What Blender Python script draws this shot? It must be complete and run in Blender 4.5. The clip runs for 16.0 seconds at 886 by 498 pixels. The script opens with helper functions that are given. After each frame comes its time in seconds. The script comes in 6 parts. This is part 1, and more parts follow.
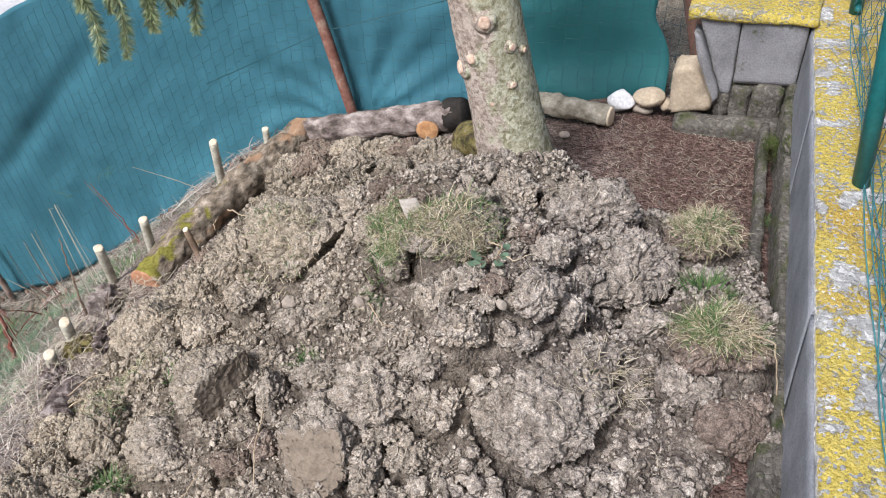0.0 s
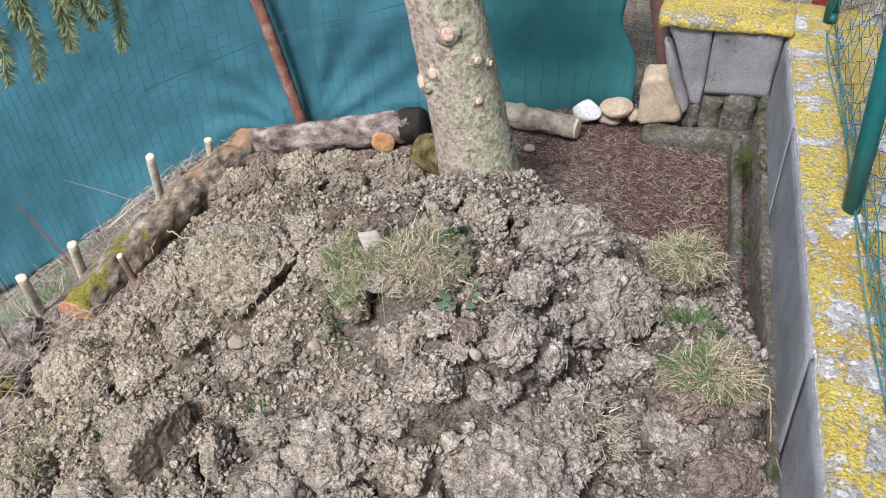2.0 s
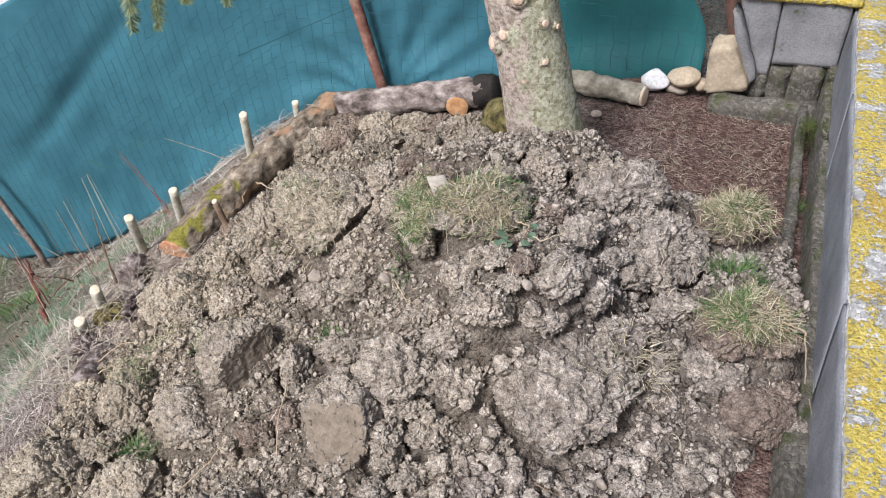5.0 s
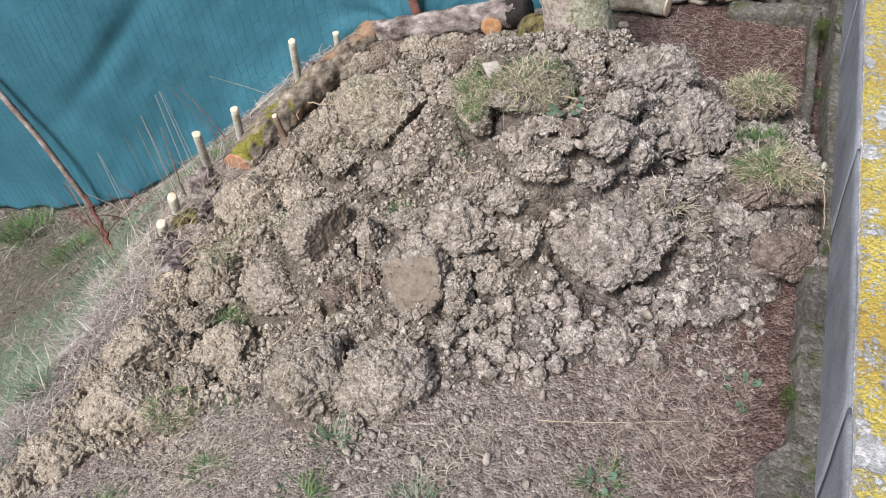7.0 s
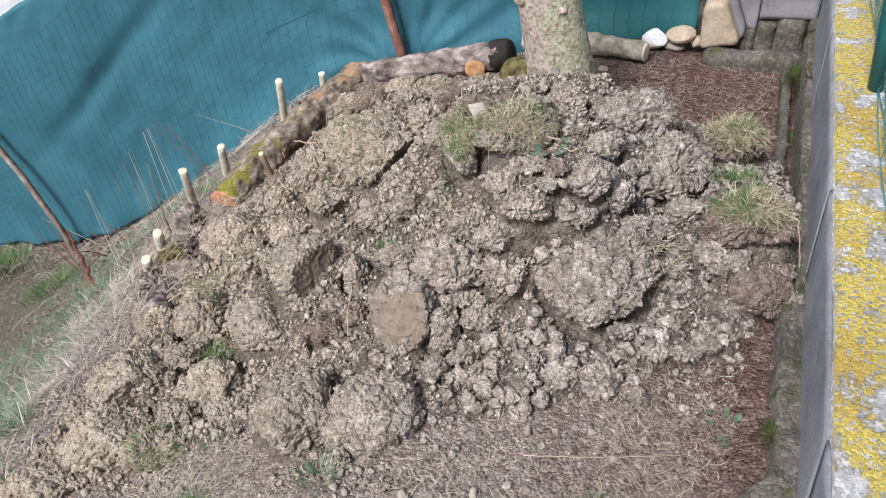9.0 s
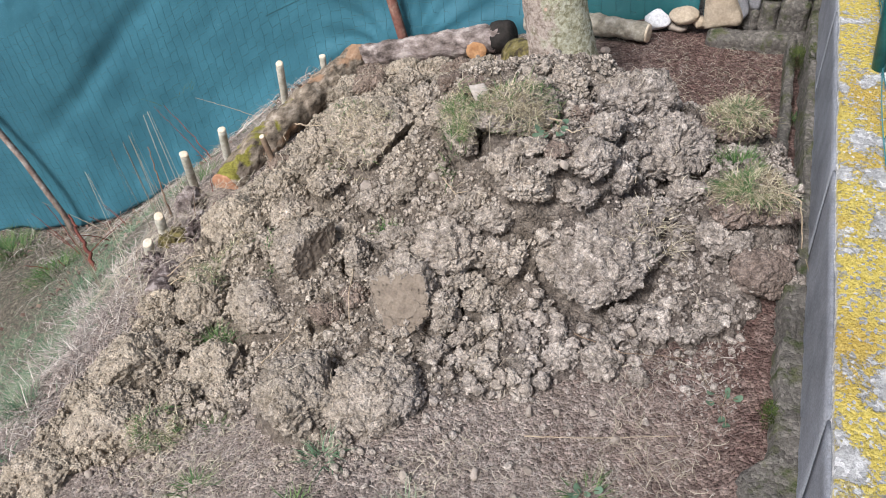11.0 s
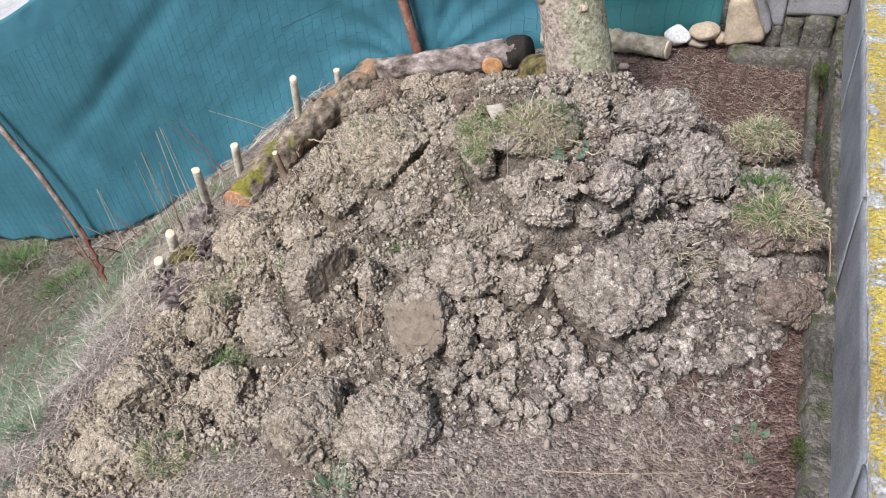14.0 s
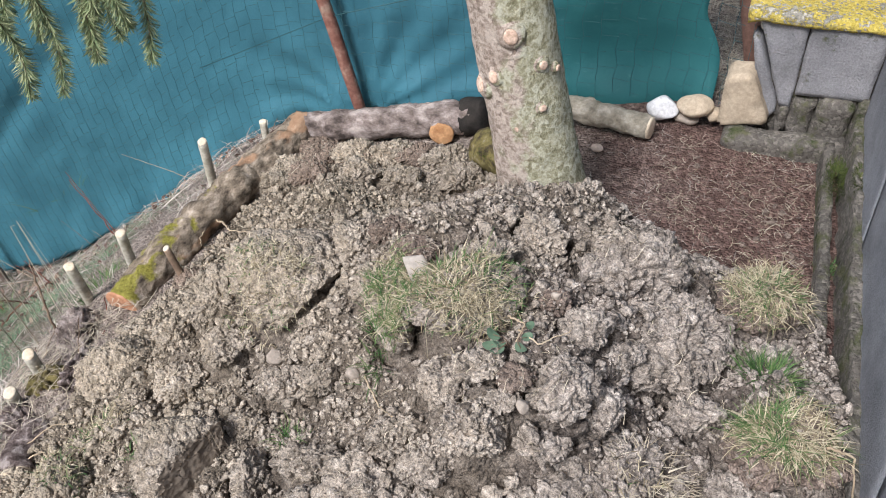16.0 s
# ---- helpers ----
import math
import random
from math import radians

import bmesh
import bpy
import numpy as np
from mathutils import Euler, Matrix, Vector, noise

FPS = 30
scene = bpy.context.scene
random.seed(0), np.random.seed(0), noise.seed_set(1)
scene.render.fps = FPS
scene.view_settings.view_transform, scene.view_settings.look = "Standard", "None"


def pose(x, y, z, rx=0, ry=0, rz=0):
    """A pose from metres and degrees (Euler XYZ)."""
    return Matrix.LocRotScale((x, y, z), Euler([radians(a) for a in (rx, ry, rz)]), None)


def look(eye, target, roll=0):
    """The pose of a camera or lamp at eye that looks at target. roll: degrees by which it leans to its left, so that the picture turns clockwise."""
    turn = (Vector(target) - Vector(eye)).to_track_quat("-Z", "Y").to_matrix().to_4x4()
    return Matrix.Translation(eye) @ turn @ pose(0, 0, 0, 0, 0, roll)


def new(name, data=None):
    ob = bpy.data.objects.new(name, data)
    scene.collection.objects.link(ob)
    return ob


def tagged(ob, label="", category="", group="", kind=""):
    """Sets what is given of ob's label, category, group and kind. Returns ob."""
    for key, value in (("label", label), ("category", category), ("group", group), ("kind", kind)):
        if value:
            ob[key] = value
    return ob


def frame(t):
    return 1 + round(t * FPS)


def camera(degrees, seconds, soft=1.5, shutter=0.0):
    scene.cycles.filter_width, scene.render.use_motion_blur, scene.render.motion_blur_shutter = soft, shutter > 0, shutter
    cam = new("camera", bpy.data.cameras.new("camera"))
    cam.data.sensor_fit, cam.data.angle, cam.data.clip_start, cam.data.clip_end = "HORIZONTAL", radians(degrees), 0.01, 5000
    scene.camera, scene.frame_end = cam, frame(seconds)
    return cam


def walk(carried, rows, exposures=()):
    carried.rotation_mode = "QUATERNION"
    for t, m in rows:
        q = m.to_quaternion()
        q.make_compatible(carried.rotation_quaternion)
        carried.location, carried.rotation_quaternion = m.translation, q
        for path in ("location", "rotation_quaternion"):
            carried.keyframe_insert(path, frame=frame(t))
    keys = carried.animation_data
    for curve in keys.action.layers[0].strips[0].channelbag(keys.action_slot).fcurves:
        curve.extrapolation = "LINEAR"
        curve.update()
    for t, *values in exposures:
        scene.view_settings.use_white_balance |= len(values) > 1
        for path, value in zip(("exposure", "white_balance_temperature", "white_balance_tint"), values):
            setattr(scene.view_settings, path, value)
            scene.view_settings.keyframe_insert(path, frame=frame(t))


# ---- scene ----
cam = camera(59.4, 16.0, 1.0)
PATH = [
    (0, (0.005, 0.096, 1.433), (-0.66, 1.426, 0.095), -4.6),
    (0.5, (-0.06, 0.188, 1.421), (-0.654, 1.602, 0.137), -3.9),
    (1, (-0.141, 0.301, 1.384), (-0.676, 1.726, 0.088), -2.8),
    (1.5, (-0.166, 0.311, 1.378), (-0.703, 1.698, 0.041), -2.1),
    (2, (-0.101, 0.262, 1.388), (-0.644, 1.628, 0.033), -2.1),
    (2.5, (-0.018, 0.177, 1.421), (-0.603, 1.516, 0.055), -3.1),
    (3, (0.015, 0.122, 1.431), (-0.605, 1.445, 0.065), -3.1),
    (3.2, (0.019, 0.116, 1.438), (-0.627, 1.431, 0.077), -4.0),
    (5.3, (0.002, 0.099, 1.426), (-0.723, 1.338, 0.033), -4.8),
    (5.5, (0.009, 0.086, 1.425), (-0.709, 1.297, 0.005), -4.3),
    (6, (0.021, 0.007, 1.437), (-0.7, 1.226, 0.024), -4.4),
    (6.5, (0.012, -0.15, 1.432), (-0.704, 1.068, 0.016), -5.5),
    (7, (0.035, -0.268, 1.428), (-0.682, 0.936, 0.001), -7.8),
    (7.5, (0.025, -0.306, 1.442), (-0.676, 0.919, 0.025), -7.9),
    (8, (0.03, -0.295, 1.445), (-0.661, 0.957, 0.047), -6.8),
    (8.5, (0.03, -0.297, 1.447), (-0.657, 0.982, 0.072), -5.9),
    (10.8, (0.039, -0.309, 1.444), (-0.668, 0.994, 0.101), -5.9),
    (11, (0.035, -0.301, 1.439), (-0.654, 0.964, 0.051), -6.1),
    (11.1, (0.027, -0.287, 1.436), (-0.648, 0.938, 0.007), -6.3),
    (11.2, (0.037, -0.299, 1.441), (-0.625, 0.883, -0.03), -6.8),
    (11.5, (0.028, -0.295, 1.419), (-0.61, 0.823, -0.112), -7.0),
    (12, (0.026, -0.302, 1.428), (-0.628, 0.866, -0.058), -6.7),
    (12.5, (0.018, -0.296, 1.433), (-0.662, 0.92, -0.002), -6.6),
    (13, (0.009, -0.286, 1.436), (-0.691, 0.961, 0.038), -6.1),
    (13.5, (0.007, -0.281, 1.439), (-0.711, 0.976, 0.059), -6.0),
    (14, (-0.002, -0.245, 1.437), (-0.723, 1.019, 0.065), -6.5),
    (14.3, (-0.009, -0.175, 1.433), (-0.726, 1.082, 0.053), -7.1),
    (14.5, (-0.01, -0.096, 1.419), (-0.729, 1.158, 0.037), -7.1),
    (14.7, (0.0, -0.024, 1.422), (-0.731, 1.241, 0.055), -7.1),
    (15, (-0.02, 0.102, 1.44), (-0.739, 1.353, 0.055), -6.9),
    (15.3, (-0.051, 0.188, 1.421), (-0.742, 1.414, 0.0), -6.6),
    (15.5, (-0.082, 0.267, 1.409), (-0.774, 1.482, -0.02), -6.5),
    (15.6, (-0.105, 0.315, 1.401), (-0.792, 1.535, -0.027), -6.5),
    (15.7, (-0.13, 0.365, 1.396), (-0.807, 1.584, -0.038), -6.1),
    (15.8, (-0.15, 0.4, 1.37), (-0.827, 1.634, -0.051), -5.3),
    (16, (-0.15, 0.455, 1.395), (-0.818, 1.689, -0.03), -4.4),
]
walk(cam, [(t, look(eye, target, roll)) for t, eye, target, roll in PATH])

# ---- world and light: a bright overcast day ----
world = bpy.data.worlds.new("world")
scene.world = world
world.use_nodes = True
wn = world.node_tree.nodes
sky = wn.new("ShaderNodeTexSky")
sky.sky_type, sky.sun_disc = "NISHITA", False
sky.sun_elevation, sky.sun_rotation = radians(54), radians(195)
sky.air_density, sky.dust_density = 1.0, 4.0
milk = wn.new("ShaderNodeHueSaturation")
milk.inputs["Saturation"].default_value = 0.9
world.node_tree.links.new(sky.outputs[0], milk.inputs["Color"])
world.node_tree.links.new(milk.outputs[0], wn["Background"].inputs["Color"])
wn["Background"].inputs["Strength"].default_value = 0.088
sun = new("sun", bpy.data.lights.new("sun", "SUN"))
sun.data.energy, sun.data.angle, sun.data.color = 2.85, radians(17), (0.955, 0.98, 1.04)
sun.matrix_world = look((-1.25, -1.25, 3.3), (-0.6, 1.1, 0.0))
scene.view_settings.exposure = 0.68


# ---- materials ----
def material(name, rough=0.9, metal=0.0, spec=0.3):
    m = bpy.data.materials.new(name)
    m.use_nodes = True
    b = m.node_tree.nodes["Principled BSDF"]
    b.inputs["Roughness"].default_value = rough
    b.inputs["Metallic"].default_value = metal
    b.inputs["Specular IOR Level"].default_value = spec
    return m, m.node_tree.nodes, m.node_tree.links, b


def noise_tex(n, l, scale, detail=6.0, rough=0.6, stretch=None, kind="world", warp=0.0):
    src = n.new("ShaderNodeNewGeometry").outputs["Position"] if kind == "world" else n.new("ShaderNodeTexCoord").outputs["Object"]
    if stretch:
        mp = n.new("ShaderNodeMapping")
        mp.inputs["Scale"].default_value = stretch
        l.new(src, mp.inputs["Vector"])
        src = mp.outputs[0]
    t = n.new("ShaderNodeTexNoise")
    t.inputs["Scale"].default_value, t.inputs["Detail"].default_value, t.inputs["Roughness"].default_value = scale, detail, rough
    t.inputs["Distortion"].default_value = warp
    l.new(src, t.inputs["Vector"])
    return t.outputs["Fac"]


def ramp(n, l, fac, stops):
    r = n.new("ShaderNodeValToRGB")
    while len(r.color_ramp.elements) < len(stops):
        r.color_ramp.elements.new(0.5)
    for e, (p, c) in zip(r.color_ramp.elements, stops):
        e.position, e.color = p, (*c, 1) if len(c) == 3 else c
    l.new(fac, r.inputs["Fac"])
    return r.outputs["Color"]


def grey(v):
    return (v, v, v)


def mix(n, l, fac, a, b, how="MIX"):
    x = n.new("ShaderNodeMix")
    x.data_type, x.blend_type = "RGBA", how
    for sock, v in ((x.inputs[0], fac), (x.inputs[6], a), (x.inputs[7], b)):
        if isinstance(v, (int, float)):
            sock.default_value = v
        elif isinstance(v, tuple):
            sock.default_value = (*v, 1)
        else:
            l.new(v, sock)
    return x.outputs[2]


def calc(n, l, op, a, b=0.0):
    x = n.new("ShaderNodeMath")
    x.operation = op
    for sock, v in zip(x.inputs, (a, b)):
        if isinstance(v, (int, float)):
            sock.default_value = v
        else:
            l.new(v, sock)
    return x.outputs[0]


def bump(n, l, b, height, strength=0.5, dist=0.01):
    x = n.new("ShaderNodeBump")
    x.inputs["Strength"].default_value, x.inputs["Distance"].default_value = strength, dist
    l.new(height, x.inputs["Height"])
    l.new(x.outputs[0], b.inputs["Normal"])


def axis_of(n, l, which, node="ShaderNodeNewGeometry", out="Position"):
    s = n.new("ShaderNodeSeparateXYZ")
    l.new(n.new(node).outputs[out], s.inputs[0])
    return s.outputs[which]


def two_tone(name, stops, scale, fine=60.0, rough=0.9, bumpy=0.4, depth=0.004, stretch=None, vary=0.25, spec=0.2, kind="world", mid=None):
    """A surface with a broad tone, a fine grain, a change from piece to piece and a relief."""
    m, n, l, b = material(name, rough, spec=spec)
    big = noise_tex(n, l, scale, 5, 0.6, stretch, kind)
    small = noise_tex(n, l, fine, 6, 0.7, stretch, kind)
    col = ramp(n, l, big, stops)
    col = mix(n, l, 0.55, col, ramp(n, l, small, [(0.3, grey(0.45)), (0.7, grey(1.35))]), "MULTIPLY")
    if vary:
        rnd = n.new("ShaderNodeObjectInfo").outputs["Random"]
        isl = n.new("ShaderNodeNewGeometry").outputs["Random Per Island"]
        v = calc(n, l, "ADD", calc(n, l, "MULTIPLY", calc(n, l, "ADD", rnd, isl), vary), 1.0 - vary)
        vv = n.new("ShaderNodeCombineColor")
        for s in vv.inputs:
            l.new(v, s)
        col = mix(n, l, 1.0, col, vv.outputs[0], "MULTIPLY")
    l.new(col, b.inputs["Base Color"])
    bump(n, l, b, small, bumpy, depth)
    return m


def grains(n, l, scale):
    """Grains of earth: a number for each grain, and how far a place lies from its middle."""
    v = n.new("ShaderNodeTexVoronoi")
    v.inputs["Scale"].default_value = scale
    w = n.new("ShaderNodeTexNoise")
    w.inputs["Scale"].default_value = scale * 0.9
    add = n.new("ShaderNodeVectorMath")
    add.operation = "MULTIPLY_ADD"
    pos = n.new("ShaderNodeNewGeometry").outputs["Position"]
    l.new(pos, w.inputs["Vector"])
    l.new(w.outputs["Color"], add.inputs[0])
    add.inputs[1].default_value = (0.3 / scale,) * 3
    l.new(pos, add.inputs[2])
    l.new(add.outputs[0], v.inputs["Vector"])
    sep = n.new("ShaderNodeSeparateColor")
    l.new(v.outputs["Color"], sep.inputs[0])
    return sep.outputs[0], calc(n, l, "MULTIPLY", v.outputs["Distance"], v.outputs["Distance"])


def soil(name, tones, clay, fine=120.0):
    """Dug earth: crumbs of two tones, with yellower clay towards the slope's foot, specks of grit and fine roots."""
    m, n, l, b = material(name, 0.95, spec=0.15)
    big = noise_tex(n, l, 3.5, 6, 0.65, warp=0.4)
    mid = noise_tex(n, l, 28.0, 5, 0.65)
    small = noise_tex(n, l, fine, 5, 0.7)
    col = ramp(n, l, mid, [(0.28, tones[0]), (0.5, tones[1]), (0.72, tones[2])])
    x = axis_of(n, l, 0)
    side = calc(n, l, "ADD", calc(n, l, "MULTIPLY", x, -0.75), calc(n, l, "MULTIPLY", calc(n, l, "SUBTRACT", big, 0.5), 1.8))
    side = calc(n, l, "ADD", side, -0.12)
    lim = n.new("ShaderNodeClamp")
    l.new(side, lim.inputs[0])
    col = mix(n, l, lim.outputs[0], col, mix(n, l, 0.6, col, clay))
    col = mix(n, l, 0.6, col, ramp(n, l, small, [(0.3, grey(0.68)), (0.68, grey(1.25))]), "MULTIPLY")
    grit = noise_tex(n, l, 330.0, 2, 0.5)
    col = mix(n, l, 0.8, col, ramp(n, l, grit, [(0.35, grey(0.58)), (0.65, grey(1.40))]), "MULTIPLY")
    c1, h1 = grains(n, l, 135.0)
    c2, h2 = grains(n, l, 70.0)
    col = mix(n, l, 1.0, col, ramp(n, l, c1, [(0.0, grey(0.80)), (0.6, grey(1.0)), (1.0, grey(1.18))]), "MULTIPLY")
    col = mix(n, l, 1.0, col, ramp(n, l, c2, [(0.0, grey(0.86)), (1.0, grey(1.14))]), "MULTIPLY")
    isl = n.new("ShaderNodeNewGeometry").outputs["Random Per Island"]
    rnd = n.new("ShaderNodeObjectInfo").outputs["Random"]
    v = calc(n, l, "ADD", calc(n, l, "MULTIPLY", calc(n, l, "ADD", isl, rnd), 0.2), 0.8)
    vv = n.new("ShaderNodeCombineColor")
    for s in vv.inputs:
        l.new(v, s)
    col = mix(n, l, 1.0, col, vv.outputs[0], "MULTIPLY")
    l.new(col, b.inputs["Base Color"])
    hh = calc(n, l, "ADD", calc(n, l, "MULTIPLY", mid, 0.3), calc(n, l, "MULTIPLY", small, 0.25))
    hh = calc(n, l, "ADD", hh, calc(n, l, "MULTIPLY", grit, 0.22))
    hh = calc(n, l, "SUBTRACT", hh, calc(n, l, "ADD", calc(n, l, "MULTIPLY", h1, 0.6), calc(n, l, "MULTIPLY", h2, 0.7)))
    bump(n, l, b, hh, 1.0, 0.007)
    return m


def blades_mat(name, stops, rough=0.7):
    m, n, l, b = material(name, rough, spec=0.25)
    isl = n.new("ShaderNodeNewGeometry").outputs["Random Per Island"]
    f = calc(n, l, "ADD", calc(n, l, "MULTIPLY", isl, 0.7), calc(n, l, "MULTIPLY", noise_tex(n, l, 9.0, 3), 0.4))
    col = ramp(n, l, f, stops)
    l.new(col, b.inputs["Base Color"])
    return m


M_SOIL = soil("dug_soil", [(0.112, 0.093, 0.080), (0.290, 0.249, 0.215), (0.48, 0.424, 0.375)], (0.335, 0.276, 0.196))
# dug_soil darkened: moist base earth, with shade between clods put into its colour
M_GAPSHADE = soil("moist_soil_gap_shade", [(0.063, 0.050, 0.043), (0.162, 0.134, 0.114), (0.29, 0.249, 0.213)], (0.19, 0.153, 0.106))
M_CRUMB = soil("dry_crumbs", [(0.150, 0.125, 0.108), (0.325, 0.280, 0.243), (0.51, 0.452, 0.40)], (0.365, 0.302, 0.216))
M_CLAY = two_tone("cut_clay", [(0.3, (0.15, 0.118, 0.09)), (0.5, (0.20, 0.16, 0.123)), (0.7, (0.25, 0.202, 0.158))], 26, 190, 0.8, 0.35, 0.002, vary=0, spec=0.25)
M_DARK = soil("damp_soil", [(0.10, 0.075, 0.062), (0.19, 0.146, 0.122), (0.26, 0.21, 0.178)], (0.22, 0.165, 0.125))
M_STRAW = blades_mat("dry_straw", [(0.15, (0.20, 0.16, 0.115)), (0.45, (0.36, 0.305, 0.225)), (0.8, (0.54, 0.475, 0.37))])
M_TURFDRY = blades_mat("turf_dry_grass", [(0.12, (0.11, 0.085, 0.05)), (0.42, (0.27, 0.22, 0.135)), (0.8, (0.56, 0.49, 0.35))])
M_LITTER = blades_mat("ground_litter", [(0.1, (0.11, 0.085, 0.075)), (0.45, (0.27, 0.222, 0.195)), (0.72, (0.43, 0.375, 0.325)), (0.95, (0.66, 0.60, 0.53))])
M_GRASS = blades_mat("green_grass", [(0.15, (0.03, 0.075, 0.024)), (0.5, (0.065, 0.135, 0.04)), (0.85, (0.18, 0.22, 0.09))])
M_BANKGRASS = blades_mat("bank_grass", [(0.1, (0.04, 0.09, 0.045)), (0.45, (0.09, 0.16, 0.09)), (0.75, (0.20, 0.24, 0.15)), (0.95, (0.40, 0.37, 0.27))])
M_DEADLEAF = blades_mat("dead_leaf", [(0.1, (0.06, 0.026, 0.022)), (0.5, (0.14, 0.085, 0.065)), (0.9, (0.30, 0.22, 0.165))])
M_LEAF = blades_mat("weed_leaf", [(0.1, (0.045, 0.09, 0.055)), (0.6, (0.095, 0.15, 0.095)), (0.95, (0.19, 0.23, 0.165))], 0.65)
M_NEEDLE = blades_mat("spruce_needle", [(0.1, (0.10, 0.15, 0.07)), (0.5, (0.20, 0.25, 0.12)), (0.9, (0.37, 0.39, 0.22))], 0.55)
M_TWIG = two_tone("twig_bark", [(0.3, (0.13, 0.085, 0.06)), (0.7, (0.28, 0.20, 0.14))], 20, 90, 0.85)
M_ROOT = two_tone("pale_root", [(0.3, (0.36, 0.27, 0.18)), (0.7, (0.52, 0.43, 0.31))], 20, 90, 0.85)
M_BRAMBLE = two_tone("red_bramble", [(0.3, (0.11, 0.035, 0.028)), (0.7, (0.22, 0.075, 0.05))], 20, 90, 0.7)
M_BARK = two_tone("log_bark", [(0.34, (0.10, 0.078, 0.068)), (0.46, (0.27, 0.215, 0.19)), (0.55, (0.42, 0.345, 0.315)), (0.64, (0.62, 0.53, 0.48))], 17, 110, 0.95, 1.0, 0.016, (0.75, 1.3, 1.3), vary=0)
M_BRAMBLEBARK = two_tone("purple_grey_bark", [(0.36, (0.08, 0.058, 0.052)), (0.5, (0.21, 0.162, 0.148)), (0.62, (0.46, 0.39, 0.36))], 34, 110, 0.95, 1.0, 0.014, vary=0)
M_PALEBARK = two_tone("pale_branch_bark", [(0.3, (0.20, 0.175, 0.13)), (0.5, (0.38, 0.34, 0.27)), (0.68, (0.55, 0.50, 0.42))], 22, 70, 0.95, 0.8, 0.01, vary=0)
M_CHAR = two_tone("charred_bark", [(0.3, (0.012, 0.011, 0.01)), (0.7, (0.045, 0.038, 0.033))], 14, 60, 0.85, 0.9, 0.01, vary=0)
M_CUT = two_tone("fresh_cut_wood", [(0.3, (0.36, 0.17, 0.075)), (0.7, (0.58, 0.34, 0.175))], 22, 80, 0.8, 0.2, 0.002, vary=0)
M_CUTRED = two_tone("weathered_cut_wood", [(0.3, (0.36, 0.16, 0.085)), (0.7, (0.52, 0.30, 0.19))], 22, 80, 0.85, 0.3, 0.003, vary=0)
M_KNOT = two_tone("pink_sawn_wood", [(0.3, (0.52, 0.34, 0.25)), (0.7, (0.72, 0.55, 0.44))], 60, 120, 0.8, 0.2, 0.002, vary=0.1)
M_PALECUT = two_tone("pale_cut_wood", [(0.3, (0.60, 0.48, 0.34)), (0.7, (0.78, 0.68, 0.54))], 30, 90, 0.8, 0.2, 0.002, vary=0)
M_STICK = two_tone("stake_bark", [(0.3, (0.30, 0.27, 0.21)), (0.55, (0.48, 0.45, 0.37)), (0.72, (0.62, 0.58, 0.50))], 24, 80, 0.85, 0.4, 0.003, vary=0.1)
M_RUST = two_tone("rusty_steel", [(0.3, (0.17, 0.07, 0.052)), (0.52, (0.25, 0.12, 0.092)), (0.68, (0.38, 0.26, 0.20))], 18, 70, 0.75, 0.4, 0.003, vary=0)
M_RUSTPALE = two_tone("bare_worn_steel", [(0.3, (0.15, 0.085, 0.065)), (0.5, (0.31, 0.235, 0.20)), (0.66, (0.48, 0.43, 0.39))], 14, 70, 0.75, 0.4, 0.003, vary=0)
M_BROWNPOST = two_tone("brown_painted_post", [(0.3, (0.12, 0.065, 0.05)), (0.7, (0.20, 0.115, 0.09))], 8, 60, 0.8, 0.3, 0.003, vary=0)
M_REDPOST = two_tone("red_painted_steel", [(0.3, (0.34, 0.05, 0.045)), (0.7, (0.45, 0.09, 0.07))], 8, 60, 0.5, 0.2, 0.002, vary=0)
M_GREENPOST = two_tone("green_coated_steel", [(0.3, (0.008, 0.12, 0.125)), (0.7, (0.014, 0.16, 0.16))], 8, 60, 0.38, 0.06, 0.001, vary=0, spec=0.5)
M_WIRE = two_tone("green_coated_wire", [(0.3, (0.016, 0.075, 0.085)), (0.7, (0.035, 0.12, 0.13))], 8, 60, 0.5, 0.05, 0.001, vary=0.2, spec=0.4)
M_WIRELIGHT = two_tone("teal_tension_wire", [(0.3, (0.03, 0.17, 0.19)), (0.7, (0.07, 0.25, 0.27))], 8, 60, 0.45, 0.05, 0.001, vary=0.2, spec=0.4)
M_SANDSTONE = two_tone("sandstone", [(0.3, (0.37, 0.295, 0.21)), (0.6, (0.46, 0.375, 0.28)), (0.75, (0.39, 0.30, 0.215))], 9, 90, 0.9, 0.3, 0.004, vary=0)
M_WHITESTONE = two_tone("white_quartz_stone", [(0.3, (0.62, 0.62, 0.63)), (0.7, (0.80, 0.79, 0.79))], 12, 90, 0.7, 0.2, 0.003, vary=0)
M_PEBBLE = two_tone("pebble_stone", [(0.3, (0.25, 0.208, 0.172)), (0.7, (0.38, 0.325, 0.275))], 14, 90, 0.9, 0.3, 0.003, vary=0.3)
M_FLINT = two_tone("grey_flat_stone", [(0.3, (0.31, 0.27, 0.235)), (0.7, (0.42, 0.375, 0.33))], 14, 90, 0.85, 0.3, 0.003, vary=0)
M_PINK = two_tone("pink_stone", [(0.3, (0.44, 0.34, 0.27)), (0.7, (0.62, 0.52, 0.44))], 14, 90, 0.85, 0.3, 0.003, vary=0)
M_ROAD = two_tone("pale_road", [(0.3, (0.40, 0.39, 0.40)), (0.7, (0.55, 0.54, 0.55))], 2, 30, 0.95, 0.3, 0.005, vary=0)


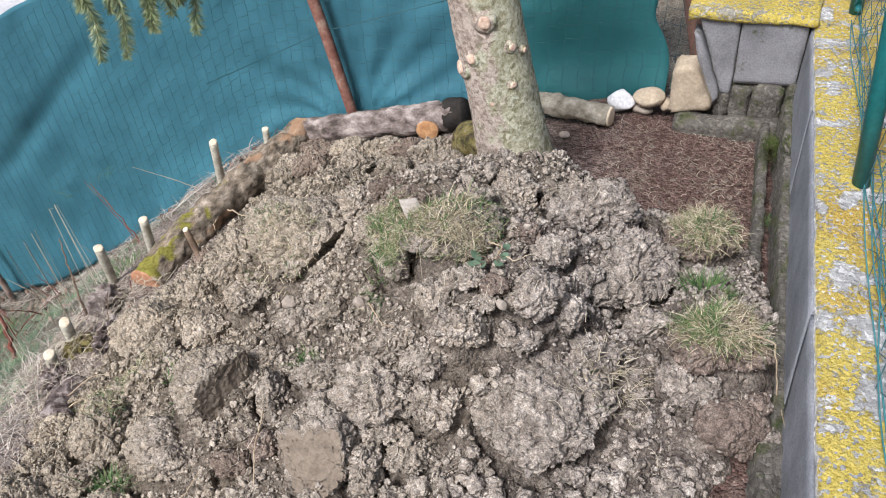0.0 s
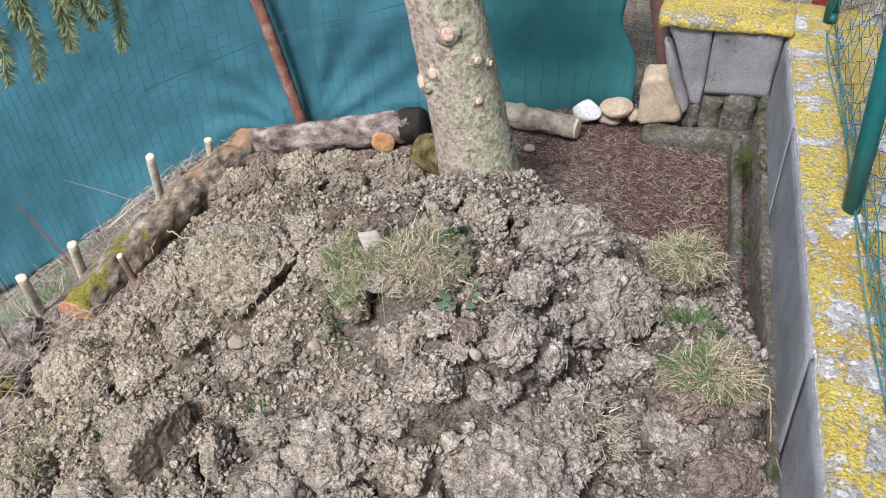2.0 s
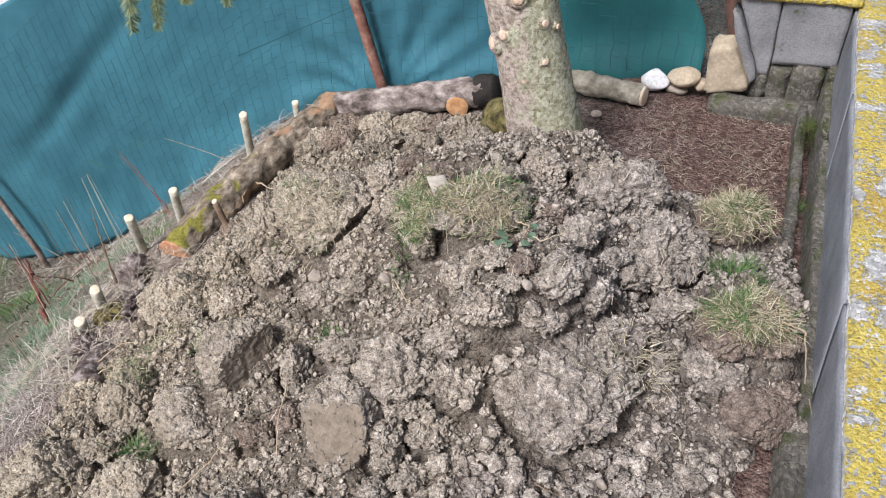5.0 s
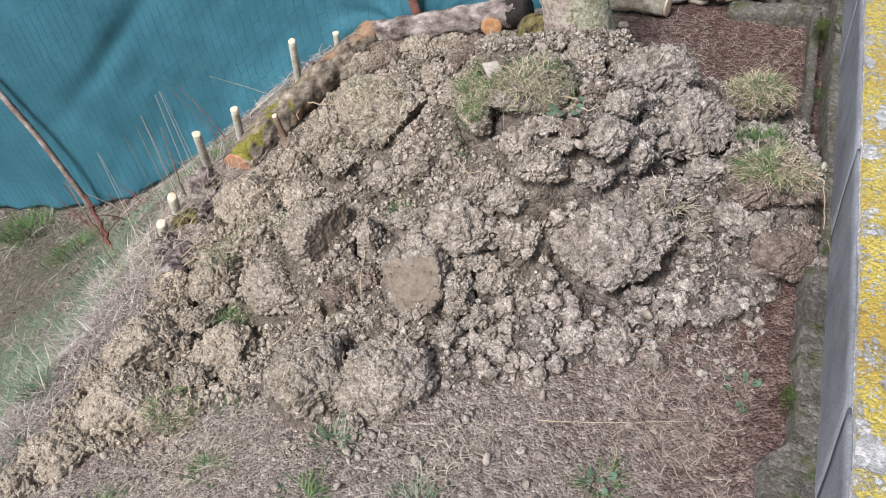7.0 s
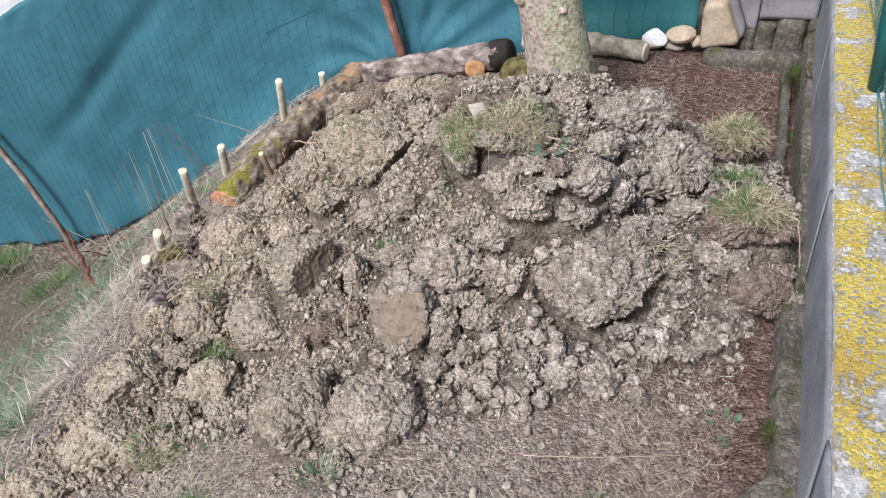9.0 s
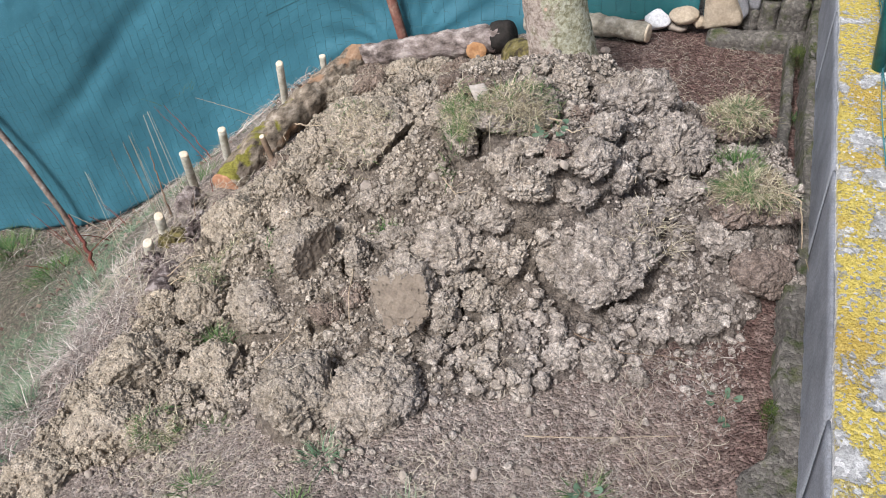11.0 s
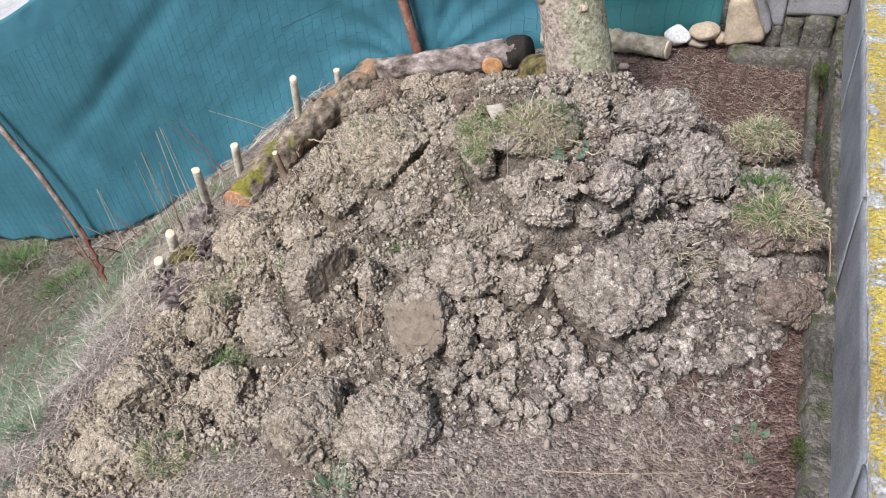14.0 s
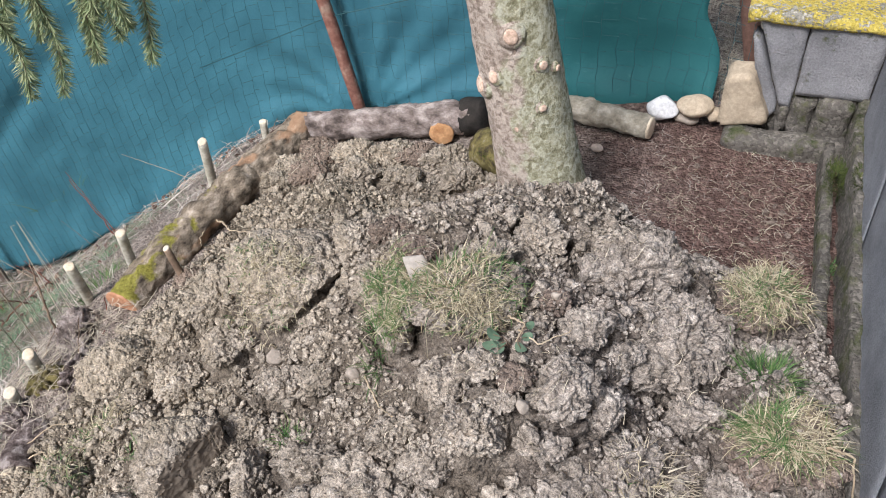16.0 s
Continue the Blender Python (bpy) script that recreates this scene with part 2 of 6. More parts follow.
def make_bark_mat():
    """Young spruce bark: grey-brown scales, with green algae on the flank that faces right and near the foot."""
    m, n, l, b = material("spruce_bark", 0.95, spec=0.15)
    scale = noise_tex(n, l, 85, 6, 0.75)
    fine = noise_tex(n, l, 240, 4, 0.7)
    big = noise_tex(n, l, 7, 4, 0.6)
    scale = calc(n, l, "ADD", scale, calc(n, l, "MULTIPLY", calc(n, l, "SUBTRACT", grains(n, l, 75.0)[0], 0.5), 0.22))
    col = ramp(n, l, scale, [(0.32, (0.27, 0.205, 0.165)), (0.47, (0.52, 0.415, 0.345)), (0.62, (0.72, 0.62, 0.54))])
    alg = ramp(n, l, scale, [(0.32, (0.26, 0.245, 0.14)), (0.48, (0.50, 0.485, 0.32)), (0.64, (0.72, 0.72, 0.57))])
    nx = axis_of(n, l, 0, out="Normal")
    z = axis_of(n, l, 2)
    k = calc(n, l, "ADD", calc(n, l, "MULTIPLY", nx, 0.9), calc(n, l, "MULTIPLY", z, -1.2))
    k = calc(n, l, "ADD", k, calc(n, l, "MULTIPLY", big, 2.4))
    k = ramp(n, l, k, [(0.80, grey(0)), (1.2, grey(0.85))])
    col = mix(n, l, k, col, alg)
    l.new(mix(n, l, 0.4, col, ramp(n, l, fine, [(0.3, grey(0.5)), (0.7, grey(1.35))]), "MULTIPLY"), b.inputs["Base Color"])
    bump(n, l, b, calc(n, l, "ADD", scale, calc(n, l, "MULTIPLY", fine, 0.5)), 0.9, 0.014)
    return m


def make_concrete(name, base, lichen, moss, top_only=True, orange=0.5):
    """Weathered concrete; crusty yellow lichen in patches on faces that look up, dark moss by noise."""
    m, n, l, b = material(name, 0.95, spec=0.2)
    big = noise_tex(n, l, 6, 5, 0.6)
    fine = noise_tex(n, l, 170, 5, 0.7)
    mid = noise_tex(n, l, 30, 5, 0.65)
    col = ramp(n, l, big, [(0.3, tuple(c * 0.68 for c in base)), (0.7, tuple(min(1, c * 1.28) for c in base))])
    col = mix(n, l, 0.6, col, ramp(n, l, fine, [(0.3, grey(0.55)), (0.7, grey(1.35))]), "MULTIPLY")
    hh = fine
    if moss > 0.2 or lichen > 0:
        c1, h1 = grains(n, l, 110.0)
        col = mix(n, l, 1.0, col, ramp(n, l, c1, [(0.0, grey(0.66)), (0.7, grey(1.0)), (1.0, grey(1.42))]), "MULTIPLY")
        hh = calc(n, l, "SUBTRACT", calc(n, l, "ADD", fine, mid), calc(n, l, "MULTIPLY", h1, 0.55))
    if moss > 0:
        mk = ramp(n, l, noise_tex(n, l, 11, 6, 0.7), [(0.62 - moss * 0.3, grey(0)), (0.72 - moss * 0.3, grey(1))])
        mc = ramp(n, l, mid, [(0.35, (0.035, 0.05, 0.014)), (0.65, (0.13, 0.125, 0.075))])
        col = mix(n, l, mk, col, mc)
    if lichen > 0:
        a = noise_tex(n, l, 10, 5, 0.6, warp=0.5)
        c2 = noise_tex(n, l, 95, 5, 0.75)
        wide = noise_tex(n, l, 4.5, 3, 0.5)
        k = calc(n, l, "ADD", a, calc(n, l, "MULTIPLY", calc(n, l, "SUBTRACT", c2, 0.5), 0.34))
        k = calc(n, l, "ADD", k, calc(n, l, "MULTIPLY", calc(n, l, "SUBTRACT", wide, 0.5), 0.22))
        y = axis_of(n, l, 1)
        k = calc(n, l, "ADD", k, calc(n, l, "MULTIPLY", calc(n, l, "SUBTRACT", y, 1.4), 0.012))
        up = ramp(n, l, axis_of(n, l, 2, out="Normal"), [(0.45, grey(0)), (0.7, grey(1))])
        k = ramp(n, l, k, [(0.57 - lichen * 0.12, grey(0)), (0.61 - lichen * 0.12, grey(0.92))])
        k = calc(n, l, "MULTIPLY", k, up) if top_only else k
        lc = ramp(n, l, c2, [(0.30, (0.36, 0.25, 0.04)), (0.45, (0.64, 0.48, 0.075)), (0.68, (0.80, 0.66, 0.19))])
        cg, hg = grains(n, l, 150.0)
        lc = mix(n, l, 1.0, lc, ramp(n, l, cg, [(0.0, grey(0.8)), (1.0, grey(1.12))]), "MULTIPLY")
        k = calc(n, l, "MULTIPLY", k, ramp(n, l, cg, [(0.10, grey(0)), (0.2, grey(1))]))
        lc = mix(n, l, ramp(n, l, noise_tex(n, l, 5, 3), [(0.5, grey(0)), (0.65, grey(orange))]), lc, (0.50, 0.28, 0.04))
        col = mix(n, l, k, col, lc)
        hh = calc(n, l, "ADD", fine, calc(n, l, "MULTIPLY", calc(n, l, "MULTIPLY", k, calc(n, l, "SUBTRACT", c2, calc(n, l, "MULTIPLY", hg, 0.3))), 2.2))
    l.new(col, b.inputs["Base Color"])
    bump(n, l, b, hh, 0.9, 0.007)
    return m


def make_ground_mat():
    """Red-brown trodden earth with litter by the wall, turf on the bank, dry grass behind the wall."""
    m, n, l, b = material("trodden_earth", 0.95, spec=0.1)
    big = noise_tex(n, l, 5, 6, 0.65)
    mid = noise_tex(n, l, 40, 6, 0.7)
    fine = noise_tex(n, l, 200, 5, 0.7)
    red = ramp(n, l, mid, [(0.3, (0.07, 0.041, 0.035)), (0.5, (0.165, 0.104, 0.088)), (0.7, (0.29, 0.20, 0.17))])
    tan = ramp(n, l, mid, [(0.3, (0.15, 0.118, 0.10)), (0.5, (0.335, 0.272, 0.232)), (0.7, (0.54, 0.462, 0.40))])
    turf = ramp(n, l, mid, [(0.3, (0.06, 0.052, 0.04)), (0.5, (0.16, 0.138, 0.105)), (0.7, (0.31, 0.268, 0.21))])
    x = axis_of(n, l, 0)
    y = axis_of(n, l, 1)
    wob = calc(n, l, "MULTIPLY", calc(n, l, "SUBTRACT", big, 0.5), 1.3)
    k1 = calc(n, l, "ADD", calc(n, l, "ADD", calc(n, l, "MULTIPLY", x, -1.6), 0.12), wob)
    k1 = calc(n, l, "SUBTRACT", k1, calc(n, l, "MULTIPLY", calc(n, l, "SUBTRACT", y, 1.2), 0.6))
    c1 = n.new("ShaderNodeClamp")
    l.new(k1, c1.inputs[0])
    col = mix(n, l, c1.outputs[0], red, tan)
    k2 = calc(n, l, "ADD", calc(n, l, "MULTIPLY", calc(n, l, "ADD", x, 2.1), -3.0), wob)
    c2 = n.new("ShaderNodeClamp")
    l.new(k2, c2.inputs[0])
    col = mix(n, l, c2.outputs[0], col, turf)
    k3 = n.new("ShaderNodeClamp")
    l.new(calc(n, l, "MULTIPLY", calc(n, l, "SUBTRACT", y, 2.75), 8.0), k3.inputs[0])
    col = mix(n, l, k3.outputs[0], col, tan)
    k4 = n.new("ShaderNodeClamp")
    l.new(calc(n, l, "ADD", calc(n, l, "MULTIPLY", calc(n, l, "SUBTRACT", x, 0.55), 6.0), wob), k4.inputs[0])
    col = mix(n, l, k4.outputs[0], col, turf)
    c1, h1 = grains(n, l, 130.0)
    col = mix(n, l, 1.0, col, ramp(n, l, c1, [(0.0, grey(0.66)), (0.6, grey(1.0)), (1.0, grey(1.45))]), "MULTIPLY")
    l.new(mix(n, l, 0.6, col, ramp(n, l, fine, [(0.3, grey(0.5)), (0.7, grey(1.4))]), "MULTIPLY"), b.inputs["Base Color"])
    bump(n, l, b, calc(n, l, "SUBTRACT", calc(n, l, "ADD", mid, fine), h1), 1.0, 0.010)
    return m


def make_mossy_bark():
    m, n, l, b = material("mossy_bark", 0.95, spec=0.1)
    mid = noise_tex(n, l, 24, 7, 0.72, (1.2, 0.6, 1.2))
    bark = ramp(n, l, mid, [(0.36, (0.06, 0.047, 0.037)), (0.47, (0.17, 0.135, 0.10)), (0.57, (0.31, 0.25, 0.19)), (0.66, (0.45, 0.38, 0.31))])
    bare = ramp(n, l, noise_tex(n, l, 7, 3, 0.5, (1.5, 0.5, 1.5)), [(0.58, grey(0)), (0.63, grey(0.8))])
    bark = mix(n, l, bare, bark, mix(n, l, mid, (0.26, 0.13, 0.07), (0.50, 0.33, 0.21)))
    moss = ramp(n, l, noise_tex(n, l, 90, 5, 0.7), [(0.3, (0.10, 0.09, 0.02)), (0.7, (0.33, 0.30, 0.07))])
    k = calc(n, l, "ADD", calc(n, l, "MULTIPLY", axis_of(n, l, 2, out="Normal"), 0.22), noise_tex(n, l, 9, 5, 0.6))
    k = calc(n, l, "ADD", k, calc(n, l, "MULTIPLY", calc(n, l, "SUBTRACT", axis_of(n, l, 1), 1.7), -0.40))
    k = ramp(n, l, k, [(0.72, grey(0)), (0.78, grey(1))])
    l.new(mix(n, l, k, bark, moss), b.inputs["Base Color"])
    bump(n, l, b, mid, 0.9, 0.012)
    return m


def make_net_mat():
    """Woven teal shade cloth, a little light through it, with a fine weave and pale dust; dimmer light on its right
    part is painted in.
    """
    m, n, l, b = material("teal_shade_cloth", 0.62, spec=0.3)
    big = noise_tex(n, l, 2.2, 5, 0.6)
    dust = noise_tex(n, l, 26, 6, 0.75, (1, 1, 1.8))
    col = ramp(n, l, big, [(0.3, (0.039, 0.143, 0.190)), (0.7, (0.058, 0.200, 0.258))])
    # same cloth: dimmer light right of x = -1 painted as darker green
    piece = ramp(n, l, calc(n, l, "ADD", axis_of(n, l, 0), 1.45), [(0.35, grey(0)), (0.6, grey(1))])
    col = mix(n, l, piece, col, ramp(n, l, big, [(0.3, (0.020, 0.118, 0.128)), (0.7, (0.034, 0.170, 0.178))]))
    k = ramp(n, l, dust, [(0.6, grey(0)), (0.8, grey(0.35))])
    col = mix(n, l, k, col, (0.20, 0.36, 0.38))
    weave = n.new("ShaderNodeTexWave")
    weave.inputs["Scale"].default_value = 220
    weave.bands_direction = "Z"
    l.new(n.new("ShaderNodeNewGeometry").outputs["Position"], weave.inputs["Vector"])
    col = mix(n, l, 0.25, col, ramp(n, l, weave.outputs["Fac"], [(0.2, grey(0.6)), (0.8, grey(1.3))]), "MULTIPLY")
    l.new(col, b.inputs["Base Color"])
    bump(n, l, b, noise_tex(n, l, 9, 5, 0.6), 0.35, 0.02)
    tr = n.new("ShaderNodeBsdfTranslucent")
    l.new(col, tr.inputs["Color"])
    ms = n.new("ShaderNodeMixShader")
    ms.inputs[0].default_value = 0.15
    l.new(b.outputs[0], ms.inputs[1])
    l.new(tr.outputs[0], ms.inputs[2])
    l.new(ms.outputs[0], n["Material Output"].inputs["Surface"])
    return m


M_TRUNK = make_bark_mat()
M_WALL = make_concrete("lichen_concrete", (0.47, 0.46, 0.45), 1.0, 0.0)
M_CAP = make_concrete("lichen_crusted_concrete", (0.40, 0.37, 0.31), 1.45, 0.0, top_only=False, orange=0.05)
M_BLOCK = make_concrete("grey_concrete_block", (0.27, 0.265, 0.275), 0.0, 0.15)
M_FACE = make_concrete("smooth_concrete_face", (0.26, 0.266, 0.29), 0.0, 0.0)
M_KERB = make_concrete("mossy_concrete", (0.15, 0.135, 0.118), 0.0, 0.38)
M_GROUND = make_ground_mat()
M_MOSSBARK = make_mossy_bark()
M_NET = make_net_mat()
M_OLDMOSS = two_tone("olive_mossy_wood", [(0.36, (0.06, 0.045, 0.03)), (0.48, (0.16, 0.13, 0.055)), (0.58, (0.24, 0.20, 0.075)), (0.68, (0.34, 0.28, 0.20))], 26, 120, 0.95, 0.9, 0.01, vary=0)
M_MOSSDARK = blades_mat("dark_moss", [(0.1, (0.016, 0.028, 0.006)), (0.6, (0.045, 0.062, 0.012)), (0.95, (0.09, 0.10, 0.025))])
M_MOSS = blades_mat("moss", [(0.1, (0.035, 0.055, 0.01)), (0.6, (0.10, 0.12, 0.02)), (0.95, (0.22, 0.21, 0.05))])


# ---- helpers for meshes ----
def rng(seed):
    return np.random.default_rng(seed)


def mesh(name, verts, faces, mat, smooth=True):
    me = bpy.data.meshes.new(name)
    me.from_pydata([tuple(v) for v in np.asarray(verts, float).tolist()], [], [list(f) for f in faces])
    for mm in (mat if isinstance(mat, (list, tuple)) else [mat]):
        me.materials.append(mm)
    if smooth:
        me.polygons.foreach_set("use_smooth", [True] * len(me.polygons))
    me.update()
    return me


def thing(name, loc, label, category, group="", kind=""):
    ob = new(name)
    ob.location = loc
    ob.empty_display_size = 0.05
    return tagged(ob, label, category, group, kind)


def origin(ob):
    o = Vector((0, 0, 0))
    while ob is not None:
        o += Vector(ob.location)
        ob = ob.parent
    return np.array(o)


def part(name, vf, mat, parent, label="", smooth=True, kind=""):
    """A mesh of world-placed points and faces as one part under a thing."""
    v, f = vf
    ob = new(name, mesh(name, np.asarray(v, float) - origin(parent), f, mat, smooth))
    ob.parent = parent
    return tagged(ob, label, kind=kind)


def solid(name, vf, mat, label, category, group="", kind="", smooth=True, base=None):
    """A one-mesh thing, its origin at the middle of its foot."""
    v = np.asarray(vf[0], float)
    o = np.array([v[:, 0].mean(), v[:, 1].mean(), v[:, 2].min()]) if base is None else np.array(base)
    ob = new(name, mesh(name, v - o, vf[1], mat, smooth))
    ob.location = o
    return tagged(ob, label, category, group, kind)


ICO = {}


def ico(level):
    if level not in ICO:
        bm = bmesh.new()
        bmesh.ops.create_icosphere(bm, subdivisions=level, radius=1.0)
        bm.verts.ensure_lookup_table()
        ICO[level] = (np.array([v.co[:] for v in bm.verts]), [[v.index for v in f.verts] for f in bm.faces])
        bm.free()
    return ICO[level]


def wobble(p, scale, seed):
    """A smooth noise value for each row of p."""
    off = Vector((seed * 7.31, seed * 3.17, seed * 5.77))
    return np.array([noise.noise(Vector(q) * scale + off) for q in p])


def stone_shape(rx, ry, rz, seed, level=3, edge=0.16, boxy=1.0):
    """A stone: an ice-ball cut by a few planes, then roughened."""
    r = rng(seed)
    p, f = ico(level)
    q = np.sign(p) * np.abs(p) ** boxy
    for _ in range(9):
        nrm = r.normal(size=3)
        nrm /= np.linalg.norm(nrm)
        h = r.uniform(0.68, 0.9)
        over = q @ nrm - h
        q = q - np.where(over > 0, over, 0)[:, None] * nrm * 0.85
    q = q * (1 + edge * 0.5 * wobble(p, 2.0, seed))[:, None]
    return q * np.array([rx, ry, rz]), f


def turned(vf, m):
    v = np.asarray(vf[0], float)
    a = np.array(m)
    return v @ a[:3, :3].T + a[:3, 3], vf[1]


def tube(path, radii, sides=10, cap=True, rough=0.0, seed=0, squash=None):
    """A round bar along a path of points; radii per point; rough: unevenness as a share of the radius."""
    path = np.asarray(path, float)
    radii = np.broadcast_to(np.asarray(radii, float), (len(path),))
    tan = np.gradient(path, axis=0)
    tan /= np.linalg.norm(tan, axis=1)[:, None]
    ref = np.array([0.0, 0, 1]) if abs(tan[0][2]) < 0.9 else np.array([0.0, 1, 0])
    vs = []
    r = rng(seed)
    ang = np.linspace(0, 2 * np.pi, sides, endpoint=False)
    for p, t, rad in zip(path, tan, radii):
        a = np.cross(t, ref)
        a /= np.linalg.norm(a)
        b = np.cross(a, t)
        vs.append(p + rad * (np.cos(ang)[:, None] * a + np.sin(ang)[:, None] * b))
    v = np.array(vs)
    if rough:
        ctr = path[:, None, :]
        flat_v = v.reshape(-1, 3)
        w = wobble(flat_v / max(radii.max(), 1e-4), 0.9, seed) + 0.5 * wobble(flat_v / max(radii.max(), 1e-4), 2.6, seed + 4) + (0.4 * wobble(flat_v / max(radii.max(), 1e-4), 6.5, seed + 5) if sides >= 22 else 0)
        v = ctr + (v - ctr) * (1 + rough * w.reshape(len(path), sides, 1))
    n = len(path)
    f = [[i * sides + j, i * sides + (j + 1) % sides, (i + 1) * sides + (j + 1) % sides, (i + 1) * sides + j] for i in range(n - 1) for j in range(sides)]
    v = v.reshape(-1, 3)
    if cap:
        f.append(list(range(sides))[::-1])
        f.append([(n - 1) * sides + j for j in range(sides)])
    return v, f


def line(a, b, n):
    return np.linspace(np.array(a, float), np.array(b, float), n)


def disc(centre, normal, radius, seed, depth=0.004, sides=20):
    """A sawn face: a thin uneven disc with a domed top."""
    nrm = Vector(normal).normalized()
    q = nrm.to_track_quat("Z", "Y").to_matrix()
    r = rng(seed)
    ang = np.linspace(0, 2 * np.pi, sides, endpoint=False)
    k = 1 + 0.07 * np.sin(ang * 2 + r.uniform(0, 6)) + 0.04 * r.normal(size=sides)
    rings = [(1.0, -depth), (1.0, depth * 0.5), (0.93, depth), (0.5, depth * 1.15), (0.15, depth * 1.2)]
    v = [np.array(centre) + np.array(q @ Vector((radius * s * a * math.cos(t), radius * s * a * math.sin(t), h))) for s, h in rings for t, a in zip(ang, k)]
    f = [[i * sides + j, i * sides + (j + 1) % sides, (i + 1) * sides + (j + 1) % sides, (i + 1) * sides + j] for i in range(len(rings) - 1) for j in range(sides)]
    f.append([(len(rings) - 1) * sides + j for j in range(sides)])
    return np.array(v), f


def blades(feet, lengths, widths, headings, leans, bends, r, segs=3):
    """Grass blades as tapered, bent strips. leans: degrees off the upright at the foot, bends: more degrees at the tip."""
    n = len(feet)
    vs = np.zeros((n, 2 * segs + 1, 3))
    pos = np.array(feet, float)
    hd = np.stack([np.cos(headings), np.sin(headings), np.zeros(n)], 1)
    side = np.stack([-np.sin(headings), np.cos(headings), np.zeros(n)], 1)
    for k in range(segs + 1):
        w = widths * (1 - (k / segs) ** 1.5) * 0.5
        if k < segs:
            vs[:, 2 * k] = pos - side * w[:, None]
            vs[:, 2 * k + 1] = pos + side * w[:, None]
        else:
            vs[:, 2 * k] = pos
        a = np.radians(leans + bends * (k + 0.5) / segs)
        pos = pos + (hd * np.sin(a)[:, None] + np.array([0, 0, 1.0]) * np.cos(a)[:, None]) * (lengths / segs)[:, None]
    m = 2 * segs + 1
    one = [[2 * k, 2 * k + 1, 2 * k + 3, 2 * k + 2] for k in range(segs - 1)] + [[2 * segs - 2, 2 * segs - 1, 2 * segs]]
    f = [[i * m + j for j in q] for i in range(n) for q in one]
    return vs.reshape(-1, 3), f


def strands(feet, lengths, widths, headings, curls, r, lift=0.004, zfun=None, segs=4):
    """Straws that lie on the ground and bend sideways."""
    n = len(feet)
    m = 2 * (segs + 1)
    vs = np.zeros((n, m, 3))
    pos = np.array(feet, float)
    h = np.array(headings, float)
    arch = r.uniform(0.0, 1.0, n) ** 2 * lengths * 0.25
    for k in range(segs + 1):
        side = np.stack([-np.sin(h), np.cos(h), np.zeros(n)], 1)
        w = widths * 0.5 * (1.0 if 0 < k < segs else 0.6)
        p = pos.copy()
        if zfun is not None:
            p[:, 2] = zfun(p[:, 0], p[:, 1])
        p[:, 2] += lift + arch * math.sin(math.pi * k / segs)
        vs[:, 2 * k] = p - side * np.reshape(w, (-1, 1))
        vs[:, 2 * k + 1] = p + side * np.reshape(w, (-1, 1))
        pos = pos + np.stack([np.cos(h), np.sin(h), np.zeros(n)], 1) * (lengths / segs)[:, None]
        h = h + curls / segs
    f = [[i * m + 2 * k, i * m + 2 * k + 1, i * m + 2 * k + 3, i * m + 2 * k + 2] for i in range(n) for k in range(segs)]
    return vs.reshape(-1, 3), f


def grid_faces(nx, ny, keep=None):
    i, j = np.meshgrid(np.arange(nx - 1), np.arange(ny - 1), indexing="ij")
    a = i * ny + j
    q = np.stack([a, a + ny, a + ny + 1, a + 1], -1)
    if keep is not None:
        k = keep[:-1, :-1] | keep[1:, :-1] | keep[1:, 1:] | keep[:-1, 1:]
        return q[k]
    return q.reshape(-1, 4)


def fast_mesh(name, v, quads, mat):
    """A large mesh of quads, with unused points left out."""
    used = np.unique(quads)
    idx = np.full(len(v), -1)
    idx[used] = np.arange(len(used))
    v, quads = v[used], idx[quads]
    me = bpy.data.meshes.new(name)
    me.vertices.add(len(v))
    me.vertices.foreach_set("co", v.astype(np.float32).ravel())
    me.loops.add(quads.size)
    me.loops.foreach_set("vertex_index", quads.astype(np.int32).ravel())
    me.polygons.add(len(quads))
    me.polygons.foreach_set("loop_start", np.arange(0, quads.size, 4, dtype=np.int32))
    me.polygons.foreach_set("use_smooth", np.ones(len(quads), bool))
    me.materials.append(mat)
    me.update(calc_edges=True)
    return me


def grain(x, y, scale, seed, octaves=4):
    """Smooth value noise on arrays, from -1 to 1."""
    out, amp, tot = np.zeros_like(x), 1.0, 0.0
    r = rng(seed)
    for _ in range(octaves):
        t = r.uniform(-1, 1, (64, 64))
        u, v = x * scale + r.uniform(0, 64), y * scale + r.uniform(0, 64)
        iu, iv = np.floor(u).astype(int), np.floor(v).astype(int)
        fu, fv = u - iu, v - iv
        fu, fv = fu * fu * (3 - 2 * fu), fv * fv * (3 - 2 * fv)
        g = lambda a, b: t[a % 64, b % 64]
        out += amp * ((g(iu, iv) * (1 - fu) + g(iu + 1, iv) * fu) * (1 - fv) + (g(iu, iv + 1) * (1 - fu) + g(iu + 1, iv + 1) * fu) * fv)
        tot += amp
        amp, scale = amp * 0.5, scale * 2.03
    return out / tot


def toss(i, seed):
    """A number from 0 to 1 for each whole-number row."""
    h = np.full(i.shape[:-1], seed * 7919 + 13, dtype=np.int64)
    for k in range(i.shape[-1]):
        h = (h ^ (i[..., k] * (73856093, 19349663, 83492791)[k])) * 1274126177 % 4294967291
        h = h ^ (h >> 13)
    return (h % 1000003) / 1000003.0


